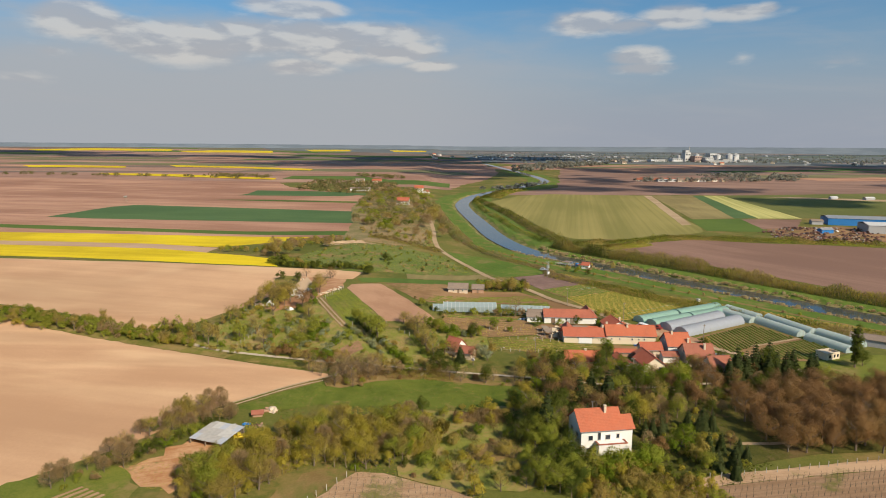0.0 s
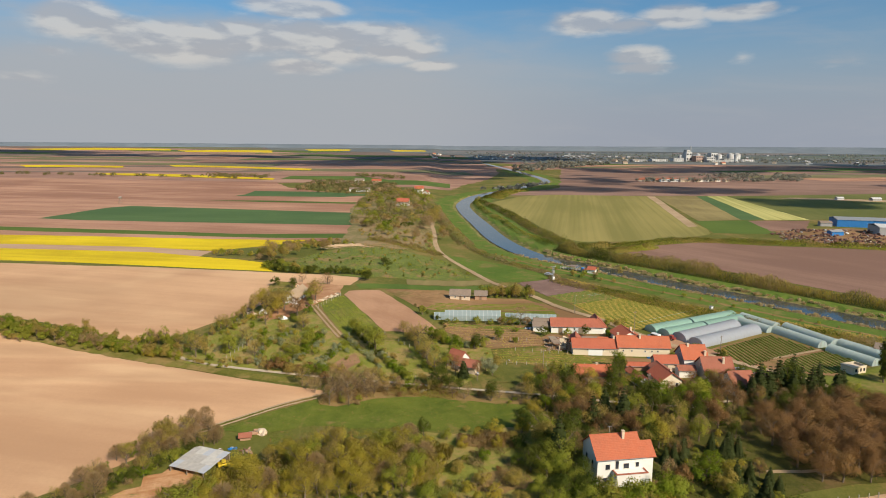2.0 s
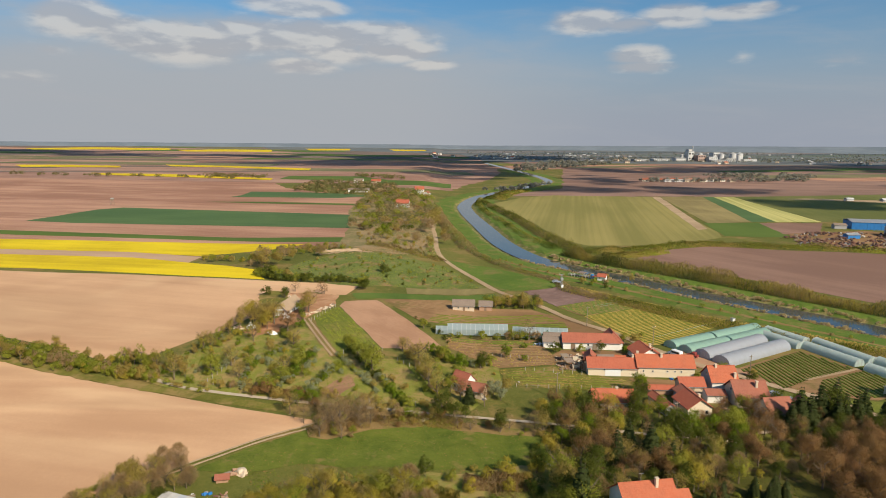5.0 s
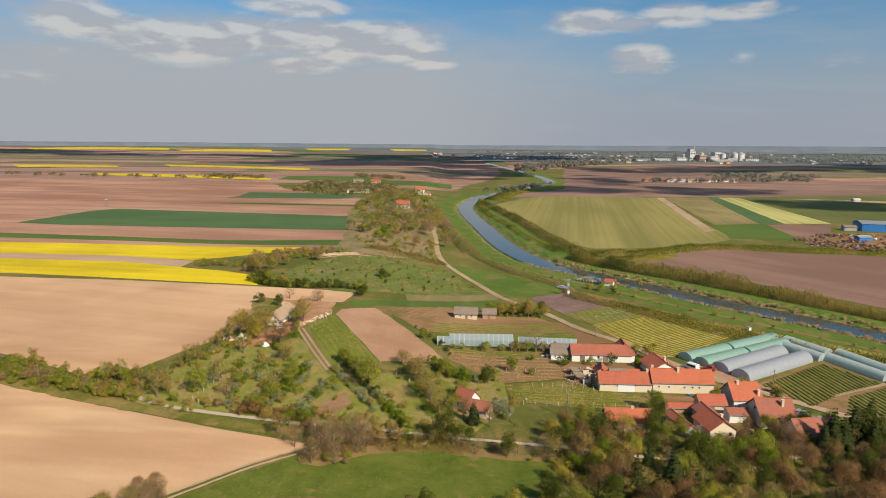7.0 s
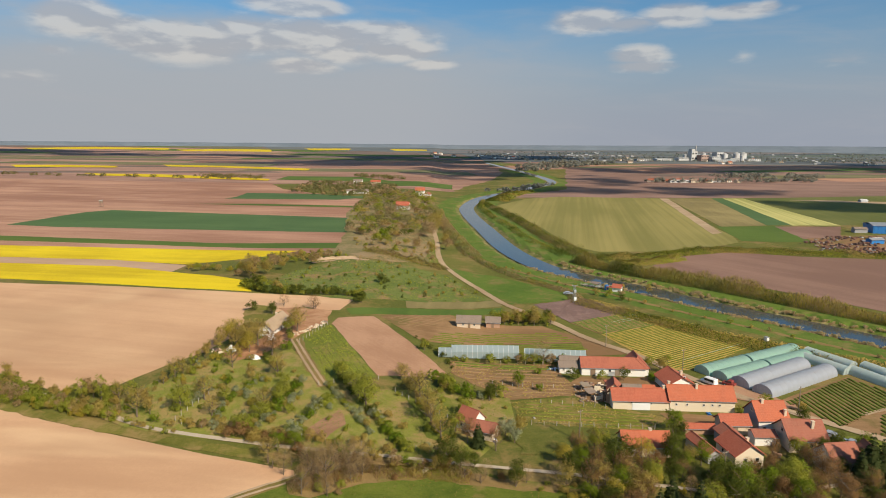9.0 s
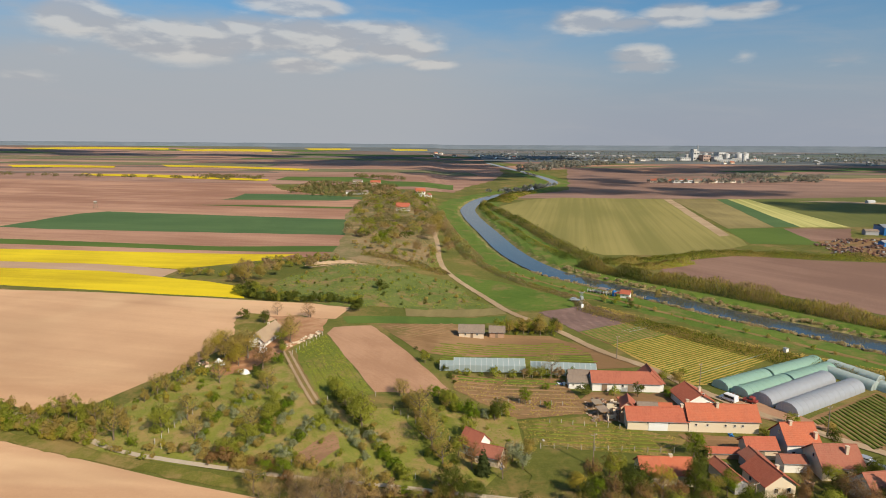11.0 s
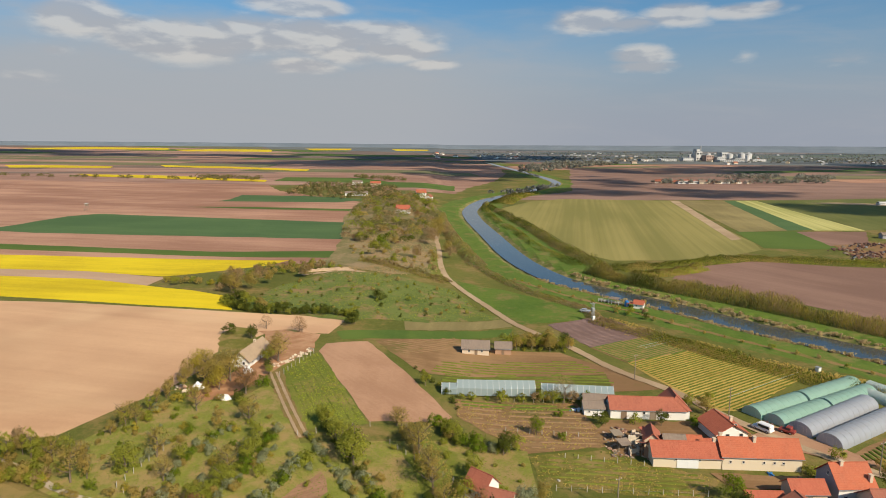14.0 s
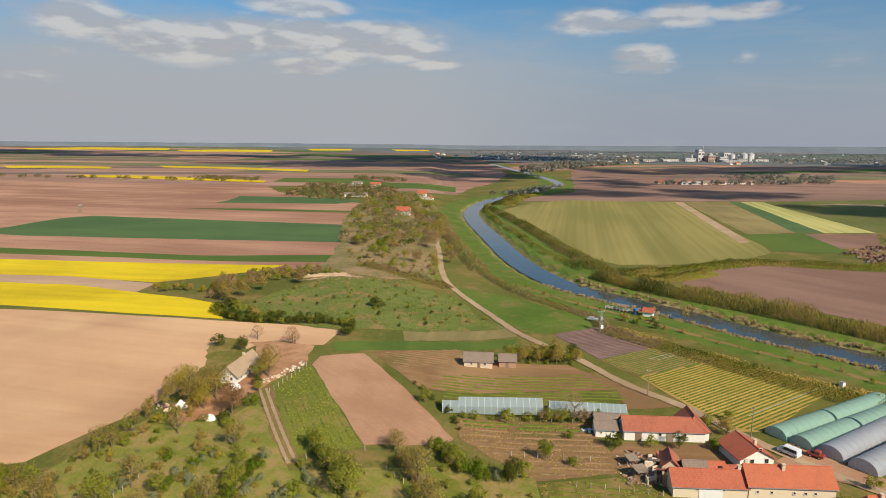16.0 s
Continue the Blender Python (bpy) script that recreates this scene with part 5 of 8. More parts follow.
for k in range(8):
    part("rail_post", boxes(((-6 + k * 1.5 - 0.06, -1.4, -0.6), (-6 + k * 1.5 + 0.06, -1.28, 1.6))), M["whitepaint"], jetty)
part("rail", boxes(((-6, -1.38, 1.5), (4.5, -1.3, 1.6)), ((-6, -1.38, 1.0), (4.5, -1.3, 1.08))), M["whitepaint"], jetty)
part("awning", slab([[(-1.5, -1.6, 2.2), (2.5, -1.6, 2.2), (2.5, 1.6, 2.5), (-1.5, 1.6, 2.5)]], 0.08), M["roof_grey"], jetty, "dark grey awning")
for p in ((-1.4, -1.5), (2.4, -1.5), (-1.4, 1.5), (2.4, 1.5)):
    part("awning_post", boxes(((p[0] - 0.05, p[1] - 0.05, 0.6), (p[0] + 0.05, p[1] + 0.05, 2.5))), M["pipe"], jetty)
tank = thing("water_tank", pose(75.4, 333.2, height(75.4, 333.2)), "blue plastic water tank on the bank", "tank")
bm = bmesh.new()
tube(bm, (0, 0, 0), (0, 0, 2.2), 0.95, 0.95, 14)
tube(bm, (0, 0, 2.2), (0, 0, 2.5), 0.9, 0.35, 14)
part("barrel", bm, M["blue"], tank)

tower = thing("transformer_tower", pose(55.8, 309.6, height(55.8, 309.6), 0, 0, 20), "grey lattice transformer pole with a white box", "power pole")
bm = bmesh.new()
for sx in (-0.5, 0.5):
    for sy in (-0.4, 0.4):
        tube(bm, (sx, sy, 0), (sx * 0.7, sy * 0.7, 7.2), 0.08, 0.06, 5)
for k in range(6):
    z0, z1 = k * 1.2, k * 1.2 + 1.2
    tube(bm, (-0.48, -0.4, z0), (0.48, -0.4, z1), 0.035, 0.035, 4)
    tube(bm, (0.48, 0.4, z0), (-0.48, 0.4, z1), 0.035, 0.035, 4)
part("lattice", bm, M["metal"], tower)
part("switch_box", boxes(((-0.55, -0.9, 0.9), (0.55, -0.42, 2.4)), bevel=0.04), M["whitepaint"], tower, "white switch box")
part("transformer", boxes(((-0.6, -0.5, 4.2), (0.6, 0.5, 5.4)), bevel=0.08), M["metal"], tower)
part("cross_arm", boxes(((-1.3, -0.07, 7.1), (1.3, 0.07, 7.25))), M["metal"], tower)
for u in (-1.2, 0.0, 1.2):
    bm = bmesh.new()
    tube(bm, (u, 0, 7.25), (u, 0, 7.6), 0.07, 0.05, 6)
    part("insulator", bm, M["whitepaint"], tower)


def vehicle(x, y, turn, body, label, category, L=4.6, W=1.9, H=1.95, van=True):
    top = thing(category, pose(x, y, height(x, y) + 0.15, 0, 0, turn), label, category)
    bm = boxes(((-L / 2, -W / 2, 0.35), (L / 2, W / 2, 0.95)), bevel=0.12)
    roof0, roof1 = (-L / 2 + 0.1, L / 2 - 1.2) if van else (-L / 2 + 0.7, L / 2 - 1.4)
    box(bm, (roof0, -W / 2 + 0.08, 0.9), (roof1, W / 2 - 0.08, H), 0.16)
    part("body", bm, M[body], top)
    part("windscreen", boxes(((roof1 - 0.06, -W / 2 + 0.2, 1.05), (roof1 + 0.03, W / 2 - 0.2, H - 0.15))), M["glass"], top)
    for s in (-1, 1):
        part("side_window", boxes(((roof0 + 0.3, s * (W / 2 - 0.09), 1.1), (roof1 - 0.25, s * (W / 2 - 0.06), H - 0.22))), M["glass"], top)
    for u in (-L / 2 + 0.85, L / 2 - 0.85):
        for s in (-1, 1):
            bm = bmesh.new()
            tube(bm, (u, s * (W / 2 - 0.2), 0.32), (u, s * (W / 2 + 0.02), 0.32), 0.32, 0.32, 12)
            wheel = part("wheel", bm, M["rubber"], top)
            bm = bmesh.new()
            tube(bm, (u, s * (W / 2 + 0.02), 0.32), (u, s * (W / 2 + 0.04), 0.32), 0.18, 0.18, 10)
            part("rim", bm, M["metal"], wheel)
    return top


vehicle(74.4, 219.0, 122, "whitepaint", "white van parked on the dusty yard lane", "van")
vehicle(88.5, 187.2, 130, "carpaint", "silver car parked beside the street", "car", 4.2, 1.75, 1.45, False)
vehicle(91.0, 183.0, 130, "carpaint", "silver-blue car parked beside the street", "car", 4.2, 1.75, 1.45, False)
vehicle(56.0, 323.0, -20, "carpaint", "grey car parked on the river meadow", "car", 4.2, 1.75, 1.45, False)
vehicle(79.5, 217.9, 135, "darkred", "dark red farm tractor beside the tunnels", "tractor", 3.4, 1.7, 1.7, False)
vehicle(-41.6, 131.2, 25, "yellowpaint", "yellow farm machine beside the shed", "machine", 3.0, 1.6, 1.5, False)

# collapsed outbuilding: heaps of rubble and standing wall stubs
rng = random.Random(11)
ruin = thing("ruined_shed", pose(41.8, 211.5, height(41.8, 211.5), 0, 0, -6), "collapsed brick outbuilding with rubble heaps", "ruin")
for k in range(9):
    w, d, hh = rng.uniform(0.9, 2.6), rng.uniform(0.25, 0.4), rng.uniform(0.8, 2.4)
    part("wall_stub", boxes(((-w / 2, -d / 2, -0.3), (w / 2, d / 2, hh)), bevel=0.06), M[rng.choice(["buff", "brick", "cream"])], ruin).matrix_basis = \
        pose(rng.uniform(-3.6, 3.6), rng.uniform(-5.5, 5.5), 0, rng.uniform(-6, 6), 0, rng.choice([0, 90, 20]))
for k in range(150):
    s = rng.uniform(0.12, 0.5)
    part("rubble", boxes(((-s, -s * 0.6, -s * 0.2), (s, s * 0.6, s * 0.45)), bevel=0.04), M[rng.choice(["buff", "brick", "wood", "brick", "rust", "wood"])], ruin).matrix_basis = \
        pose(rng.uniform(-6.0, 5.0), rng.uniform(-6.5, 6.5), 0.1, rng.uniform(-25, 25), rng.uniform(-25, 25), rng.uniform(0, 180))
for u, v, w, d, up, lean, mt in ((-2.4, -2.6, 3.2, 2.4, 1.9, 16, "roof_grey"), (2.0, -3.6, 2.8, 3.4, 2.3, -20, "roof_brown"), (-3.2, 2.2, 2.6, 2.2, 1.7, 12, "wood"), (1.2, 1.4, 2.4, 3.0, 2.0, -14, "roof_grey"), (3.4, 4.0, 2.6, 2.2, 1.9, 18, "roof_red")):
    part("sagging_roof", boxes(((-w / 2, -d / 2, 0), (w / 2, d / 2, 0.14)), bevel=0.03), M[mt], ruin).matrix_basis = pose(u, v, up, lean, lean * 0.4, lean * 2)
    for a, b in ((-1, -1), (1, -1), (1, 1), (-1, 1)):
        part("prop", boxes(((-0.09, -0.09, -0.2), (0.09, 0.09, up - 0.15))), M["wood"], ruin).matrix_basis = pose(u + a * w * 0.36, v + b * d * 0.36, 0)
for k in range(7):
    part("beam", boxes(((-1.6, -0.08, 0), (1.6, 0.08, 0.16))), M["wood"], ruin).matrix_basis = pose(rng.uniform(-3, 3), rng.uniform(-5, 5), rng.uniform(0.4, 1.4), rng.uniform(-20, 20), rng.uniform(-30, 30), rng.uniform(0, 180))


def junk(x, y, seed, label, n=7, spread=1.6, mats=("whitepaint", "metal", "wood", "film_grey")):
    """A heap of farmyard odds and ends: boards, blocks and drums thrown together."""
    r = random.Random(seed)
    top = thing("junk_heap", pose(x, y, height(x, y)), label, "heap")
    for k in range(2 * n):
        s = r.uniform(0.16, 0.5)
        long = r.uniform(0.6, 1.8)
        part("piece", boxes(((-s * long, -s * 0.6, -0.08), (s * long, s * 0.6, s * r.uniform(0.4, 0.9))), bevel=0.05), M[r.choice(mats)], top).matrix_basis = \
            pose(r.gauss(0, spread * 0.5), r.gauss(0, spread * 0.5), r.uniform(0, 0.25), r.uniform(-22, 22), r.uniform(-22, 22), r.uniform(0, 180))


def sheeting(x, y, seed, wide, tall, label, mat="whitepaint"):
    """A creased sheet drawn over a heap, weighted along its edge."""
    top = thing("covered_heap", pose(x, y, height(x, y), 0, 0, seed * 37), label, "heap")
    bm = bmesh.new()
    for v in bmesh.ops.create_icosphere(bm, subdivisions=3, radius=1.0)["verts"]:
        k = 1 + 0.45 * noise.noise(v.co * 1.6 + Vector((seed, 0, 0))) + 0.16 * noise.noise(v.co * 5 + Vector((seed, 3, 0)))
        v.co = Vector((v.co.x * wide * k, v.co.y * wide * 0.7 * k, max(v.co.z, -0.05) * tall * k))
    part("sheet", bm, M[mat], top)
    for k in range(7):
        a = k * 0.9
        part("weight", boxes(((-0.14, -0.1, -0.05), (0.14, 0.1, 0.14)), bevel=0.03), M["brick"], top).matrix_basis = pose(math.cos(a) * wide * 1.05, math.sin(a) * wide * 0.75, 0, 0, 0, a * 57)


sheeting(-61.2, 230.0, 1, 1.5, 1.7, "white plastic sheeting over a farmyard heap")
junk(-63.8, 228.6, 2, "white farmyard junk heap", 4, 0.8, ("whitepaint", "wood", "buff"))
junk(-66.0, 231.0, 3, "pile of orange rubble", 6, 1.2, ("brick", "buff"))
sheeting(-52.4, 241.6, 6, 1.4, 1.6, "white sheeting heaped before the farmhouse")
sheeting(-52.6, 224.4, 4, 1.7, 1.0, "white sheeting over a low cart in the farmyard")
for k, (px, py) in enumerate(((-46.6, 246.8), (-44.8, 249.6), (-43.2, 251.9), (-42.2, 254.6), (-41.0, 257.0), (-40.0, 260.4))):
    junk(px, py, 40 + k, "pile of bricks and boards by the farm track", 9, 1.2, ("brick", "buff", "wood", "brick", "cream"))
junk(33.0, 229.5, 7, "garden lumber heap beside a shed", 8, 1.6, ("wood", "metal", "whitepaint", "blue"))
junk(77.0, 222.6, 8, "crates and farm tools beside the tunnels", 8, 1.8, ("darkred", "wood", "rust", "metal"))
junk(82.0, 219.6, 9, "white drums at a tunnel's entrance", 4, 0.8, ("whitepaint",))
junk(24.0, 150.5, 10, "heap of pale boards and stones", 7, 1.5, ("wood", "cream", "buff"))
junk(-3.0, 170.5, 12, "heap of pale stones by the road", 5, 0.9, ("cream", "buff"))
sheeting(-38.6, 146.6, 13, 1.6, 0.9, "low heap of pale building sand", "buff")
junk(-40.4, 146.6, 13, "heap of bricks and boards", 6, 1.2, ("buff", "brick", "wood"))
junk(66.0, 199.0, 14, "blue tarpaulin heap behind the barn", 2, 0.5, ("blue",))



def utility_pole(x, y, tall, turn):
    top = thing("utility_pole", pose(x, y, height(x, y), 0, 0, turn), "weathered wooden utility pole with a short crossarm", "pole", "utility poles")
    bm = bmesh.new()
    tube(bm, (0, 0, -0.4), (0, 0, tall), 0.13, 0.09, 8)
    part("pole", bm, M["wood"], top)
    part("crossarm", boxes(((-0.7, -0.05, tall - 0.5), (0.7, 0.05, tall - 0.38)), bevel=0.01), M["wood"], top)
    for u in (-0.6, 0.0, 0.6):
        bm = bmesh.new()
        tube(bm, (u, 0, tall - 0.38), (u, 0, tall - 0.2), 0.05, 0.035, 6)
        part("insulator", bm, M["whitepaint"], top)


for px, py in ((70.0, 227.0), (54.0, 251.0), (88.0, 199.0), (31.0, 184.5), (55.0, 166.0)):
    utility_pole(px, py, 7.5, 25)
post_hut = thing("pump_hut", pose(110.6, 258.8, height(110.6, 258.8), 0, 0, 25), "tiny white pump hut at the edge of crop rows", "hut")
part("body", boxes(((-0.6, -0.6, -0.3), (0.6, 0.6, 1.3)), bevel=0.04), M["white"], post_hut)
part("roof", boxes(((-0.7, -0.7, 1.3), (0.7, 0.7, 1.4)), bevel=0.02), M["metal"], post_hut)

stand = thing("hunting_stand", pose(-310.5, 630, height(-310.5, 630)), "wooden raised hunting stand in the ploughed field", "stand")
for a, b in ((-1, -1), (1, -1), (1, 1), (-1, 1)):
    bm = bmesh.new()
    tube(bm, (a * 1.4, b * 1.4, -0.2), (a * 0.9, b * 0.9, 4.2), 0.14, 0.12, 5)
    part("leg", bm, M["wood"], stand)
part("cabin", boxes(((-1.1, -1.1, 4.2), (1.1, 1.1, 6.0)), bevel=0.04), M["wood"], stand)
part("roof", slab([[(-1.4, -1.4, 6.0), (1.4, -1.4, 6.0), (1.4, 1.4, 6.5), (-1.4, 1.4, 6.5)]], 0.12), M["sheet"], stand, "pale sheet roof")

house(146.0, 202.0, -35, 13.0, 6.0, 2.4, 1.0, "roof_grey", "grey", "low grey-roofed shed beside the poplar", "shed", "shed", gutter=False)

# odds and ends round the sheds and yards
junk(-39.5, 137.5, 21, "sagging board heap beside the sheet-roof shed", 7, 1.1, ("wood", "brick", "rust"))
junk(-43.2, 138.6, 22, "blue plastic drums beside the shed", 3, 0.6, ("blue", "metal"))
junk(-45.5, 138.0, 23, "white tank and boards behind the shed", 3, 0.7, ("whitepaint", "wood"))
junk(70.5, 195.5, 24, "timber and scrap heap in the yard", 8, 1.4, ("wood", "rust", "brick"))
junk(58.5, 186.0, 25, "stacked boards beside the pens", 7, 1.2, ("wood", "buff", "metal"))
junk(72.0, 178.5, 26, "garden lumber behind the houses", 6, 1.2, ("wood", "metal", "brick"))
junk(66.0, 161.5, 27, "pale rubble beside the hamlet street", 8, 1.6, ("cream", "buff", "brick"))
junk(12.0, 184.0, 28, "white buckets and crates by the cottage", 5, 0.8, ("whitepaint", "blue", "wood"))
junk(40.5, 218.0, 29, "broken bricks and beams by the ruin", 12, 2.2, ("brick", "wood", "buff", "rust"))
junk(22.5, 196.0, 30, "grey water tank in the vine garden", 1, 0.2, ("concrete_post",))
# ---- trees and bushes ----
def leaf_quads(rng, centres, outward, sizes, flat=0.5, soft=0.75):
    """Small bent leaf clumps at the centres, facing roughly outward: corners, faces, and normals that follow the crown's rounding."""
    n = len(centres)
    outward = outward / (np.linalg.norm(outward, axis=1)[:, None] + 1e-9)
    d = outward * flat + rng.normal(size=(n, 3)) * (1 - flat) * 0.9
    d /= np.linalg.norm(d, axis=1)[:, None] + 1e-9
    side = np.cross(d, rng.normal(size=(n, 3)))
    side /= np.linalg.norm(side, axis=1)[:, None] + 1e-9
    up = np.cross(d, side)
    s = sizes[:, None]
    bend = d * s * 0.35
    a, b = centres - side * s - bend, centres + up * s * 0.9
    c = centres + side * s - bend
    tri = np.stack([a - up * s * 0.6, c - up * s * 0.4, b + bend], axis=1)
    face = np.cross(tri[:, 1] - tri[:, 0], tri[:, 2] - tri[:, 0])
    turned = (face * outward).sum(axis=1) < 0
    tri[turned] = tri[turned][:, [0, 2, 1]]
    face[turned] *= -1
    face /= np.linalg.norm(face, axis=1)[:, None] + 1e-9
    normal = outward * soft + face * (1 - soft)
    normal /= np.linalg.norm(normal, axis=1)[:, None] + 1e-9
    return tri.reshape(-1, 3), [(q, q + 1, q + 2) for q in range(0, 3 * n, 3)], np.repeat(normal, 3, axis=0)


def crown(seed, rx, rz, z0, lobes, n, size, wide=0.55, low=-0.5, shoots=0.22):
    """An uneven crown: leaf clumps over many overlapping lobes, with gaps between them."""
    rng = np.random.default_rng(seed)
    cs = []
    while len(cs) < lobes:
        p = rng.uniform(-1, 1, 3)
        if 0.25 < np.linalg.norm(p) < 1 and p[2] > low:
            cs.append(p)
    cs = np.array(cs) * (rx * 0.74, rx * 0.74, rz * 0.78) + (0, 0, z0)
    rad = rng.uniform(0.30, wide, lobes) * min(rx, rz)
    weight = rad ** 2
    pick = rng.choice(lobes, n, p=weight / weight.sum())
    d = rng.normal(size=(n, 3))
    d /= np.linalg.norm(d, axis=1)[:, None]
    d[:, 2] = np.where(d[:, 2] < -0.3, -d[:, 2], d[:, 2])
    pts = cs[pick] + d * (rad[pick] * rng.uniform(0.72, 1.1, n))[:, None]
    # young shoots that reach up and out of the lobes
    count = lobes * 4
    sb = cs[rng.integers(0, lobes, count)]
    sd = (sb - (0, 0, z0 - rz)) / np.linalg.norm(sb - (0, 0, z0 - rz), axis=1)[:, None] + rng.normal(size=(count, 3)) * 0.35 + (0, 0, 0.45)
    sd /= np.linalg.norm(sd, axis=1)[:, None]
    sl = rng.uniform(0.5, 1.0, count) * min(rx, rz) * wide * 1.3
    m = int(n * shoots)
    own = rng.integers(0, count, m)
    along = rng.uniform(0.15, 1.0, m)[:, None]
    pts[:m] = sb[own] + sd[own] * sl[own][:, None] * along + rng.normal(size=(m, 3)) * (0.09 * min(rx, rz) * (1.15 - along))
    d[:m] = sd[own] * 0.4 + d[:m] * 0.6
    pts[:, 2] = np.maximum(pts[:, 2], 0.1)
    whole = (pts - (0, 0, z0)) / (rx, rx, rz)
    return leaf_quads(rng, pts, d * 0.7 + whole * 0.5 + np.array([0.0, 0.0, 0.15]), size * rng.uniform(0.6, 1.35, n), 0.68)


def limbs(seed, h, r, reach, count, first=0.3, n=6):
    """A tapered trunk that forks into limbs."""
    rng = random.Random(seed)
    bm = bmesh.new()
    lean = Vector((rng.uniform(-0.05, 0.05) * h, rng.uniform(-0.05, 0.05) * h, h * 0.62))
    tube(bm, (0, 0, -0.3), lean * 0.5, r, r * 0.75, n)
    tube(bm, lean * 0.5, lean, r * 0.75, r * 0.45, n)
    for k in range(count):
        t = rng.uniform(first, 1.0)
        a = lean * t
        ang = k * 2.4 + rng.uniform(-0.4, 0.4)
        up = rng.uniform(0.5, 1.0)
        b = a + Vector((math.cos(ang) * reach * 0.55, math.sin(ang) * reach * 0.55, h * 0.2 * up))
        c = b + Vector((math.cos(ang + 0.3) * reach * 0.4, math.sin(ang + 0.3) * reach * 0.4, h * 0.16))
        tube(bm, a, b, r * 0.4, r * 0.24, 5)
        tube(bm, b, c, r * 0.24, r * 0.08, 4)
        e = b + Vector((math.cos(ang - 0.8) * reach * 0.35, math.sin(ang - 0.8) * reach * 0.35, h * 0.12))
        tube(bm, b, e, r * 0.2, r * 0.06, 4)
    return bm


def twigs(seed, h, reach, n):
    """Fine bare twigs spreading into a loose crown."""
    rng = np.random.default_rng(seed)
    ang, up = rng.uniform(0, math.tau, n), rng.uniform(0.3, 1.0, n)
    rad = reach * np.sqrt(rng.uniform(0, 1, n)) * np.sin(np.clip(up, 0, 1) * math.pi * 0.85 + 0.25)
    p = np.stack([np.cos(ang) * rad, np.sin(ang) * rad, up * h], axis=1)
    d = np.stack([np.cos(ang), np.sin(ang), rng.uniform(0.4, 1.6, n)], axis=1) + rng.normal(size=(n, 3)) * 0.5
    d /= np.linalg.norm(d, axis=1)[:, None]
    side = np.cross(d, rng.normal(size=(n, 3)))
    side /= np.linalg.norm(side, axis=1)[:, None]
    ln = rng.uniform(0.35, 0.9, n)[:, None] * (h / 6)
    w = 0.038
    verts = np.stack([p - side * w, p + d * ln - side * w * 0.3, p + d * ln + side * w * 0.3, p + side * w], axis=1).reshape(-1, 3)
    return verts, [(q, q + 1, q + 2, q + 3) for q in range(0, 4 * n, 4)]


def spruce_needles(seed, h, r):
    """Drooping sprays in tiers that narrow to the tip."""
    rng = np.random.default_rng(seed)
    n = 900
    t = 1 - np.sqrt(rng.uniform(0, 1, n))
    t = np.round(t * 13 + rng.uniform(-0.3, 0.3, n)) / 13
    t = np.clip(t, 0, 0.98)
    ang = rng.uniform(0, math.tau, n)
    rad = r * (1 - t) ** 0.9 * rng.uniform(0.35, 1.05, n) + 0.05
    p = np.stack([np.cos(ang) * rad, np.sin(ang) * rad, 0.6 + t * (h - 0.7) - rad * 0.25], axis=1)
    out = np.stack([np.cos(ang) * 0.5, np.sin(ang) * 0.5, np.full(n, 0.7)], axis=1)
    return leaf_quads(rng, p, out, (0.20 + 0.42 * (1 - t)) * rng.uniform(0.7, 1.2, n), 0.7)


def reed_blades(seed):
    """A stand of upright dry blades."""
    rng = np.random.default_rng(seed)
    n = 240
    p = np.stack([rng.normal(0, 1.1, n), rng.normal(0, 0.6, n), rng.uniform(0.2, 1.5, n)], axis=1)
    out = np.stack([rng.normal(0, 1, n), rng.normal(0, 1, n), np.zeros(n)], axis=1)
    return leaf_quads(rng, p, out / np.linalg.norm(out, axis=1)[:, None], rng.uniform(0.12, 0.3, n), 0.9)


def numpy_mesh(name, vf, mat):
    me = mesh_from(name, vf[0].tolist(), vf[1], mat, len(vf) > 2)
    if len(vf) > 2:
        me.normals_split_custom_set_from_vertices(vf[2].tolist())
    return me


PROTOTYPES = {}


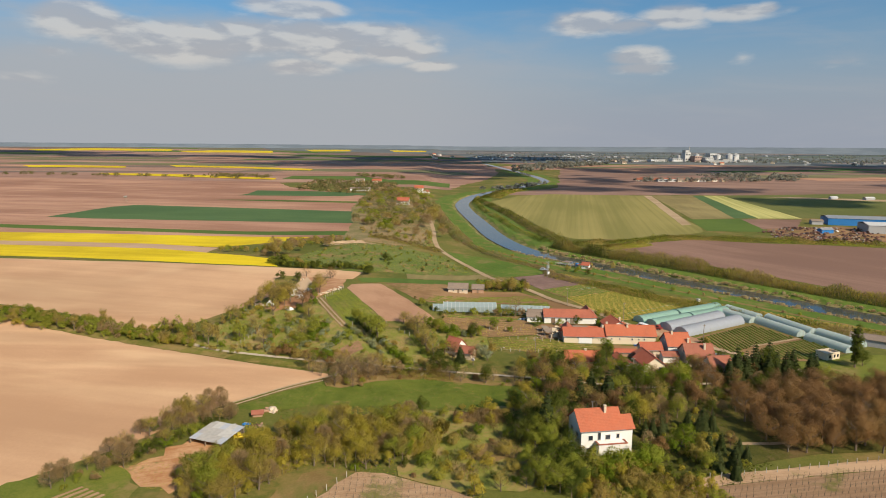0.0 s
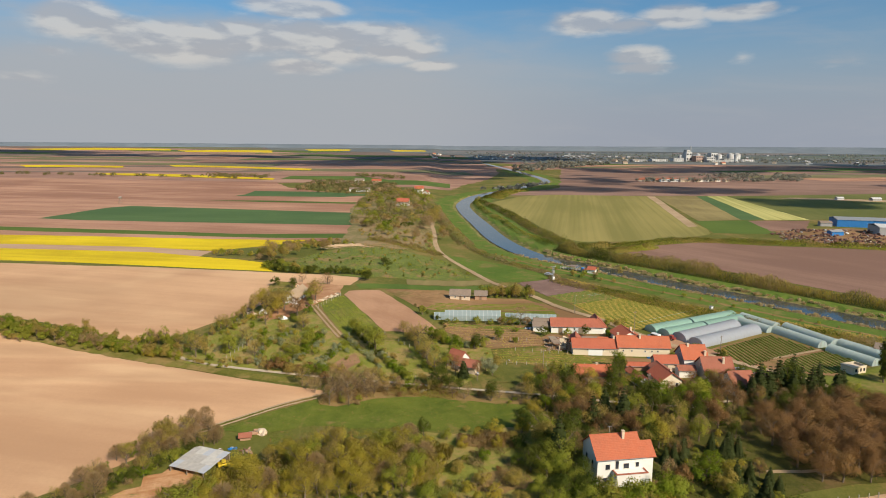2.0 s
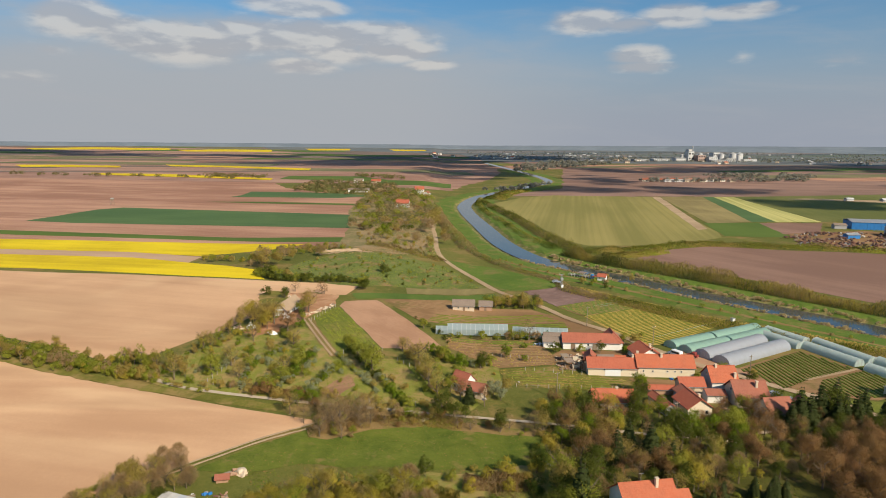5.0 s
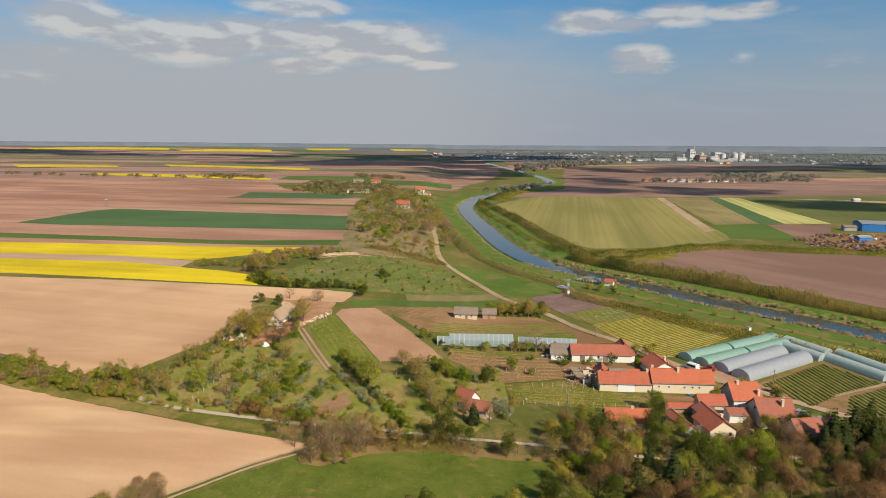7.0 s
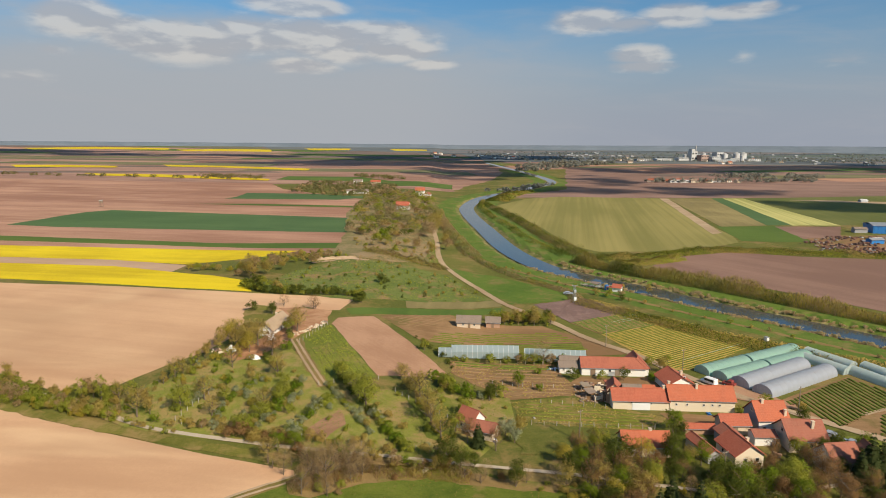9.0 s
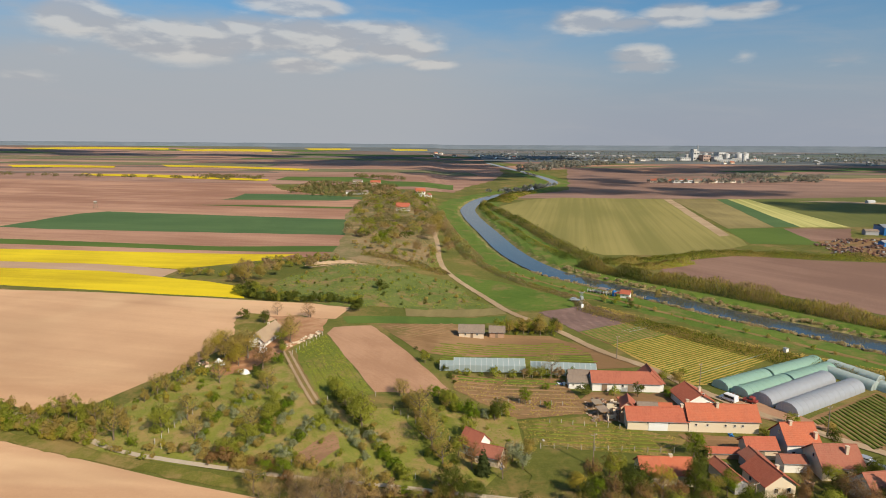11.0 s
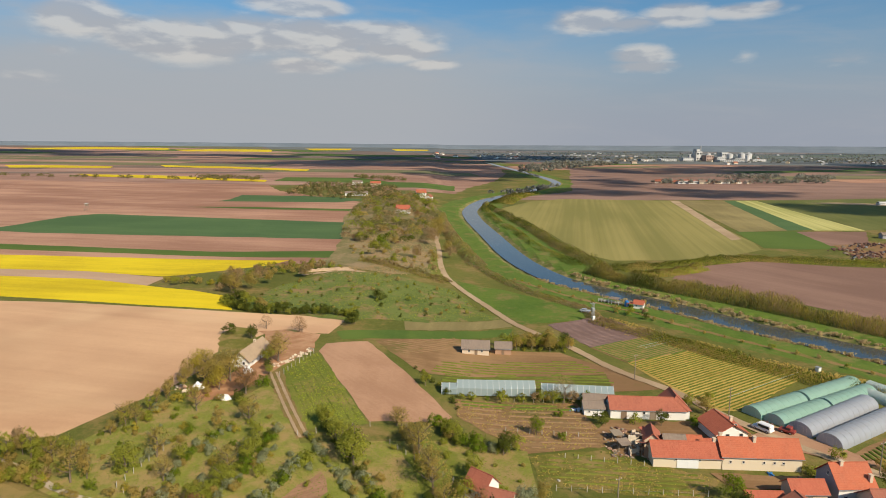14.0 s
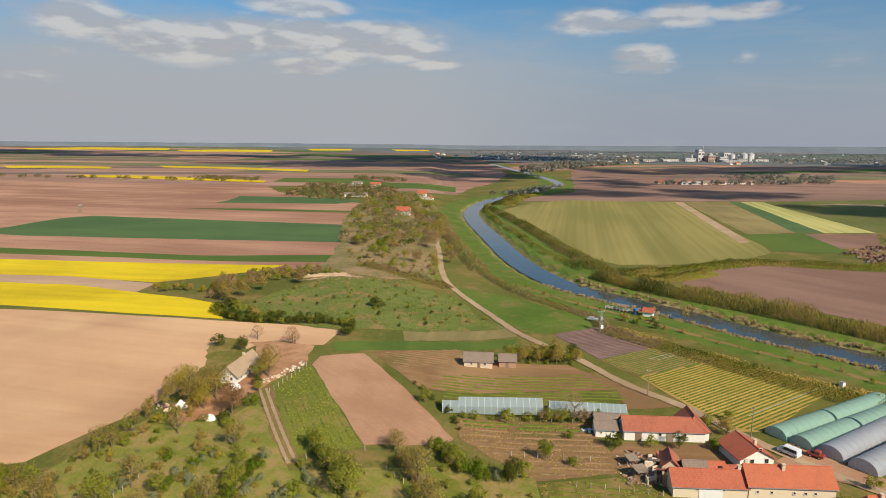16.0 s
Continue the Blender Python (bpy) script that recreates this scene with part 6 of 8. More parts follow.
def build_kind(kind, variant):
    """Meshes of one variant: (trunk, crown), made once."""
    key = (kind, variant)
    if key in PROTOTYPES:
        return PROTOTYPES[key]
    s = variant * 17 + sum(map(ord, kind))
    shape, leaf = kind.split(":")
    mat = M["leaf_" + leaf] if leaf != "needle" else M["needle"]
    if shape == "tree":
        wood, vf = limbs(s, 7.4, 0.22, 2.6, 7, 0.2), crown(s, 3.1, 3.3, 4.1, 26, 3200, 0.115, 0.52, -0.9)
    elif shape == "big":
        wood, vf = limbs(s, 11, 0.34, 4.0, 9), crown(s, 4.6, 4.7, 5.7, 40, 5000, 0.128, 0.5, -0.8)
    elif shape == "sparse":
        wood, vf = limbs(s, 8, 0.2, 2.7, 11), crown(s, 3.0, 3.2, 4.4, 24, 1900, 0.095, 0.55, -0.8, 0.4)
    elif shape == "bush":
        wood, vf = limbs(s, 2.4, 0.07, 1.0, 5, 0.1), crown(s, 1.55, 1.25, 1.2, 13, 1400, 0.077, 0.6, -0.9)
    elif shape == "willow":
        wood, vf = limbs(s, 5.0, 0.1, 0.9, 8, 0.05), crown(s, 1.5, 2.7, 2.7, 14, 1100, 0.105, 0.6, -0.9)
    elif shape == "upright":
        wood, vf = limbs(s, 6.6, 0.13, 1.1, 10, 0.1), crown(s, 1.75, 3.1, 3.5, 20, 1900, 0.1, 0.6, -0.95, 0.35)
    elif shape == "reed":
        wood, vf = limbs(s, 1.0, 0.03, 0.5, 3, 0.1), reed_blades(s)
    elif shape == "poplar":
        wood, vf = limbs(s, 17, 0.35, 1.2, 12, 0.15), crown(s, 1.9, 8.4, 8.3, 70, 5200, 0.2, 0.75, -0.98)
    elif shape == "spruce":
        wood, vf = limbs(s, 10, 0.2, 0.5, 3), spruce_needles(s, 10, 2.6)
    else:
        wood, vf = limbs(s, 6, 0.16, 2.2, 12, 0.15), twigs(s, 6, 2.5, 1500)
    tm = bpy.data.meshes.new("trunk")
    wood.to_mesh(tm)
    wood.free()
    tm.materials.append(M["bark"])
    PROTOTYPES[key] = (tm, numpy_mesh("crown", vf, mat), vf[2] if len(vf) > 2 else None)
    return PROTOTYPES[key]


KIND_WORDS = {
    "green": "fresh spring-green", "bright": "bright green", "yellow": "yellow-green", "olive": "olive-brown budding", "red": "reddish-brown budding", "bare": "bare brown",
    "willow": "yellow-green", "wood": "dull green", "dark": "dark green", "pale": "pale blossoming", "needle": "dark green spruce", "reed": "dry tan",
}
SHAPE_WORDS = {"tree": ("tree", "broadleaved tree in leaf"), "big": ("tree", "large spreading tree"), "sparse": ("tree", "tree in thin young leaf"), "bush": ("bush", "low rounded bush"),
               "reed": ("reed_clump", "clump of upright reeds"), "willow": ("willow_shrub", "upright riverside willow shrub"), "upright": ("tree", "slender upright young tree"), "poplar": ("poplar", "tall columnar poplar"), "spruce": ("spruce", "conifer with drooping tiers"), "bare": ("tree", "leafless tree of fine twigs")}


PLANTS = []


def plant(kind, x, y, size, rng, group="", low=1.0):
    """Note one tree or bush of a kind, to stand on the ground."""
    m = pose(x, y, height(x, y) - 0.05, 0, 0, rng.uniform(0, 360)) @ Matrix.Diagonal((size * rng.uniform(0.88, 1.15), size * rng.uniform(0.88, 1.15), size * low * rng.uniform(0.9, 1.12), 1))
    PLANTS.append((y, kind, rng.randrange(3), m, group))


def mesh_arrays(me):
    v = np.empty(len(me.vertices) * 3)
    me.vertices.foreach_get("co", v)
    return v.reshape(-1, 3)


def grow():
    """The nearest trees and bushes stand singly; the rest of each kind is one mass."""
    seen = {"tree": 0, "bush": 0}
    rest = {}
    for y, kind, variant, m, group in sorted(PLANTS, key=lambda p: p[0]):
        shape, leaf = kind.split(":")
        tm, cm, cn = build_kind(kind, variant)
        name, words = SHAPE_WORDS[shape]
        sort = "bush" if shape in ("bush", "willow", "reed") else "tree"
        seen[sort] += 1
        if seen[sort] <= 300:
            top = thing(name, m, KIND_WORDS[leaf] + " " + words, sort, group)
            for nm, me in (("trunk", tm), ("crown", cm)):
                new(nm, me).parent = top
            continue
        quads = mesh_arrays(cm).reshape(-1, 4 if shape == "bare" else 3, 3)[:, :3]
        thin = (1 if y < 180 else 2 if y < 320 else 4) if sort == "tree" else (1 if y < 165 else 2 if y < 215 else 3 if y < 320 else 6)
        quads = quads[::thin]
        mid = quads.mean(axis=1, keepdims=True)
        quads = mid + (quads - mid) * thin ** 0.5
        t = np.array(m)
        turned = cn.reshape(-1, 3, 3)[::thin].reshape(-1, 3) @ t[:3, :3].T if cn is not None else np.tile(np.array([[0.2, -0.4, 0.8]]), (3 * len(quads), 1))
        rest.setdefault((sort, leaf), []).append(np.hstack([quads.reshape(-1, 3) @ t[:3, :3].T + t[:3, 3], turned]))
        if sort == "tree" and y < 330:
            rest.setdefault("trunks", []).append((tm, t))
    for key, lots in rest.items():
        if key == "trunks":
            verts, faces = [], []
            for tm, t in lots:
                v = mesh_arrays(tm) @ t[:3, :3].T + t[:3, 3]
                faces += [tuple(q + len(verts) for q in p.vertices) for p in tm.polygons]
                verts += v.tolist()
            tagged(new("far_trunks", mesh_from("far_trunks", verts, faces, M["bark"])), "grey-brown trunks of the trees farther off", "trunks", kind="stuff")
            continue
        sort, leaf = key
        v = np.concatenate(lots)
        v, normals = np.ascontiguousarray(v[:, :3]), v[:, 3:]
        n = len(v) // 3
        me = bpy.data.meshes.new("foliage")
        me.vertices.add(len(v))
        me.vertices.foreach_set("co", v.ravel())
        loops = np.arange(3 * n)
        me.loops.add(len(loops))
        me.loops.foreach_set("vertex_index", loops.astype(np.int32))
        me.polygons.add(n)
        me.polygons.foreach_set("loop_start", np.arange(0, 3 * n, 3, dtype=np.int32))
        me.polygons.foreach_set("use_smooth", [True] * n)
        me.update(calc_edges=True)
        me.normals_split_custom_set_from_vertices((normals / (np.linalg.norm(normals, axis=1)[:, None] + 1e-9)).tolist())
        me.materials.append(M["needle"] if leaf == "needle" else M["leaf_" + leaf])
        tagged(new("tree_crowns" if sort == "tree" else "bushes", me), KIND_WORDS[leaf] + (" crowns of trees farther off" if sort == "tree" else " bushes of hedges and banks farther off"), "trees" if sort == "tree" else "bushes", kind="stuff")


def inside(poly, x, y):
    hit = False
    for k in range(len(poly)):
        (ax, ay), (bx, by) = poly[k - 1], poly[k]
        if (ay > y) != (by > y) and x < (bx - ax) * (y - ay) / (by - ay) + ax:
            hit = not hit
    return hit


KEEP_CLEAR = [(-36, 628, 9), (35, 126, 7.5), (50, 204, 8), (65, 203, 9), (50, 227, 9), (64, 217, 5), (76, 191, 5), (79, 183, 5.5), (63, 177, 5), (44, 180, 5), (81, 173, 3.5), (8, 188, 4), (-47, 131.5, 6), (-55, 255, 5), (-56, 246, 5), (10, 272, 5), (19, 273, 4), (122, 188, 5), (56, 309, 2.5), (68, 190, 4)]


def grove(poly, kinds, gap, sizes, seed, group, tries=4000, most=400, low=1.0, open_ground=0.0):
    """Scatter trees over a piece of ground, no two closer than gap."""
    rng = random.Random(seed)
    xs, ys = [p[0] for p in poly], [p[1] for p in poly]
    count = 0
    mine = []
    for _ in range(tries):
        x, y = rng.uniform(min(xs), max(xs)), rng.uniform(min(ys), max(ys))
        if not inside(poly, x, y) or any((x - a) ** 2 + (y - b) ** 2 < c * c for a, b, c in KEEP_CLEAR):
            continue
        if open_ground and noise.noise(Vector((x * 0.03, y * 0.022, seed))) < open_ground - 0.5:
            continue
        g = gap * rng.uniform(0.75, 1.3)
        if any((x - a) ** 2 + (y - b) ** 2 < g * g for a, b in mine):
            continue
        mine.append((x, y))
        plant(rng.choices([k for k, _ in kinds], [w for _, w in kinds])[0], x, y, rng.uniform(*sizes), rng, group, low)
        count += 1
        if count >= most:
            break


def one(kind, x, y, size, group=""):
    plant(kind, x, y, size, random.Random(int(x * 7 + y * 13)), group)


def row(kinds, points, gap, sizes, seed, group, jitter=1.0):
    """Bushes along a line."""
    rng = random.Random(seed)
    for x, y in smooth_line(points, gap):
        plant(rng.choice(kinds), x + rng.uniform(-jitter, jitter), y + rng.uniform(-jitter, jitter), rng.uniform(*sizes), rng, group)


# foreground thicket and field hedge
grove([(-47, 108), (-46, 117), (-40, 126), (-33, 134), (-22, 140), (-8, 143), (-1, 140), (-1, 128), (-8, 118), (-25, 119), (-31, 111), (-38, 104)],
      [("willow:yellow", 3), ("willow:olive", 3), ("tree:yellow", 1.5), ("tree:green", 1), ("sparse:olive", 2.5), ("sparse:yellow", 2), ("bush:bright", 0.8), ("bush:green", 2), ("bare:bare", 0.8)], 2.2, (0.65, 1.0), 21, "thicket below the green slope", low=0.9)
grove([(-72, 108), (-66, 123), (-66, 138), (-59, 145), (-51, 150), (-46, 142), (-52, 136), (-56, 127), (-65, 112)],
      [("bare:bare", 4), ("bush:green", 3), ("sparse:olive", 2), ("bush:bright", 2), ("bush:bare", 2)], 2.7, (0.45, 0.85), 22, "hedge beside the pale field")
grove([(-5, 147), (29, 150), (22, 127), (25, 110), (8, 108), (-6, 116)], [("bush:green", 3), ("bush:olive", 3), ("bush:bare", 1), ("bush:yellow", 2), ("bush:bright", 1.2), ("bush:dark", 1.2), ("bush:red", 0.8), ("sparse:olive", 0.6)], 5.0, (0.45, 1.5), 23,
      "scrub on the grassy slope")
grove([(24, 176), (40, 178), (58, 172), (78, 170), (80, 158), (71, 146), (50, 140), (40, 136), (24, 138), (19, 150)],
      [("tree:green", 1.5), ("sparse:red", 4), ("tree:bright", 1.2), ("tree:yellow", 1.2), ("bush:yellow", 2), ("bush:dark", 2.5), ("tree:dark", 2.5), ("sparse:olive", 2.5), ("tree:red", 2), ("bare:bare", 2)], 4.0, (0.5, 0.85), 24, "trees behind the white house")
grove([(20, 134), (27, 132), (26, 120), (30, 117), (29, 108), (18, 112)], [("tree:dark", 2), ("tree:green", 3), ("bush:dark", 1), ("bush:green", 1)], 3.0, (0.55, 0.9), 25, "trees beside the white house")
grove([(28, 119), (44, 119), (52, 114), (56, 107), (28, 107)], [("bush:green", 3), ("bush:olive", 2), ("bush:bright", 1), ("bush:yellow", 2), ("bush:dark", 1)], 2.1, (0.6, 1.25), 26, "bushes below the white house")
grove([(48, 141), (68, 142), (66, 122), (62, 115), (52, 115), (46, 128)], [("spruce:needle", 1), ("bush:green", 2), ("bush:olive", 2), ("bush:dark", 2), ("bush:yellow", 1), ("sparse:red", 1)], 3.0, (0.4, 0.7), 27, "young spruces beside the white house")
grove([(76, 153), (100, 158), (127, 162), (172, 160), (172, 142), (120, 130), (95, 126.5), (76, 126), (72, 133), (72, 142)], [("big:red", 8), ("sparse:red", 2)], 3.9, (0.55, 0.74), 28, "reddish-brown grove")
grove([(27, 178), (36, 184), (54, 175), (79, 180), (95, 177), (92, 162), (76, 158), (27, 162)], [("tree:green", 0.8), ("tree:bright", 0.8), ("tree:dark", 1.6), ("sparse:red", 3), ("tree:red", 1.5), ("bush:olive", 1), ("bush:bright", 0.6), ("bush:green", 1.5), ("bush:dark", 2.5), ("bare:bare", 2)], 4.4, (0.5, 0.8), 29, "street trees of the hamlet")
row(["bush:green", "bush:olive", "bush:bright", "bush:dark"], [(27, 118.5), (34, 117.5), (41, 118.6), (46, 121)], 1.5, (1.3, 2.1), 30, "bushes below the white house", 0.8)
row(["bush:dark", "bush:green", "bush:dark", "bush:bright"], [(-63.5, 120.5), (-59, 125), (-54.5, 131), (-51, 136.5)], 1.8, (0.8, 1.35), 221, "dark bushes beside the sheet-roof shed", 0.6)
one("tree:olive", -56.4, 138.4, 0.95)
one("bare:bare", -47.0, 141.7, 0.7)
one("tree:dark", 28.8, 124.0, 0.85)
one("tree:green", 27.0, 121.5, 0.75)
one("tree:olive", 31.5, 121.0, 0.5)
one("bush:bright", 53.5, 126.5, 2.0)
one("tree:bright", 54.8, 127.4, 0.75)
for x, y, s in ((58.4, 119.5, 0.55), (62.0, 119.8, 0.58), (50.0, 134.0, 0.5), (52.3, 135.5, 0.5), (59.5, 138.1, 0.5), (61.5, 136.6, 0.46), (63.5, 137.6, 0.52), (37.0, 150.1, 0.95), (44.4, 151.4, 0.9), (48.0, 149.0, 0.7)):
    one("spruce:needle", x, y, s, "young spruces beside the white house")
for x, y, s in ((84.0, 167.0, 1.15), (87.0, 168.0, 1.0), (81.5, 166.0, 0.8), (97.0, 171.0, 0.95), (99.5, 170.2, 0.85), (102.0, 171.5, 0.9)):
    one("spruce:needle", x, y, s, "dark spruces in the street gardens")
for x, y, s in ((90.5, 170.0, 1.1), (93.0, 167.5, 0.95), (95.5, 172.5, 1.05), (105.5, 169.0, 0.9), (108.5, 171.5, 0.8)):
    one("spruce:needle", x, y, s, "dark spruces in the street gardens")
grove([(66, 166), (106, 167), (110, 157), (80, 152), (66, 150)], [("tree:dark", 2.5), ("tree:green", 0.8), ("bare:bare", 2), ("sparse:red", 2.5), ("bush:dark", 2)], 4.6, (0.55, 0.9), 290, "street trees of the hamlet")
one("poplar:dark", 125.5, 180.0, 0.95)
one("tree:dark", 94.0, 171.5, 1.05)
for kind, x, y, s in (("spruce:needle", 25.6, 131.5, 1.2), ("tree:dark", 28.2, 136.0, 1.15), ("tree:dark", 23.0, 134.5, 0.95), ("tree:green", 24.2, 143.5, 1.0), ("spruce:needle", 41.1, 155.6, 0.85), ("sparse:red", 35.5, 152.0, 0.95),
                      ("tree:yellow", 49.1, 140.5, 0.9), ("tree:olive", 52.0, 143.0, 0.8), ("tree:green", 47.5, 145.0, 0.9), ("sparse:olive", 56.8, 150.0, 0.9), ("bush:bare", 46.5, 127.0, 1.6), ("bush:red", 48.5, 125.0, 1.5),
                      ("bush:olive", 55.2, 122.5, 1.8), ("tree:yellow", 58.5, 126.5, 0.65), ("tree:green", 56.0, 119.0, 0.6), ("tree:dark", 23.1, 119.5, 0.8), ("bush:bright", 38.0, 117.5, 1.6), ("sparse:olive", 33.0, 116.5, 0.7),
                      ("spruce:needle", 65.4, 121.9, 0.5), ("spruce:needle", 64.7, 137.0, 0.55), ("spruce:needle", 53.5, 137.5, 0.5), ("sparse:red", 30.0, 150.0, 0.9), ("tree:olive", 37.0, 160.0, 0.9), ("tree:dark", 52.5, 163.0, 0.9)):
    one(kind, x, y, s)
one("tree:dark", 35.1, 170.8, 1.1)
one("tree:bright", 56.3, 160.8, 1.15)
one("tree:green", 66.8, 163.8, 1.0)
one("sparse:red", 74.6, 166.9, 0.95)
one("sparse:olive", 30.0, 163.0, 0.85)
one("tree:yellow", 31.5, 158.0, 0.8)
one("tree:green", 48.6, 157.0, 0.85)
one("tree:dark", 128.5, 181.0, 0.7)
one("big:green", 25.5, 131.0, 0.8)
one("tree:olive", 24.0, 136.5, 1.0)

# field hedge and orchard
grove([(-175, 226), (-115, 211), (-96, 202), (-89, 205), (-78, 200), (-73, 187), (-88, 190), (-102, 194), (-140, 204), (-175, 218)], [("bush:green", 6), ("bush:yellow", 1), ("bush:olive", 3), ("bush:bare", 1.5), ("upright:olive", 0.7)], 2.6, (0.7, 1.35), 31, "hedge between two pale fields")
for x, y, s in ((-86.4, 196.8, 0.95), (-82.0, 197.4, 1.0), (-84.4, 198.6, 0.8), (-73.2, 194.8, 0.95), (-70.8, 196.2, 0.8), (-67.2, 190.6, 0.8), (-112, 209, 0.8), (-98, 200, 0.7)):
    one("upright:olive" if s < 0.9 else "upright:green", x, y, s, "hedge between two pale fields")
grove([(-77, 196), (-71, 212), (-57, 226), (-50, 220), (-44, 222), (-38, 215), (-33, 204), (-34, 186), (-50, 184), (-68, 186)], [("bush:green", 4), ("bush:olive", 3), ("sparse:olive", 1.2), ("bush:pale", 1.4), ("bush:yellow", 2), ("tree:green", 0.6), ("bush:bright", 1.5)], 4.7,
      (0.4, 1.0), 32, "old orchard")
grove([(-33, 204), (-17, 206), (2, 209), (17, 206), (17, 192), (6, 177), (-28, 179), (-34, 186)], [("bush:green", 3), ("bush:pale", 1.6), ("bush:olive", 2), ("bush:bright", 2), ("sparse:olive", 0.7)], 6.5, (0.35, 0.9), 33, "old orchard")
row(["bush:dark", "bush:green", "tree:green", "bush:dark"], [(-27.2, 213.2), (-21.7, 203.0), (-16.3, 193.1)], 1.7, (0.6, 1.25), 341, "hedgerow in the orchard", 0.5)
row(["bush:pale", "bush:green", "bush:pale", "bush:bright"], [(-16.3, 193.1), (-11.7, 185.2), (-7.6, 178.5)], 1.4, (0.7, 1.35), 342, "silvery hedgerow in the orchard", 0.6)
row(["bush:pale", "bush:green", "bush:pale"], [(-29.2, 207.1), (-24.4, 199.2), (-19.1, 190.8), (-15.2, 183.8)], 1.7, (0.4, 0.85), 35, "silvery hedgerow in the orchard", 0.4)
row(["bush:olive", "sparse:olive", "bush:bare", "bush:yellow"], [(-10.7, 214.8), (-6.7, 205.9), (-2.6, 194.7), (1.2, 182.1)], 1.8, (0.6, 1.1), 343, "hedgerow in the orchard", 0.7)
row(["bush:pale", "bush:green", "bush:bright", "bush:green", "bush:olive"], [(-1.2, 218.4), (2.0, 211.6), (6.3, 207.5), (10.7, 207.1), (16.0, 208.6)], 1.5, (0.8, 1.5), 36, "hedgerow beside the garden", 0.9)
one("tree:dark", 12.6, 206.0, 0.6, "hedgerow beside the garden")
one("tree:green", 2.0, 211.5, 0.6, "hedgerow beside the garden")
for k, line in enumerate(([(-52.3, 188.4), (-50.9, 194.8), (-48.6, 201.9), (-46.8, 209.9)], [(-46.1, 185.8), (-43.9, 192.7), (-40.8, 201.2)], [(-40.9, 183.4), (-38.1, 191.3), (-34.9, 200.6)], [(-61.0, 192.4), (-57.9, 198.2), (-55.1, 206.1)])):
    row(["bush:green", "bush:pale", "bush:bright", "bush:olive", "bush:pale"], line, 1.9, (0.4, 1.0), 200 + k, "planted rows of the orchard", 0.7)
grove([(-26.1, 160.5), (-27.2, 170.6), (-18.5, 175), (-15.3, 168.1), (-19, 160.7)], [("bare:bare", 6), ("bush:bare", 1), ("bush:red", 1), ("bush:green", 1)], 2.5, (0.55, 0.9), 344, "leafless thicket by the road")
grove([(-36, 172), (-20, 173), (-8, 172), (14, 169), (27, 165), (24, 162), (0, 168), (-24, 164), (-34, 168)], [("bare:bare", 3), ("bush:olive", 2), ("bush:green", 2), ("sparse:olive", 1.5), ("bush:red", 1)], 3.0, (0.45, 0.85), 38, "roadside trees")
row(["bush:olive", "bush:bare", "bush:green"], [(-60, 186), (-46, 184), (-32, 180), (-14, 178), (6, 175)], 3.2, (0.6, 1.2), 39, "roadside hedge", 0.9)
one("tree:bright", -34.0, 176.0, 0.55)
row(["bush:red", "bush:bare", "bush:red", "bush:olive"], [(-47, 181.5), (-42, 180), (-37, 178.8), (-33, 178)], 1.6, (0.8, 1.5), 391, "reddish bushes by the road", 0.8)
row(["bush:green", "bush:bare", "bush:bright", "bush:olive", "bush:red"], [(-30, 174.6), (-22, 173.6), (-10, 172.6), (2, 171)], 2.1, (0.6, 1.4), 392, "roadside bushes", 0.9)
row(["bush:green", "bush:olive"], [(-76, 189), (-68, 185), (-58, 182.2)], 2.4, (0.4, 0.9), 393, "roadside bushes", 0.8)
one("tree:bright", -30.5, 176.4, 0.62)
one("tree:dark", 1.1, 170.8, 0.95)
one("tree:dark", 4.0, 170.0, 0.8)
one("tree:dark", 14.8, 165.6, 0.8)
one("tree:dark", 6.8, 172.0, 0.5)
one("bare:bare", -22.0, 165.0, 1.2)
one("bare:bare", -25.0, 166.5, 1.0)
one("spruce:needle", 8.2, 181.0, 0.6)
one("sparse:red", 6.0, 182.5, 0.8)
one("tree:pale", 14.8, 186.5, 0.7)
one("tree:pale", 16.5, 183.5, 0.6)
one("sparse:red", 12.0, 179.5, 0.7)
one("tree:olive", 18.0, 187.5, 0.6)
one("tree:green", 3.5, 188.0, 0.7)
one("tree:green", 6.0, 196.0, 0.7)
for kind, x, y, s in (("big:yellow", -63.2, 237.0, 0.82), ("big:olive", -58.3, 233.2, 0.85), ("big:olive", -55.0, 235.6, 0.8), ("tree:olive", -65.8, 234.2, 0.8), ("tree:yellow", -55.8, 229.6, 0.85), ("sparse:olive", -60.2, 231.6, 0.9), ("big:olive", -46.6, 250.4, 0.72), ("tree:green", -48.6, 248.2, 0.7),
                      ("tree:dark", -47.5, 243.4, 0.5), ("big:red", -48.6, 227.4, 0.62), ("tree:dark", -59.9, 270.6, 0.62), ("bush:dark", -68.2, 275.0, 1.5), ("tree:green", -46.2, 240.2, 0.45), ("bush:bright", -45.6, 232.0, 1.2)):
    one(kind, x, y, s, "farmstead trees")
row(["bush:green", "bush:bright", "bush:olive", "bush:dark"], [(-48.5, 222), (-45.5, 217), (-42.5, 212)], 2.6, (0.6, 1.2), 41, "bushes beside the farm track", 0.8)
for x, y, z in ((-58.4, 281.5, 0.75), (-46.9, 278.3, 0.9), (-45.8, 277.6, 0.6)):
    one("bare:red", x, y, z, "farmstead trees")
row(["bush:green", "bush:bright", "bush:dark", "bush:green", "tree:green"], [(-43.6, 182.5), (-41.6, 188.4), (-39.4, 194.0), (-37.8, 200.2), (-36.2, 206.0)], 1.5, (0.6, 1.15), 351, "hedgerow in the orchard", 0.5)
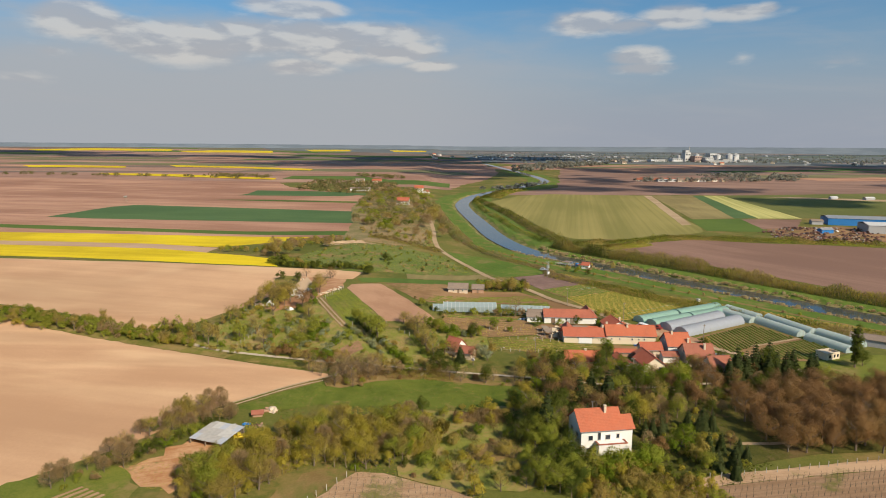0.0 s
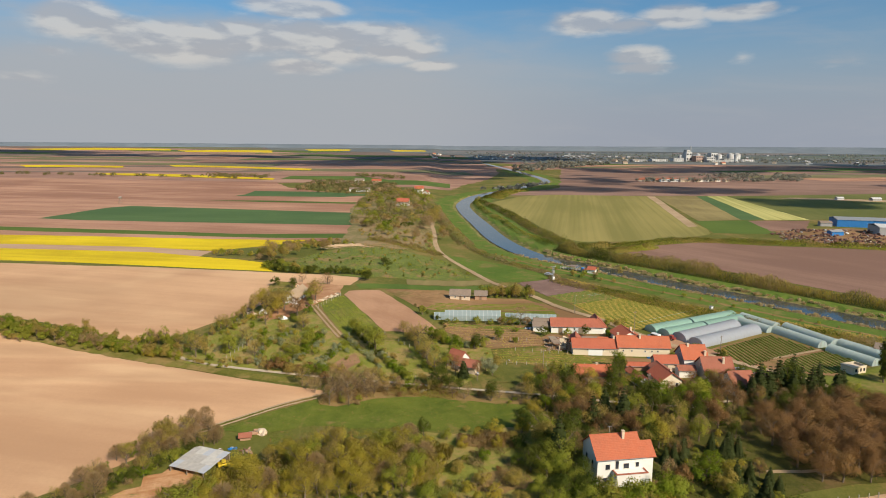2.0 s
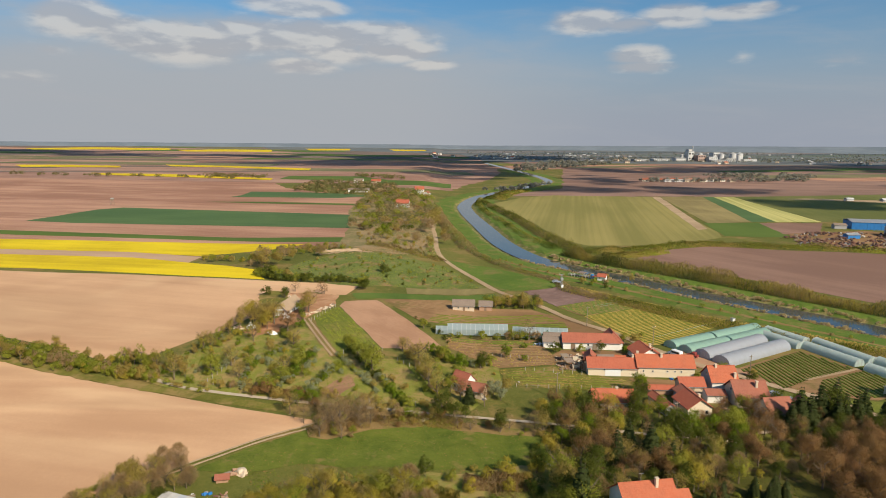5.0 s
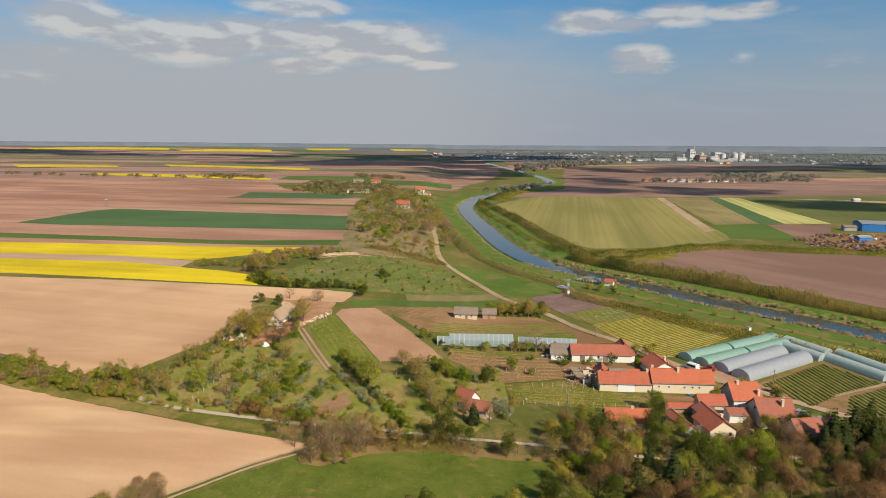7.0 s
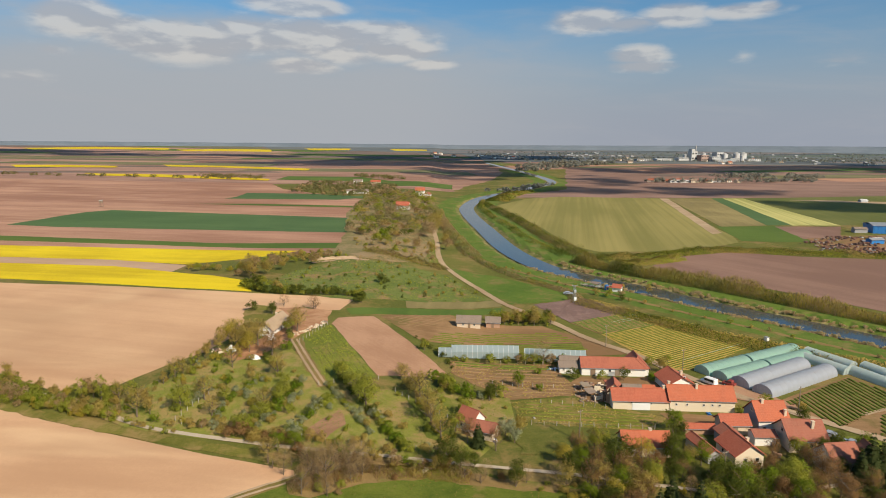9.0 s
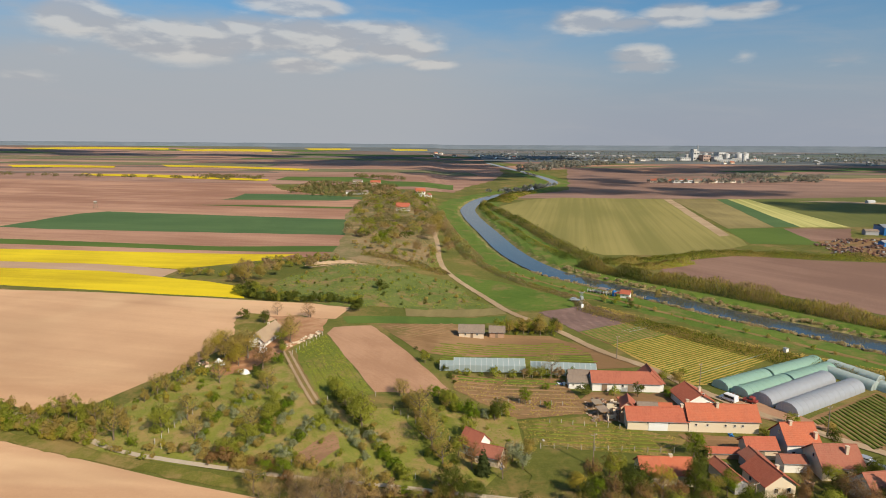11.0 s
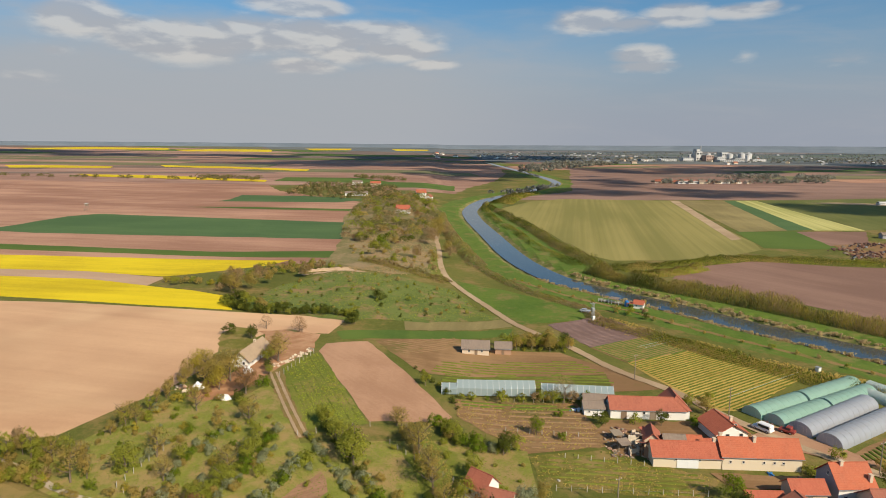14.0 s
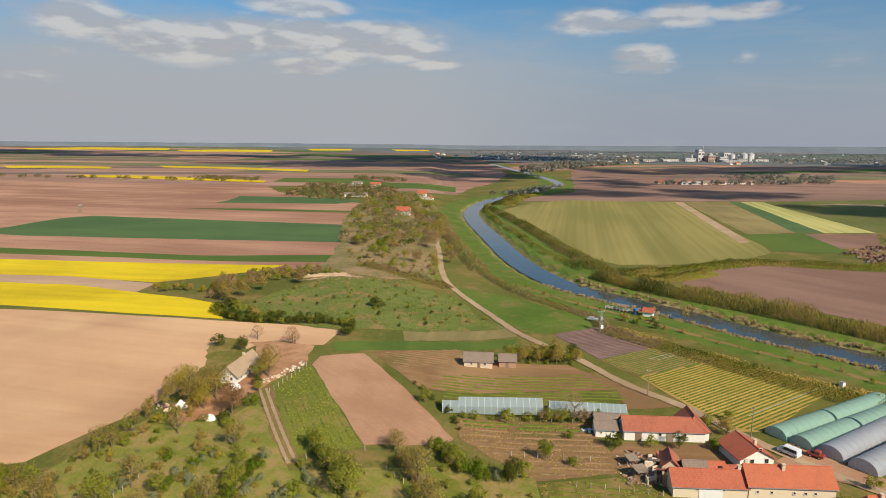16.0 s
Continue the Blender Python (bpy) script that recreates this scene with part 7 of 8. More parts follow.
row(["bush:green", "bush:pale", "bush:pale", "bush:bright"], [(-31.8, 183.6), (-30.8, 188.8), (-29.4, 193.1), (-27.0, 197.1)], 1.5, (0.7, 1.3), 352, "silvery hedgerow in the orchard", 0.5)
row(["bush:pale", "bush:bright", "bush:pale", "bush:olive"], [(-50.8, 187.0), (-51.4, 194.6), (-49.6, 200.8), (-46.3, 208.2)], 1.7, (0.4, 0.8), 353, "silvery hedgerow in the orchard", 0.5)
row(["upright:olive", "sparse:olive", "upright:green", "bush:olive"], [(-64.5, 229), (-67.1, 221), (-68.2, 212), (-71.8, 203.3), (-75.2, 197)], 2.4, (0.5, 0.85), 46, "trees along the orchard's edge", 1.3)
row(["bush:olive", "bush:yellow", "bush:green"], [(-58, 231), (-62, 224), (-66, 214), (-70, 206)], 2.2, (0.6, 1.2), 47, "trees along the orchard's edge", 1.5)
row(["bush:green", "bush:olive", "bush:green", "bush:bright", "bush:bare"], [(-74.5, 189), (-82, 190.5), (-90, 193), (-113, 202), (-150, 217)], 1.25, (0.9, 1.5), 48, "hedge between two pale fields", 0.6)
for kind, x, y, size in (("upright:olive", 94.8, 333.5, 0.8), ("bush:olive", 84.5, 340.5, 1.3), ("bush:green", 72.5, 318.6, 1.5), ("bush:dark", 76.8, 313.0, 1.2), ("bush:olive", 68.6, 322.5, 1.3), ("bush:bare", 79.0, 322.0, 1.1)):
    one(kind, x, y, size, "shrubs by the water pump")
for kind, x, y, size in (("big:olive", -83.9, 327.2, 0.8), ("big:olive", -78.5, 333.5, 0.7), ("tree:olive", -74.0, 342.0, 0.8), ("bush:bare", -91.5, 332.0, 1.6), ("tree:olive", -61.1, 354.1, 0.8)):
    one(kind, x, y, size, "trees above the pasture")
# garden and yard trees
for k, x, y, s in (("tree:bright", 21.2, 215.8, 0.62), ("tree:bright", 53.6, 189.2, 0.72), ("tree:dark", 51.4, 221.0, 0.6), ("tree:green", 61.5, 231.0, 0.55), ("tree:olive", 64.8, 228.0, 0.7), ("bare:bare", 30.8, 234.0, 1.05),
                   ("tree:green", 25.0, 234.5, 0.52), ("tree:green", 28.0, 234.0, 0.55), ("bush:dark", 37.4, 222.0, 1.4), ("bush:bright", 26.5, 213.5, 0.9), ("bush:bright", 28.0, 226.0, 0.8), ("tree:dark", 13.0, 206.5, 0.75),
                   ("tree:green", -5.0, 241.0, 0.5), ("tree:dark", 86.0, 193.5, 0.62), ("bush:green", 83.0, 205.0, 1.2), ("bush:olive", 90.0, 201.5, 1.0), ("tree:green", 69.0, 236.0, 0.42), ("bush:green", 74.0, 199.0, 1.2),
                   ("tree:dark", 52.5, 183.5, 0.75), ("tree:olive", 33.5, 181.0, 0.7), ("bush:bright", 59.5, 220.5, 1.1), ("tree:green", 78.0, 196.8, 0.45), ("bush:green", 45.5, 222.0, 1.0)):
    one(k, x, y, s)
row(["bush:green", "bush:olive", "bush:bare", "bush:bright"], [(5, 234.8), (11, 234.6), (20, 234.4), (30, 234.6), (40, 235)], 3.2, (0.5, 1.4), 42, "bushes along the greenhouse", 0.5)
grove([(22, 275), (24, 283), (34, 285), (42, 279), (40, 274), (30, 275)], [("tree:olive", 3), ("tree:green", 2), ("bush:green", 2), ("tree:dark", 0.8)], 2.5, (0.45, 0.7), 45, "trees beside the field huts")
row(["tree:green", "tree:olive", "tree:dark", "tree:green"], [(20.5, 276.5), (25, 279), (31, 279.5), (38, 277)], 2.8, (0.5, 0.72), 43, "trees beside the field huts", 1.6)
row(["bush:green", "bush:dark"], [(-8, 252), (-4, 246), (0, 238), (3, 228)], 2.6, (0.4, 0.9), 44, "hedge beside the bare plot", 0.5)

# hedge and scrub on the pasture
row(["bush:dark", "bush:dark", "bush:green"], [(-84, 316), (-78, 308), (-72, 303), (-62, 299.5), (-50, 299), (-40, 299), (-31, 297)], 1.3, (0.9, 1.5), 51, "dark hedge across the pasture", 1.1)
row(["bush:dark", "bush:green", "bush:olive"], [(-80, 322), (-70, 310), (-58, 305)], 2.4, (0.9, 1.6), 59, "dark hedge across the pasture", 2.0)
row(["bush:olive", "bush:yellow", "bush:green"], [(-118, 348), (-104, 344), (-94, 342), (-86, 338)], 3.0, (1.0, 1.7), 52, "scrub between the rapeseed fields", 2.0)
one("big:bare", -85.5, 334.5, 1.0)
one("tree:bare", -79.5, 345.0, 1.0)
one("tree:olive", -92.0, 340.0, 0.8)
one("tree:bare", -61.0, 353.0, 0.8)
one("tree:green", -114.0, 343.0, 0.7)
one("tree:dark", -30.4, 289.0, 0.6)
one("bush:dark", -31.8, 287.0, 1.8)
one("tree:dark", -26.6, 322.0, 0.62)
one("bush:dark", -25.0, 321.0, 1.6)
grove([(-78, 312), (-66, 342), (-30, 360), (4, 350), (16, 320), (-14, 302)], [("bush:green", 3), ("bush:olive", 2), ("bush:dark", 1.5)], 7.0, (0.3, 0.8), 53, "pasture scrub")
grove([(-90, 352), (-66, 362), (-48, 374), (-60, 386), (-84, 378), (-92, 362)], [("bush:olive", 2), ("bush:green", 2), ("bush:bare", 1)], 5.0, (0.8, 1.6), 54, "pasture scrub")
# mixed belt between plateau and lane
grove([(-58, 440), (-40, 400), (-20, 385), (-4, 388), (-5, 440), (-30, 450)], [("sparse:olive", 2), ("bush:green", 3), ("bush:bare", 2), ("bush:olive", 3), ("tree:green", 1)], 8.0, (0.6, 1.2), 55, "bushes beside the lane")
for kind, x, y, z in (("big:bare", -7.4, 474, 1.25), ("big:olive", -3.0, 500, 1.0), ("tree:olive", 2.5, 452, 1.1), ("tree:bare", 4.2, 432, 1.0), ("tree:green", -32, 428, 1.0), ("tree:bright", -36, 440, 1.1), ("big:bare", -14.0, 421, 0.8), ("tree:green", -52, 470, 1.1), ("big:olive", -3.5, 540, 1.1), ("big:bare", 1.0, 520, 0.9)):
    one(kind, x, y, z, "trees beside the lane")

# far bank: willow belt and hedges


row(["reed:reed"], [(p[0] - 9.2, p[1] - 4.4) for p in RIVER[2:11]], 1.9, (0.35, 0.95), 66, "reeds at the water's edge", 1.2)
row(["reed:reed"], [(p[0] + 9.6, p[1] + 4.6) for p in RIVER[2:11]], 2.1, (0.35, 0.9), 67, "reeds at the water's edge", 1.2)
row(["bush:olive", "bush:bare", "bush:green"], [(p[0] - 23, p[1] - 11.5) for p in RIVER[2:11]], 6.5, (0.3, 0.8), 68, "low bushes of the river meadow", 2.2)
grow()


def tufts(poly, mat, n, size, seed, label):
    """Tufts of rough grass and weeds over a piece of ground, one piece."""
    rng = np.random.default_rng(seed)
    xs, ys = [p[0] for p in poly], [p[1] for p in poly]
    pts = []
    while len(pts) < n:
        x, y = rng.uniform(min(xs), max(xs)), rng.uniform(min(ys), max(ys))
        if noise.noise(Vector((x * 0.09, y * 0.09, seed))) > rng.uniform(-0.5, 0.35) and inside(poly, x, y):
            pts.append((x, y, height(x, y) + size * 0.5))
    pts = np.array(pts)
    up = np.tile(np.array([[0.3, -0.4, 0.7]]), (n, 1))
    vf = leaf_quads(rng, pts, up, size * rng.uniform(0.4, 1.3, n), 0.45)
    tagged(new("weeds", numpy_mesh("weeds", vf, M[mat])), label, "weeds", kind="stuff")


ORCHARD = [(-76, 194), (-71, 211), (-57, 226), (-41, 220), (-30, 202), (-17, 207), (2, 211), (18, 208), (18, 191), (7, 176), (-28, 178), (-68, 186)]
SLOPE = [(-25, 165), (-8, 170), (28, 164), (29, 150), (24, 110), (-4, 112), (-20, 118), (-38, 146), (-34, 157)]
PASTURE = [(-80, 308), (-68, 340), (-51, 360), (-23, 362), (5, 351), (17, 318), (24, 312), (-14, 298), (-35, 293)]
tufts(ORCHARD, "leaf_bright", 9000, 0.17, 1, "weeds and grass tufts under orchard trees")
tufts(ORCHARD, "leaf_wood", 7000, 0.17, 2, "dull grass tufts under orchard trees")
tufts(SLOPE, "leaf_dark", 7000, 0.15, 3, "weeds and grass tufts on the slope")
tufts(SLOPE, "leaf_bright", 9000, 0.13, 4, "dry weeds on the slope")
tufts(SLOPE, "leaf_red", 2500, 0.17, 14, "reddish dry stalks on the slope")
tufts([(-62, 119), (-54, 111), (-46, 110), (-42, 126), (-47, 132), (-58, 122)], "leaf_olive", 900, 0.16, 15, "dry weeds on the bare earth")
tufts(PASTURE, "leaf_green", 3500, 0.24, 5, "weeds on the rough pasture")
tufts(PASTURE, "leaf_dark", 900, 0.3, 6, "dark weeds on the rough pasture")
tufts([(-44, 246), (-37, 258), (-18, 216), (-30, 211)], "leaf_green", 1500, 0.22, 7, "grass tufts of the sloping meadow")
tufts([(18, 206), (34, 209), (55, 197), (48, 189), (19, 194)], "leaf_olive", 1200, 0.22, 8, "dry grass tufts of the vine garden")
tufts([(3, 234), (34, 234), (37, 211), (18, 207), (3, 224)], "leaf_olive", 1300, 0.24, 9, "weeds of the brown garden")
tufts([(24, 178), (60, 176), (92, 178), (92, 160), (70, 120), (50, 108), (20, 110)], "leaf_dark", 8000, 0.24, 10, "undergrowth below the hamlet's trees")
tufts([(-100, 350), (-66, 362), (-40, 380), (-46, 420), (-70, 540), (-30, 560), (0, 450), (0, 380), (-24, 362)], "leaf_bare", 4200, 0.4, 11, "dry weeds of the wooded belt")
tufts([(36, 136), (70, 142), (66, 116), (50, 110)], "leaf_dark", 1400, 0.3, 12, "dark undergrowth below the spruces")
tufts([(58, 300), (78, 276), (104, 250), (130, 228), (170, 196), (176, 204), (134, 240), (108, 262), (84, 290), (64, 316)], "leaf_olive", 4200, 0.4, 13, "dry weeds of the river scrub")


def thicket(points, half, tall, mats, n, seed, label, sliver=(0.1, 0.8), lumps=0.09, name="thicket", bare=0.0):
    """A belt of close-grown stems: fine upright slivers, heaped unevenly along a line; one piece for each colour."""
    rng = np.random.default_rng(seed)
    line = np.array(smooth_line(points, 3.0))
    step = np.hypot(*np.diff(line, axis=0).T)
    at = rng.choice(len(step), n, p=step / step.sum())
    t = rng.uniform(0, 1, n)[:, None]
    way = (line[at + 1] - line[at]) / step[at][:, None]
    off = rng.uniform(-1, 1, n) * half
    base = line[at] * (1 - t) + line[at + 1] * t + np.stack([-way[:, 1], way[:, 0]], axis=1) * off[:, None]
    lump = np.array([noise.noise(Vector((x * lumps, y * lumps, seed))) + 0.5 * noise.noise(Vector((x * lumps * 3, y * lumps * 3, seed + 9))) for x, y in base])
    keep = lump > bare - 0.75
    top = tall * np.clip(0.7 + 0.75 * lump, 0.2, 1.3) * (1 - 0.75 * np.abs(off / half) ** 3)
    rise = rng.uniform(0, 1, n) ** 0.75
    ground = np.array([height(x, y) for x, y in base])
    p = np.stack([base[:, 0], base[:, 1], ground + top * rise], axis=1)
    d = np.stack([rng.normal(0, 0.28, n), rng.normal(0, 0.28, n), np.ones(n)], axis=1)
    side = np.stack([rng.normal(size=n), rng.normal(size=n), rng.normal(0, 0.3, n)], axis=1)
    side /= np.linalg.norm(side, axis=1)[:, None]
    w, ln = sliver[0] * rng.uniform(0.6, 1.4, n)[:, None], sliver[1] * rng.uniform(0.5, 1.4, n)[:, None]
    tri = np.stack([p - side * w - d * ln * 0.4, p + side * w - d * ln * 0.3, p + d * ln * 0.6], axis=1)
    out = np.stack([-way[:, 1] * off / half, way[:, 0] * off / half, 0.35 + rise], axis=1) + rng.normal(size=(n, 3)) * 0.25
    face = np.cross(tri[:, 1] - tri[:, 0], tri[:, 2] - tri[:, 0])
    turned = (face * out).sum(axis=1) < 0
    tri[turned] = tri[turned][:, [0, 2, 1]]
    out /= np.linalg.norm(out, axis=1)[:, None]
    tone = np.array([noise.noise(Vector((x * 0.05, y * 0.05, seed + 40))) for x, y in base]) * 0.9 + rng.normal(0, 0.22, n)
    order = np.argsort(np.argsort(tone)) / n
    share = np.cumsum([0] + [q for _, q in mats]) / sum(q for _, q in mats)
    for (mat, _), lo, hi in zip(mats, share[:-1], share[1:]):
        mine = keep & (order >= lo) & (order < hi)
        k = int(mine.sum())
        vf = (tri[mine].reshape(-1, 3), [(q, q + 1, q + 2) for q in range(0, 3 * k, 3)], np.repeat(out[mine], 3, axis=0))
        tagged(new(name, numpy_mesh(name, vf, M[mat])), KIND_WORDS[mat[5:]] + " " + label, "thicket", kind="stuff")


thicket([(-44, 110), (-36, 120), (-27, 128), (-16, 132), (-5, 132.5), (3, 131)], 8.0, 4.6, [("leaf_yellow", 3), ("leaf_olive", 4), ("leaf_green", 3), ("leaf_bare", 2)], 90000, 211, "shoots of the thicket below the green slope", (0.055, 0.42), 0.16, "thicket", 0.1)
thicket([(2, 118), (8, 126), (14, 133), (20, 141)], 8.0, 1.9, [("leaf_green", 4), ("leaf_wood", 3), ("leaf_bare", 3), ("leaf_red", 1)], 26000, 231, "brambles over the rough slope", (0.05, 0.3), 0.2, "brambles", 0.75)
thicket([(5.5, 143.5), (12, 142.5), (19, 143)], 2.6, 2.4, [("leaf_bare", 4), ("leaf_red", 3), ("leaf_olive", 2)], 12000, 232, "brush at the edge of the grassy slope", (0.05, 0.35), 0.2, "brush", 0.3)
thicket([(-29, 163), (-22, 165.5), (-14, 168.5), (-6, 169.5), (6, 168)], 2.4, 1.7, [("leaf_bare", 4), ("leaf_red", 2), ("leaf_olive", 2), ("leaf_green", 2)], 14000, 233, "brush on the bank below the road", (0.055, 0.35), 0.18, "brush", 0.35)
thicket([(31, 110), (40, 111), (50, 110)], 5.5, 2.6, [("leaf_olive", 3), ("leaf_green", 3), ("leaf_bare", 3), ("leaf_red", 1)], 22000, 234, "brush below the white house", (0.05, 0.35), 0.2, "brush", 0.3)
FAR_BANK = [(236, 201), (189, 254), (156, 297), (125, 338), (92, 375), (76, 402)]
thicket(FAR_BANK, 5.2, 7.6, [("leaf_dark", 1.5), ("leaf_wood", 4), ("leaf_willow", 4), ("leaf_yellow", 1.5), ("leaf_olive", 2), ("leaf_bare", 2.5)], 46000, 61, "stems of the willow belt on the far bank", (0.085, 1.6), 0.05, "willow_belt", -0.4)
thicket([(90, 402), (85, 413), (80, 447), (74, 489), (69, 555), (62.7, 613), (56, 668), (46, 742)], 5.4, 5.4, [("leaf_dark", 5), ("leaf_green", 3), ("leaf_wood", 3), ("leaf_olive", 1), ("leaf_bare", 1)], 26000, 65, "shrubs beside the pale green field", (0.15, 0.5), 0.1, "shrubbery", 0.15)
thicket([(74, 418), (67.7, 443), (60.4, 483), (54.8, 545), (47, 612), (42, 700), (48, 790)], 3.8, 3.6, [("leaf_dark", 3), ("leaf_green", 4), ("leaf_olive", 3), ("leaf_bare", 1)], 20000, 62, "shrubs scattered over the far bank", (0.15, 0.45), 0.09, "shrubbery", 0.55)
thicket([(62, 770), (84, 850), (118, 930)], 14, 3.6, [("leaf_olive", 4), ("leaf_dark", 3), ("leaf_green", 2)], 16000, 69, "shrubs inside the river's bend", (0.25, 0.7), 0.05, "shrubbery", 0.2)
thicket([(-3, 660), (-1, 600), (5, 530), (12, 466), (19, 415)], 5.5, 4.2, [("leaf_bare", 4), ("leaf_reed", 2), ("leaf_olive", 3), ("leaf_green", 1)], 11000, 60, "scrub between lane and river meadow", (0.15, 0.7), 0.1, "scrub_belt", 0.2)
thicket([(19, 415), (24, 394), (30, 376), (39, 356), (48, 342), (57, 326), (58, 312)], 3.2, 2.0, [("leaf_bare", 4), ("leaf_reed", 3), ("leaf_olive", 3), ("leaf_green", 1)], 8500, 67, "dry scrub along the foot of the river meadow", (0.1, 0.5), 0.13, "scrub_belt", 0.35)
thicket([(-41, 398), (-30, 388), (-20, 380), (-6, 372), (2, 366)], 4.0, 3.2, [("leaf_bare", 3), ("leaf_reed", 1), ("leaf_olive", 3), ("leaf_green", 2)], 7000, 68, "scrub above the pasture", (0.12, 0.5), 0.12, "scrub_belt", 0.25)
thicket([(98, 396), (116, 400), (138, 414)], 6.5, 3.4, [("leaf_green", 3), ("leaf_olive", 3), ("leaf_bare", 1)], 10000, 66, "bushes between willows and hedge", (0.15, 0.5), 0.1, "shrubbery", 0.1)
thicket([(92, 410), (133, 424), (160, 438), (182, 442), (226, 432), (262, 425), (300, 414)], 7.5, 3.8, [("leaf_green", 3), ("leaf_dark", 3), ("leaf_olive", 2)], 30000, 63, "hedge behind the ploughed field", (0.15, 0.5), 0.09, "hedge")
thicket([(57, 311), (81, 281), (103, 252.5), (129, 230.5), (153, 205.5), (198, 171.5)], 4.6, 2.7, [("leaf_dark", 3), ("leaf_green", 3), ("leaf_olive", 3), ("leaf_bare", 3), ("leaf_reed", 0.8)], 30000, 58, "scrub between crops and river meadow", (0.085, 0.6), 0.11, "scrub_belt", 0.1)
thicket([(146, 214), (166, 196), (200, 172)], 6.0, 3.2, [("leaf_dark", 5), ("leaf_green", 3), ("leaf_olive", 1)], 12000, 64, "bushes beside the tunnels", (0.11, 0.5), 0.11, "hedge")


def wood_stuff(poly, mat, n, size, tall, seed, name, label, lobes=None):
    """A far wood or hedge line: leaf clumps heaped into uneven crowns, one piece."""
    rng = np.random.default_rng(seed)
    r = random.Random(seed)
    xs, ys = [p[0] for p in poly], [p[1] for p in poly]
    cs = []
    lobes = lobes or max(8, n // 30)
    for _ in range(lobes * 30):
        x, y = r.uniform(min(xs), max(xs)), r.uniform(min(ys), max(ys))
        if inside(poly, x, y) and not any((x - a) ** 2 + (y - b) ** 2 < c * c for a, b, c in KEEP_CLEAR):
            h = tall * r.uniform(0.45, 1.1)
            cs.append((x, y, height(x, y) + h * 0.5, h * 0.5))
        if len(cs) >= lobes:
            break
    cs = np.array(cs)
    pick = rng.integers(0, len(cs), n)
    d = rng.normal(size=(n, 3))
    d /= np.linalg.norm(d, axis=1)[:, None]
    d[:, 2] = np.abs(d[:, 2]) * 1.2 - 0.35
    pts = cs[pick, :3] + d * cs[pick, 3:4] * rng.uniform(0.8, 1.1, (n, 1)) * (1.25, 1.25, 1.0)
    vf = leaf_quads(rng, pts, d, size * rng.uniform(0.6, 1.3, n))
    tagged(new(name, numpy_mesh(name, vf, M[mat])), label, "trees", kind="stuff")


BELT = [(-62, 470), (-76, 600), (-80, 745), (-52, 820), (-20, 790), (-9, 735), (-4, 640), (-3, 555), (-6, 490), (-24, 462), (-40, 455)]
for mat, words, count, tall, seed in (("leaf_green", "spring-green", 14000, 8.0, 711), ("leaf_wood", "dull green", 12000, 9.0, 712), ("leaf_bare", "brown leafless", 8000, 8.5, 713), ("leaf_dark", "dark green", 3500, 6.0, 714), ("leaf_red", "reddish", 3500, 5.0, 715), ("leaf_olive", "olive budding", 6000, 8.0, 716)):
    wood_stuff(BELT, mat, count, 0.38, tall, seed, "wood", words + " trees of the wooded belt beside the lane", count // 170)
for mat, words, count, seed in (("leaf_wood", "dull green", 6500, 71), ("leaf_bare", "brown leafless", 2500, 70), ("leaf_wood", "olive green", 2500, 74)):
    wood_stuff([(-190, 985), (-184, 900), (-184, 800), (-114, 762), (-39, 766), (-56, 850), (-62, 915), (-120, 985)], mat, count, 0.8, 7, seed, "far_wood", words + " trees of a far wood beside green fields", count // 45)
wood_stuff([(-150, 1188), (-70, 1120), (-60, 1080), (-86, 1080), (-150, 1150)], "leaf_wood", 1400, 1.0, 8, 72, "far_trees", "far clump of trees on the plain", 40)
wood_stuff([(-420, 1130), (-300, 1080), (-280, 1100), (-400, 1160)], "leaf_wood", 1600, 1.0, 8, 73, "far_trees", "far row of trees beside rapeseed", 60)
for k in range(26):
    x0 = -980 + k * 27 + 9 * math.sin(k * 2.3)
    y0 = 1145 - (x0 + 980) * 0.125
    wood_stuff([(x0, y0), (x0 + 4 + 6 * (k % 3), y0), (x0 + 4 + 6 * (k % 3), y0 + 4), (x0, y0 + 4)], "leaf_wood", 130, 0.8, 8, 800 + k, "far_trees", "far line of slim roadside trees", 2 + k % 3)
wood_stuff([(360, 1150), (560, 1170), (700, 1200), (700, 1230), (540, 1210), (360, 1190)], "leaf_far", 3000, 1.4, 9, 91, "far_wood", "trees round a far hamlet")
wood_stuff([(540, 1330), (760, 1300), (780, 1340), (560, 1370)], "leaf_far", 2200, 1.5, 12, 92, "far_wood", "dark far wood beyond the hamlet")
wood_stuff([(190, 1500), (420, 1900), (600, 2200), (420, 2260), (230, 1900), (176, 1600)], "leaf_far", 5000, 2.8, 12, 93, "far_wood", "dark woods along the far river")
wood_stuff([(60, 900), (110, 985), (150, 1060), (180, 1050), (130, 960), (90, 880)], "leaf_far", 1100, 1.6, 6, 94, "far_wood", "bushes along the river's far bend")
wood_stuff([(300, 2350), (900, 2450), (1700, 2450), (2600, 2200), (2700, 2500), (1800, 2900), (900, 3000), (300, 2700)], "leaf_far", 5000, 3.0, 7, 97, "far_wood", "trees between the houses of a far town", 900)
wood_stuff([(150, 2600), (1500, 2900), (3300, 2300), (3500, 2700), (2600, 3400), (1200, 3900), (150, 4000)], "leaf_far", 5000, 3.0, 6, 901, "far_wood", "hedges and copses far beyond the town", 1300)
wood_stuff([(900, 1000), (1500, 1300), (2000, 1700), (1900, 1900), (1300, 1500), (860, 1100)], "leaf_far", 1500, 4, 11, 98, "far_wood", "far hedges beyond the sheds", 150)

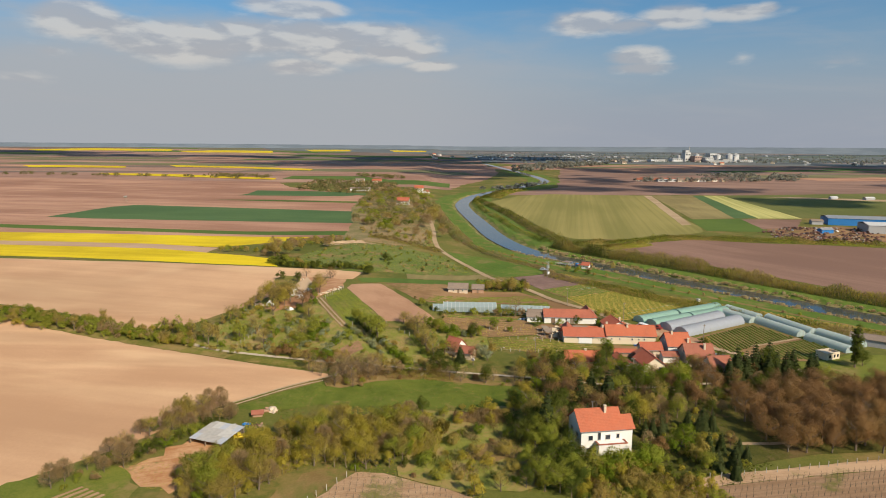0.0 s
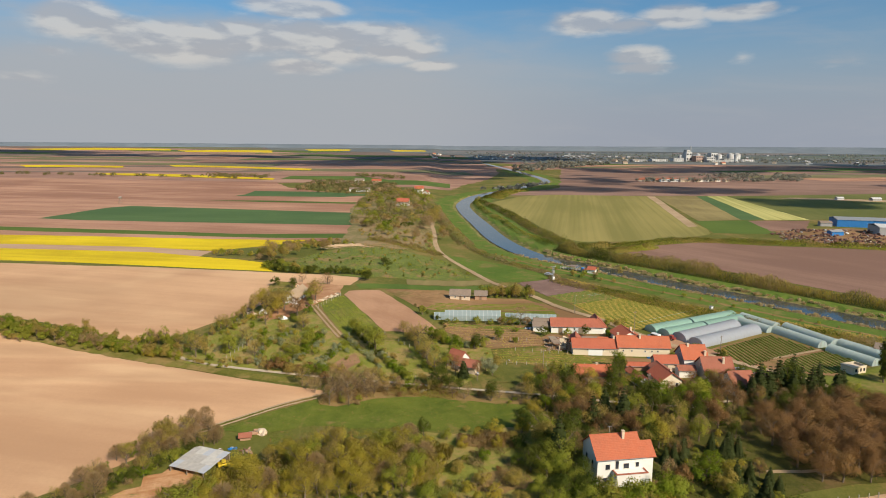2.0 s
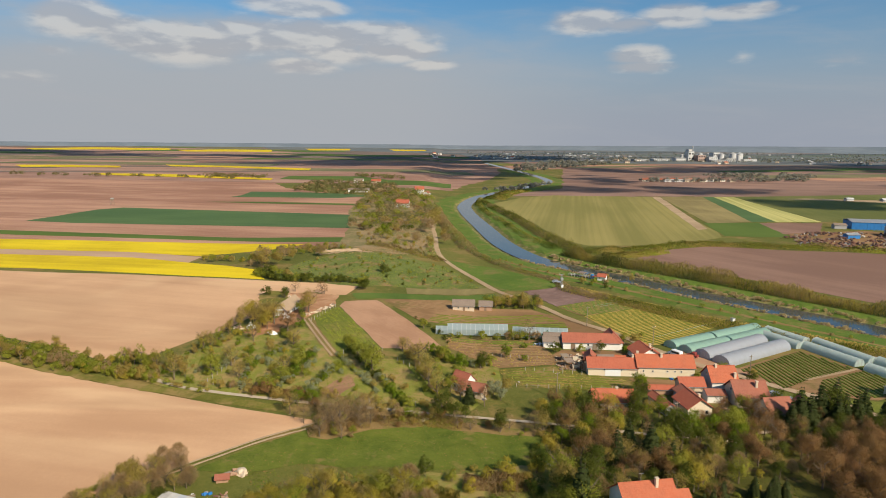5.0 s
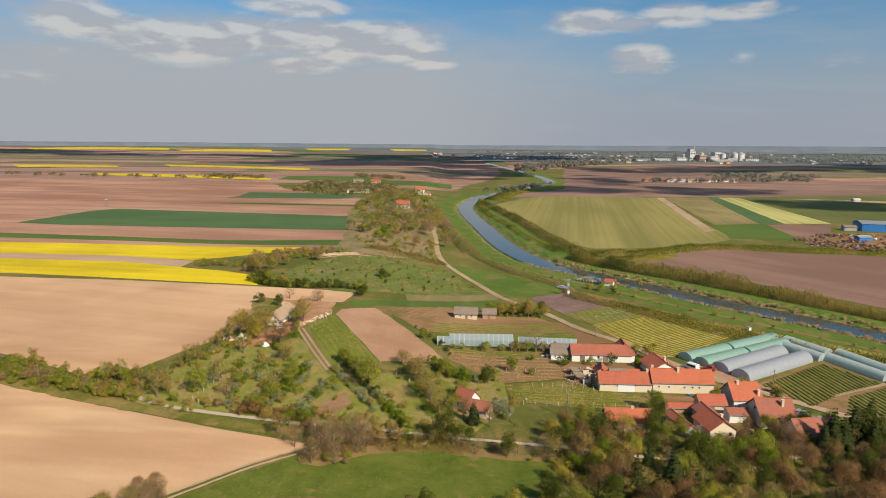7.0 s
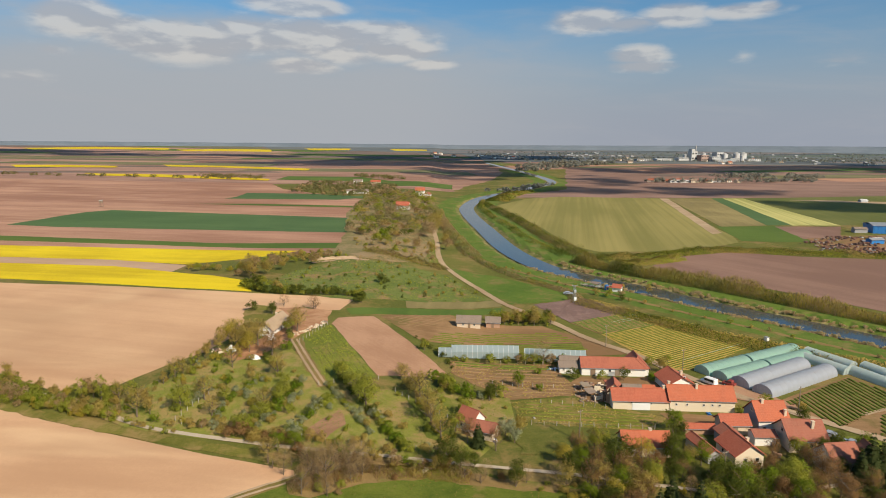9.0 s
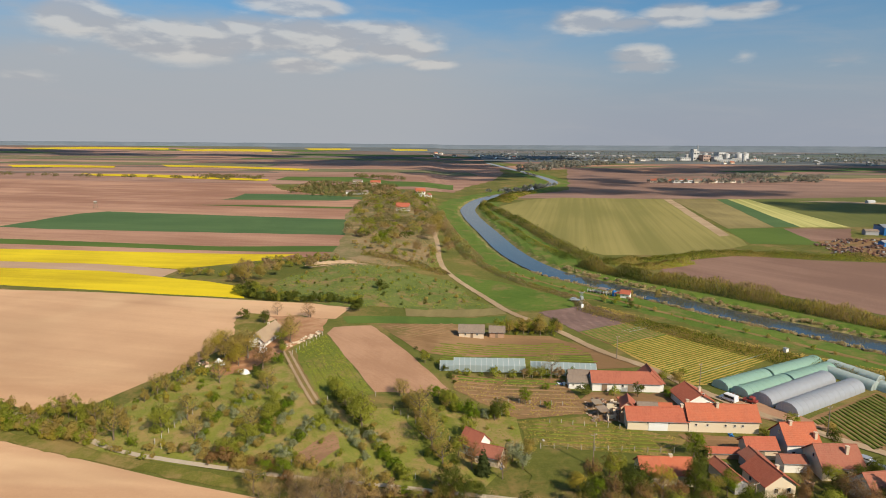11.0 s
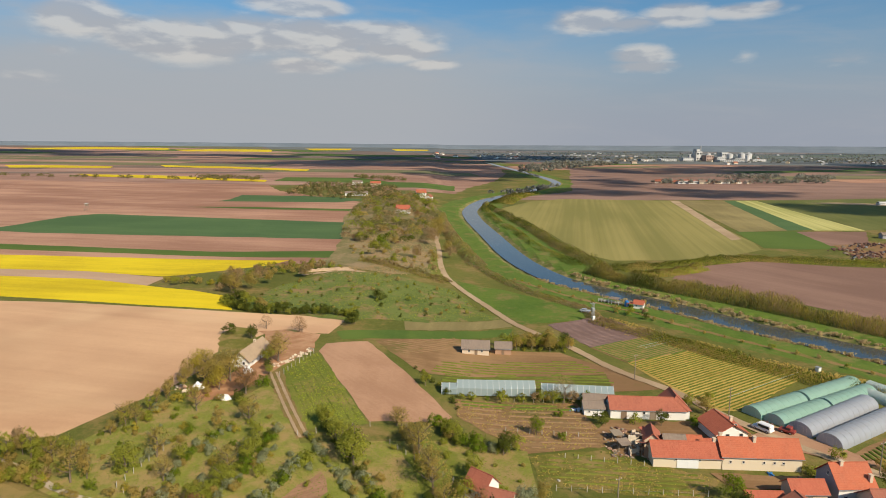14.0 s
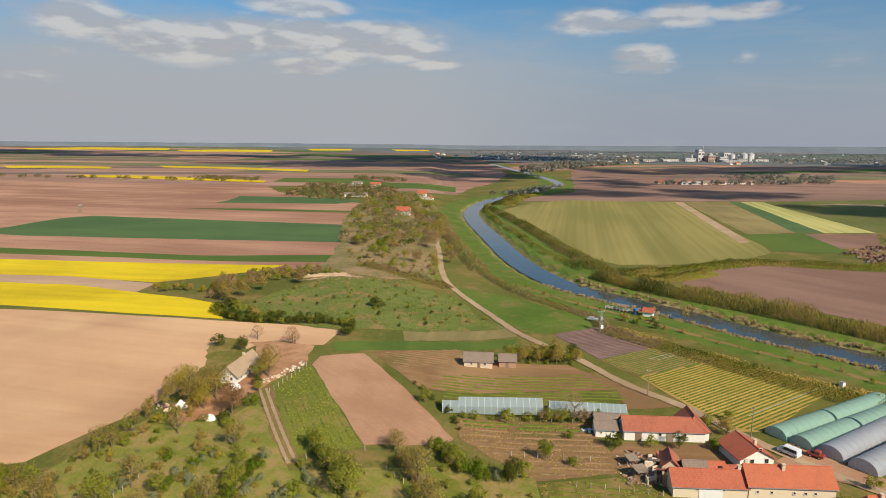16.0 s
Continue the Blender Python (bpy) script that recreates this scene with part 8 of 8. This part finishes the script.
# ---- crop rows, fences, vines ----
def crop_rows(poly, turn, gap, width, tall, mat, label, seed, skip=0.0):
    """Low ridged rows of plants across a plot."""
    rng = random.Random(seed)
    c, s = math.cos(radians(turn)), math.sin(radians(turn))
    loc = [(x * c + y * s, -x * s + y * c) for x, y in poly]
    v0, v1 = min(p[1] for p in loc), max(p[1] for p in loc)
    verts, faces = [], []
    v = v0 + gap * 0.6
    while v < v1:
        cuts = sorted(a[0] + (b[0] - a[0]) * (v - a[1]) / (b[1] - a[1]) for a, b in zip(loc, loc[1:] + loc[:1]) if (a[1] > v) != (b[1] > v))
        for u0, u1 in zip(cuts[::2], cuts[1::2]):
            u0, u1 = u0 + 0.4, u1 - 0.4
            n = max(2, int((u1 - u0) / 1.1))
            prev = None
            for k in range(n + 1):
                u = u0 + (u1 - u0) * k / n
                w, h = width * rng.uniform(0.85, 1.12), tall * rng.uniform(0.7, 1.2)
                if rng.random() < skip:
                    h *= 0.1
                ring = []
                for dv, dz in ((-w / 2, 0.0), (-w * 0.28, h * 0.8), (w * 0.05, h), (w * 0.3, h * 0.75), (w / 2, 0.0)):
                    vv = v + dv + rng.uniform(-0.06, 0.06)
                    x, y = u * c - vv * s, u * s + vv * c
                    ring.append(len(verts))
                    verts.append((x, y, height(x, y) + dz + 0.02))
                if prev:
                    faces += [(prev[i], prev[i + 1], ring[i + 1], ring[i]) for i in range(4)]
                prev = ring
        v += gap
    tagged(new("crop_rows", mesh_from("crop_rows", verts, faces, M[mat])), label, "crop rows", kind="stuff")


M["row_yellow"] = grass("yellow_green_rows", (0.072, 0.098, 0.012), (0.125, 0.138, 0.018), (0.23, 0.16, 0.035), 0.25, 0.3)
M["row_green"] = grass("dark_green_rows", (0.095, 0.125, 0.017), (0.15, 0.175, 0.028), (0.18, 0.15, 0.045), 0.1, 0.3)
M["row_dry"] = grass("weedy_ridges", (0.15, 0.118, 0.042), (0.225, 0.16, 0.07), (0.28, 0.17, 0.09), 0.45, 0.2)
M["row_turf"] = grass("grassy_rows", (0.105, 0.125, 0.016), (0.17, 0.175, 0.03), (0.22, 0.17, 0.06), 0.2, 0.2)
M["row_olive"] = grass("olive_green_rows", (0.062, 0.100, 0.014), (0.105, 0.140, 0.024), (0.22, 0.16, 0.05), 0.25, 0.3)
M["row_soil"] = soil("ridged_soil", (0.14, 0.09, 0.08), (0.25, 0.165, 0.145), 20, 0.4, 0.1, 1.0)
crop_rows([(75, 295), (88, 281), (56, 265), (48, 279)], 33, 1.25, 0.72, 0.26, "row_olive", "rows of green field crops", 1)
crop_rows([(88, 281), (109, 258), (75, 230), (68, 232), (56, 265)], 33, 1.25, 0.62, 0.26, "row_yellow", "rows of yellow-green field crops", 2)
crop_rows([(38, 305), (61, 317), (75, 295), (48, 279)], 22, 1.3, 0.7, 0.22, "row_soil", "furrowed ridges of dark soil", 3)
crop_rows([(89, 207), (116.5, 224.5), (124, 208), (106, 199.5), (95, 192)], -88, 1.5, 1.15, 0.4, "row_green", "rows of dark green field crops", 4)
crop_rows([(108.5, 199), (125.5, 207), (131.5, 194), (116, 186), (101, 188)], -88, 1.5, 1.15, 0.4, "row_green", "rows of dark green field crops", 5)
crop_rows([(0, 251), (47, 255), (48, 247), (20, 244), (-1, 246)], -3, 2.2, 0.7, 0.25, "row_green", "thin rows of seedlings", 6, 0.15)
crop_rows([(19, 205), (34, 208), (54, 197), (48, 190), (20, 195)], -6, 1.9, 0.8, 0.3, "row_turf", "rows of garden vines in leaf", 7, 0.35)
crop_rows([(4, 233), (33, 233), (35, 229), (4, 229.5)], -2, 2.0, 1.1, 0.3, "row_green", "grassy garden rows", 8, 0.2)
crop_rows([(5, 229), (34, 228.5), (36, 212), (19, 208.5), (5, 223)], -3, 2.6, 1.0, 0.25, "row_dry", "weedy ridges between garden beds", 9, 0.25)
crop_rows([(-1, 262), (40, 266), (47, 256), (0, 251), (-4, 252)], -3, 2.1, 0.8, 0.28, "row_turf", "weedy furrow ridges of the brown field", 10, 0.1)
crop_rows([(-20, 274), (4, 286), (7, 276.5), (-12, 262)], -3, 1.9, 0.6, 0.15, "row_dry", "weedy furrow ridges of the brown field", 11, 0.1)
crop_rows([(-43.5, 246.5), (-37.2, 257), (-18.5, 216), (-30, 211.5)], -66, 2.1, 0.6, 0.14, "row_turf", "low grassy vine rows of the sloping meadow", 12, 0.4)

for k, line in enumerate(([(63.3, 279.3), (78.2, 288.9)], [(70.4, 287.2), (76.4, 291.2)], [(66.0, 278.8), (80.5, 288.1)], [(74.8, 238.2), (104.6, 257.6)])):
    ribbon(line, 0.17, "film_clear", "narrow strip of milky film laid along a crop row", "film_strip", "film strip", 0.34, 1.5, 0.45, seed=k)


def fence(points, gap, tall, label, mat="concrete_post", wires=0):
    """A line of fence posts, with wires where they can be made out."""
    line = smooth_line(points, gap)
    x0, y0 = line[0]
    top = thing("fence", pose(x0, y0, height(x0, y0)), label, "fence")
    me = None
    rng = random.Random(int(x0))
    for x, y in line:
        if me is None:
            bm = boxes(((-0.065, -0.065, -0.4), (0.065, 0.065, tall * 0.85)), bevel=0.02)
            ob = part("post", bm, M[mat], top)
            me = ob.data
        else:
            ob = part("post", me, None, top)
        ob.matrix_basis = pose(x - x0, y - y0, height(x, y) - height(x0, y0), rng.uniform(-4, 4), rng.uniform(-4, 4), rng.uniform(0, 40))
    for w in range(wires):
        bm = bmesh.new()
        zz = tall * (0.5 + 0.45 * w)
        bar(bm, [(ax - x0, ay - y0, height(ax, ay) - height(x0, y0) + zz) for ax, ay in line], 0.012, 3)
        part("wire", bm, M["metal"], top)


PALE = "line of pale concrete fence posts"
fence([(-60.3, 188.0), (-58.8, 194.6), (-57.1, 200.4)], 2.0, 1.5, PALE + " in the orchard")
fence([(-43.2, 239.0), (-38.0, 257.8)], 2.0, 1.7, PALE + " along the meadow")
fence([(-31.3, 207.1), (-24, 210.5), (-16.6, 213.8)], 3.2, 1.5, PALE + " below the meadow")
fence([(-11.6, 206.7), (-4, 199), (5.7, 190.5)], 2.4, 1.5, PALE + " between orchard plots")
fence([(25.6, 205.2), (41.5, 202.3)], 2.4, 1.4, PALE + " beside the barn garden")
fence([(21.5, 192.5), (36, 191.5), (50, 190.8)], 2.6, 1.5, PALE + " below the vine garden", wires=1)
fence([(14.2, 217.1), (30.6, 215.2)], 2.6, 1.5, PALE + " across the brown garden")
fence([(-58.2, 186.3), (-53.1, 184.7), (-47.3, 183.0)], 2.2, 1.5, PALE + " in the orchard")
fence([(-30, 181), (-16.8, 179.0), (-2.3, 178.0)], 2.6, 1.5, PALE + " along the road")
fence([(-23, 104.5), (-20.6, 108.5), (-17.5, 113), (-14.6, 117.9)], 1.9, 1.6, PALE + " beside the near vineyard")
fence([(18, 234), (33, 233.5)], 2.4, 1.4, PALE + " across the brown garden", "wood")
fence([(55.2, 115.6), (75, 119.2), (96.5, 123.6), (130, 129.6)], 2.3, 1.6, PALE + " along the vineyard's headland")


def vines(poly, turn, gap, apart, seed, label):
    """Rows of pruned vine stocks, each a bent stem with two canes on a thin stake; one piece."""
    rng = random.Random(seed)
    c, s = math.cos(radians(turn)), math.sin(radians(turn))
    loc = [(x * c + y * s, -x * s + y * c) for x, y in poly]
    bm = bmesh.new()
    v = min(p[1] for p in loc) + gap * 0.5
    while v < max(p[1] for p in loc):
        cuts = sorted(a[0] + (b[0] - a[0]) * (v - a[1]) / (b[1] - a[1]) for a, b in zip(loc, loc[1:] + loc[:1]) if (a[1] > v) != (b[1] > v))
        for u0, u1 in zip(cuts[::2], cuts[1::2]):
            u = u0 + 0.5
            while u < u1 - 0.3:
                if rng.random() > 0.08:
                    w = v + rng.uniform(-0.1, 0.1)
                    x, y = u * c - w * s, u * s + w * c
                    z = height(x, y)
                    lean = Vector((rng.uniform(-0.12, 0.12), rng.uniform(-0.12, 0.12), rng.uniform(0.6, 0.9)))
                    foot = Vector((x, y, z - 0.1))
                    tube(bm, foot, foot + lean, 0.06, 0.04, 4)
                    for sgn in (-1, 1):
                        tube(bm, foot + lean, foot + lean + Vector((c * sgn * rng.uniform(0.3, 0.6), s * sgn * 0.4, rng.uniform(0.1, 0.35))), 0.03, 0.012, 3)
                    tube(bm, foot, foot + Vector((0.04, 0.03, 1.5)), 0.025, 0.025, 3)
                u += apart * rng.uniform(0.85, 1.15)
        v += gap
    me = bpy.data.meshes.new("vines")
    bm.to_mesh(me)
    bm.free()
    me.materials.append(M["bark"])
    tagged(new("vines", me), label, "vines", kind="stuff")


vines([(-25, 98), (-20, 107.5), (-14.0, 116.8), (-9, 116.4), (-4.2, 114), (3, 111), (8.6, 107.6), (13, 100), (13, 94)], -12, 1.9, 1.25, 3, "pruned vine stocks on thin stakes in bare earth")
vines([(54, 113.6), (75, 117.2), (96.5, 121.4), (130, 127), (130, 106), (60, 98)], 10.5, 2.1, 1.3, 4, "pruned vine stocks on stakes beside the headland")


def scarp(points, deep, tall, seed):
    """A broken sandy scarp: steep lumpy front, top running back into the grass."""
    rng = random.Random(seed)
    line = smooth_line(points, 1.2)
    verts, faces = [], []
    for k, (x, y) in enumerate(line):
        fade = min(1.0, k / 4, (len(line) - 1 - k) / 4)
        h = tall * fade * rng.uniform(0.7, 1.15)
        for back, up in ((0.0, -0.2), (0.5 + rng.uniform(-0.3, 0.3), h * 0.45), (1.0 + rng.uniform(-0.3, 0.4), h), (deep * 0.6, h * 0.85), (deep, -0.2)):
            verts.append((x + rng.uniform(-0.2, 0.2), y + back, height(x, y + back) + up))
    for k in range(len(line) - 1):
        faces += [(5 * k + i, 5 * k + 5 + i, 5 * k + 6 + i, 5 * k + 1 + i) for i in range(4)]
    tagged(new("bank", mesh_from("bank", verts, faces, M["bank"])), "steep eroded bank of pale bare sand", "bank", kind="structure")


scarp([(-66, 361), (-60, 364), (-53, 366), (-46, 367), (-40, 366)], 2.6, 1.3, 5)
# ---- far town, hamlet, works yard ----
# white and brick are toned down here to imitate haze over distant buildings
M["far_white"] = plain("pale_far_walls", (0.54, 0.54, 0.54), 0.7, 0, 0.2, 0.05)
M["far_grey"] = plain("grey_far_walls", (0.40, 0.40, 0.40), 0.7, 0, 0.3, 0.05)
M["far_brick"] = plain("brick_far_walls", (0.40, 0.28, 0.24), 0.8, 0, 0.3, 0.05)


def silo(x, y, r, h, label="pale round grain silo of a far factory"):
    top = thing("silo", pose(x, y, height(x, y)), label, "silo", "far factory")
    bm = bmesh.new()
    tube(bm, (0, 0, 0), (0, 0, h), r, r, 14)
    part("drum", bm, M["far_white"], top)
    bm = bmesh.new()
    tube(bm, (0, 0, h), (0, 0, h + r * 0.45), r * 1.03, r * 0.15, 14)
    part("cap", bm, M["far_grey"], top)


def block(x, y, w, d, h, mat, label, group="far factory", name="factory_block", rows=2):
    """A plain flat-roofed works building with bands of windows."""
    top = thing(name, pose(x, y, height(x, y), 0, 0, 14), label, "building", group)
    part("wall", boxes(((-w / 2, -d / 2, -2), (w / 2, d / 2, h)), bevel=0.1), M[mat], top)
    part("parapet", boxes(((-w / 2 - 0.3, -d / 2 - 0.3, h), (w / 2 + 0.3, d / 2 + 0.3, h + 0.8))), M["far_grey"], top)
    n = max(2, int(w / 9))
    for j in range(rows):
        for i in range(n):
            u = -w / 2 + (i + 0.5) * w / n
            z = h * (j + 0.55) / rows
            part("window", boxes(((u - w / n * 0.3, -d / 2 - 0.12, z - h / rows * 0.16), (u + w / n * 0.3, -d / 2 + 0.02, z + h / rows * 0.16))), M["glass"], top)


rng = random.Random(9)
for x, y, w, d, h, mt in ((880, 2590, 70, 30, 9, "far_white"), (960, 2600, 46, 30, 13, "far_white"), (1010, 2620, 26, 26, 38, "far_white"), (1018, 2650, 18, 18, 46, "far_white"), (1044, 2600, 34, 30, 24, "far_brick"),
                          (1086, 2590, 40, 30, 18, "far_white"), (1120, 2640, 30, 30, 34, "far_white"), (1165, 2600, 46, 24, 12, "far_grey"), (1250, 2620, 60, 30, 9, "far_white"), (790, 2560, 60, 26, 8, "far_grey"), (1100, 2540, 90, 24, 8, "far_grey")):
    block(x, y, w, d, h, mt, "pale factory building on the horizon" if mt == "far_white" else "brick factory block on the horizon" if mt == "far_brick" else "grey factory hall on the horizon")
for x, y, r, h in ((1062, 2640, 9, 30), (1140, 2620, 11, 28), (1196, 2640, 13, 30), (1228, 2650, 13, 30), (1206, 2610, 8, 22), (985, 2630, 8, 24)):
    silo(x, y, r, h)
chim = thing("factory_chimney", pose(1024, 2625, 0), "slim factory chimney on the horizon", "chimney", "far factory")
bm = bmesh.new()
tube(bm, (0, 0, -4), (0, 0, 60), 3.0, 1.8, 10)
part("stack", bm, M["far_grey"], chim)


def small_house(x, y, turn, s, label, group):
    """A far house: walls, gabled roof, a few windows."""
    return house(x, y, turn, 11 * s, 8 * s, 3.2 * s, 2.8 * s, rng.choice(["roof_brown", "roof_grey", "roof_grey", "roof_grey"]), rng.choice(["white", "cream", "buff"]), label, group=group, gutter=False,
                 windows=(("f", 2.5 * s, 1.0, 1.2 * s, 1.3 * s), ("f", 7.5 * s, 1.0, 1.2 * s, 1.3 * s)))


for k in range(16):
    small_house(372 + k * 10 + rng.uniform(-4, 4), 1176 + rng.uniform(-10, 16), rng.uniform(-40, 40), 1.0, "far hamlet house with a pitched roof", "far hamlet")
for k in range(20):
    small_house(rng.uniform(500, 2100), rng.uniform(2250, 2900), rng.uniform(-60, 60), 1.5, "distant town house with a pitched roof", "far town")
for k in range(14):
    small_house(rng.uniform(-60, 420), rng.uniform(2700, 3300), rng.uniform(-60, 60), 1.6, "distant village house with a pitched roof", "far village")
def town_specks(n, seed):
    """The many small houses of the far town: pale walls and low roofs."""
    r = random.Random(seed)
    walls, wf, roofs, rf = [], [], [], []
    while len(walls) < 8 * n:
        x, y = r.uniform(350, 3000), r.uniform(2280, 3700)
        if math.hypot(x, y) > 4000 or noise.noise(Vector((x * 0.0022, y * 0.0022, 7))) < r.uniform(-0.35, 0.25):
            continue
        w, d, h, z = r.uniform(4, 9), r.uniform(4, 6), r.uniform(2.2, 3.6), height(x, y)
        k = len(walls)
        walls += [(x + sx * w, y + sy * d, z + sz) for sz in (-1, h) for sx, sy in ((-1, -1), (1, -1), (1, 1), (-1, 1))]
        wf += [(k, k + 1, k + 5, k + 4), (k + 1, k + 2, k + 6, k + 5), (k + 2, k + 3, k + 7, k + 6), (k + 3, k, k + 4, k + 7)]
        k = len(roofs)
        roofs += [(x - w, y - d - 0.3, z + h), (x + w, y - d - 0.3, z + h), (x + w, y + d, z + h), (x - w, y + d, z + h), (x - w, y, z + h + d * 0.5), (x + w, y, z + h + d * 0.5)]
        rf += [(k, k + 1, k + 5, k + 4), (k + 2, k + 3, k + 4, k + 5), (k + 1, k + 2, k + 5), (k + 3, k, k + 4)]
    tagged(new("town_houses", mesh_from("town_houses", walls, wf, M["far_grey"])), "pale walls of countless far town houses", "houses", kind="stuff")
    tagged(new("town_roofs", mesh_from("town_roofs", roofs, rf, M["far_grey"])), "roofs of countless far town houses, greyed for haze", "roofs", kind="stuff")


town_specks(75, 6)
block(418, 1168, 40, 9, 4, "far_white", "long pale farm hall in a far hamlet", "far hamlet", "farm_hall", 1)


def hall(x, y, turn, L, W, h, wall, roof, label):
    """A sheet-clad works hall with ribbed walls and a shallow roof."""
    top = thing("works_hall", pose(x, y, height(x, y), 0, 0, turn), label, "hall", "works yard")
    part("wall", boxes(((-L / 2, -W / 2, -0.5), (L / 2, W / 2, h))), M[wall], top)
    part("roof", slab([[(-L / 2 - 0.4, -W / 2 - 0.4, h), (L / 2 + 0.4, -W / 2 - 0.4, h), (L / 2 + 0.4, 0, h + 1.6), (-L / 2 - 0.4, 0, h + 1.6)],
                       [(-L / 2 - 0.4, 0, h + 1.6), (L / 2 + 0.4, 0, h + 1.6), (L / 2 + 0.4, W / 2 + 0.4, h), (-L / 2 - 0.4, W / 2 + 0.4, h)]], 0.25), M[roof], top)
    rib = None
    for k in range(int(L / 2.5)):
        if rib is None:
            ob = part("wall_rib", boxes(((-0.15, -0.12, 0), (0.15, 0.02, h - 0.1))), M[wall], top)
            rib = ob.data
        else:
            ob = part("wall_rib", rib, None, top)
        ob.matrix_basis = pose(-L / 2 + 1.2 + k * 2.5, -W / 2, 0)


hall(362, 532, -14, 62, 20, 6.0, "blue", "metal", "long blue sheet-metal works hall")
hall(352, 482, -14, 44, 22, 6.5, "far_grey", "far_white", "grey works hall with a pale roof")
hall(500, 800, 6, 9, 5, 2.2, "far_white", "far_white", "small pale shed at the field's edge")
hall(540, 792, 6, 12, 6, 2.4, "far_grey", "far_white", "small grey shed at the field's edge")
field([(420, 815), (470, 825), (640, 770), (640, 740), (520, 775)], "dust", "pale gravel lot at the field's edge", rough=2, category="yard")
house(322, 534, -10, 9, 6, 3.0, 1.2, "roof_grey", "grey", "small grey yard office", "shed", "shed")
house(296, 478, 10, 10, 5, 3.0, 1.0, "metal", "blue", "blue sheet-metal yard shelter", "shed", "shed")


M["scrap_dark"] = plain("dark_scrap", (0.12, 0.075, 0.065), 0.85, 0.1, 0.7, 0.6)


def scrap(x, y, seed, n=40, spread=(11, 6)):
    r = random.Random(seed)
    top = thing("scrap_heap", pose(x, y, height(x, y)), "rusty heap of scrap metal in the works yard", "scrap heap", "works yard")
    for k in range(n):
        s = r.uniform(0.3, 1.2)
        part("scrap_piece", boxes(((-s, -s * 0.6, -0.2), (s, s * 0.6, s * 0.7)), bevel=0.12), M[r.choice(["rust", "rust", "scrap_dark", "rust", "rust", "metal", "wood", "rust", "scrap_dark", "scrap_dark"])], top).matrix_basis = \
            pose(r.gauss(0, spread[0] / 2), r.gauss(0, spread[1] / 2), r.uniform(0, 2.2) * r.random(), r.uniform(-25, 25), r.uniform(-25, 25), r.uniform(0, 180))


for k, (x, y) in enumerate(((258, 455), (276, 450), (292, 446), (306, 440), (322, 434), (338, 430), (284, 470), (306, 462), (330, 452), (352, 440), (350, 462), (268, 438), (370, 428), (255, 478), (272, 492), (290, 500), (312, 500), (334, 492), (262, 464), (248, 448), (272, 428), (290, 424), (310, 418), (300, 484), (322, 474))):
    scrap(x, y, 100 + k)
field([(244, 440), (262, 500), (330, 520), (420, 480), (420, 400), (330, 408)], "plot_dk", "trampled brown works yard", rough=2, category="yard")

# ---- clouds overhead, out of the camera's way, whose shadows lie on the plain ----
def cloud(x, y, sx, sy, seed, z=760, puffs=26):
    """A flat-based heap of rounded puffs."""
    rng = np.random.default_rng(seed)
    bm = bmesh.new()
    for k in range(puffs):
        a, r = rng.uniform(0, math.tau), math.sqrt(rng.uniform(0, 1))
        px, py = math.cos(a) * r * sx, math.sin(a) * r * sy
        s = rng.uniform(0.22, 0.42) * min(sx, sy) * (1.15 - 0.5 * r)
        got = bmesh.ops.create_icosphere(bm, subdivisions=2, radius=1.0)["verts"]
        for v in got:
            n = noise.noise(v.co * 1.7 + Vector((k * 3.1, seed, 0)))
            v.co = v.co * (1 + 0.35 * n)
            v.co = Vector((px + v.co.x * s * 1.25, py + v.co.y * s * 1.25, max(v.co.z, -0.15) * s * 0.4))
    me = bpy.data.meshes.new("cloud")
    bm.to_mesh(me)
    bm.free()
    me.materials.append(M["cloudwhite"])
    me.polygons.foreach_set("use_smooth", [True] * len(me.polygons))
    ob = new("cloud", me)
    ob.location = (x, y, z)
    tagged(ob, "white heaped fair-weather cloud", "cloud", "clouds over the plain", "structure")


def shading_cloud(gx, gy, sx, sy, seed, z=760):
    """A cloud placed so that the sun throws its shadow on the ground at gx, gy."""
    k = z / SUN_DIR.z
    cloud(gx + SUN_DIR.x * k, gy + SUN_DIR.y * k, sx, sy, seed, z)


for spot in CLOUD_SHADOWS:
    shading_cloud(*spot)
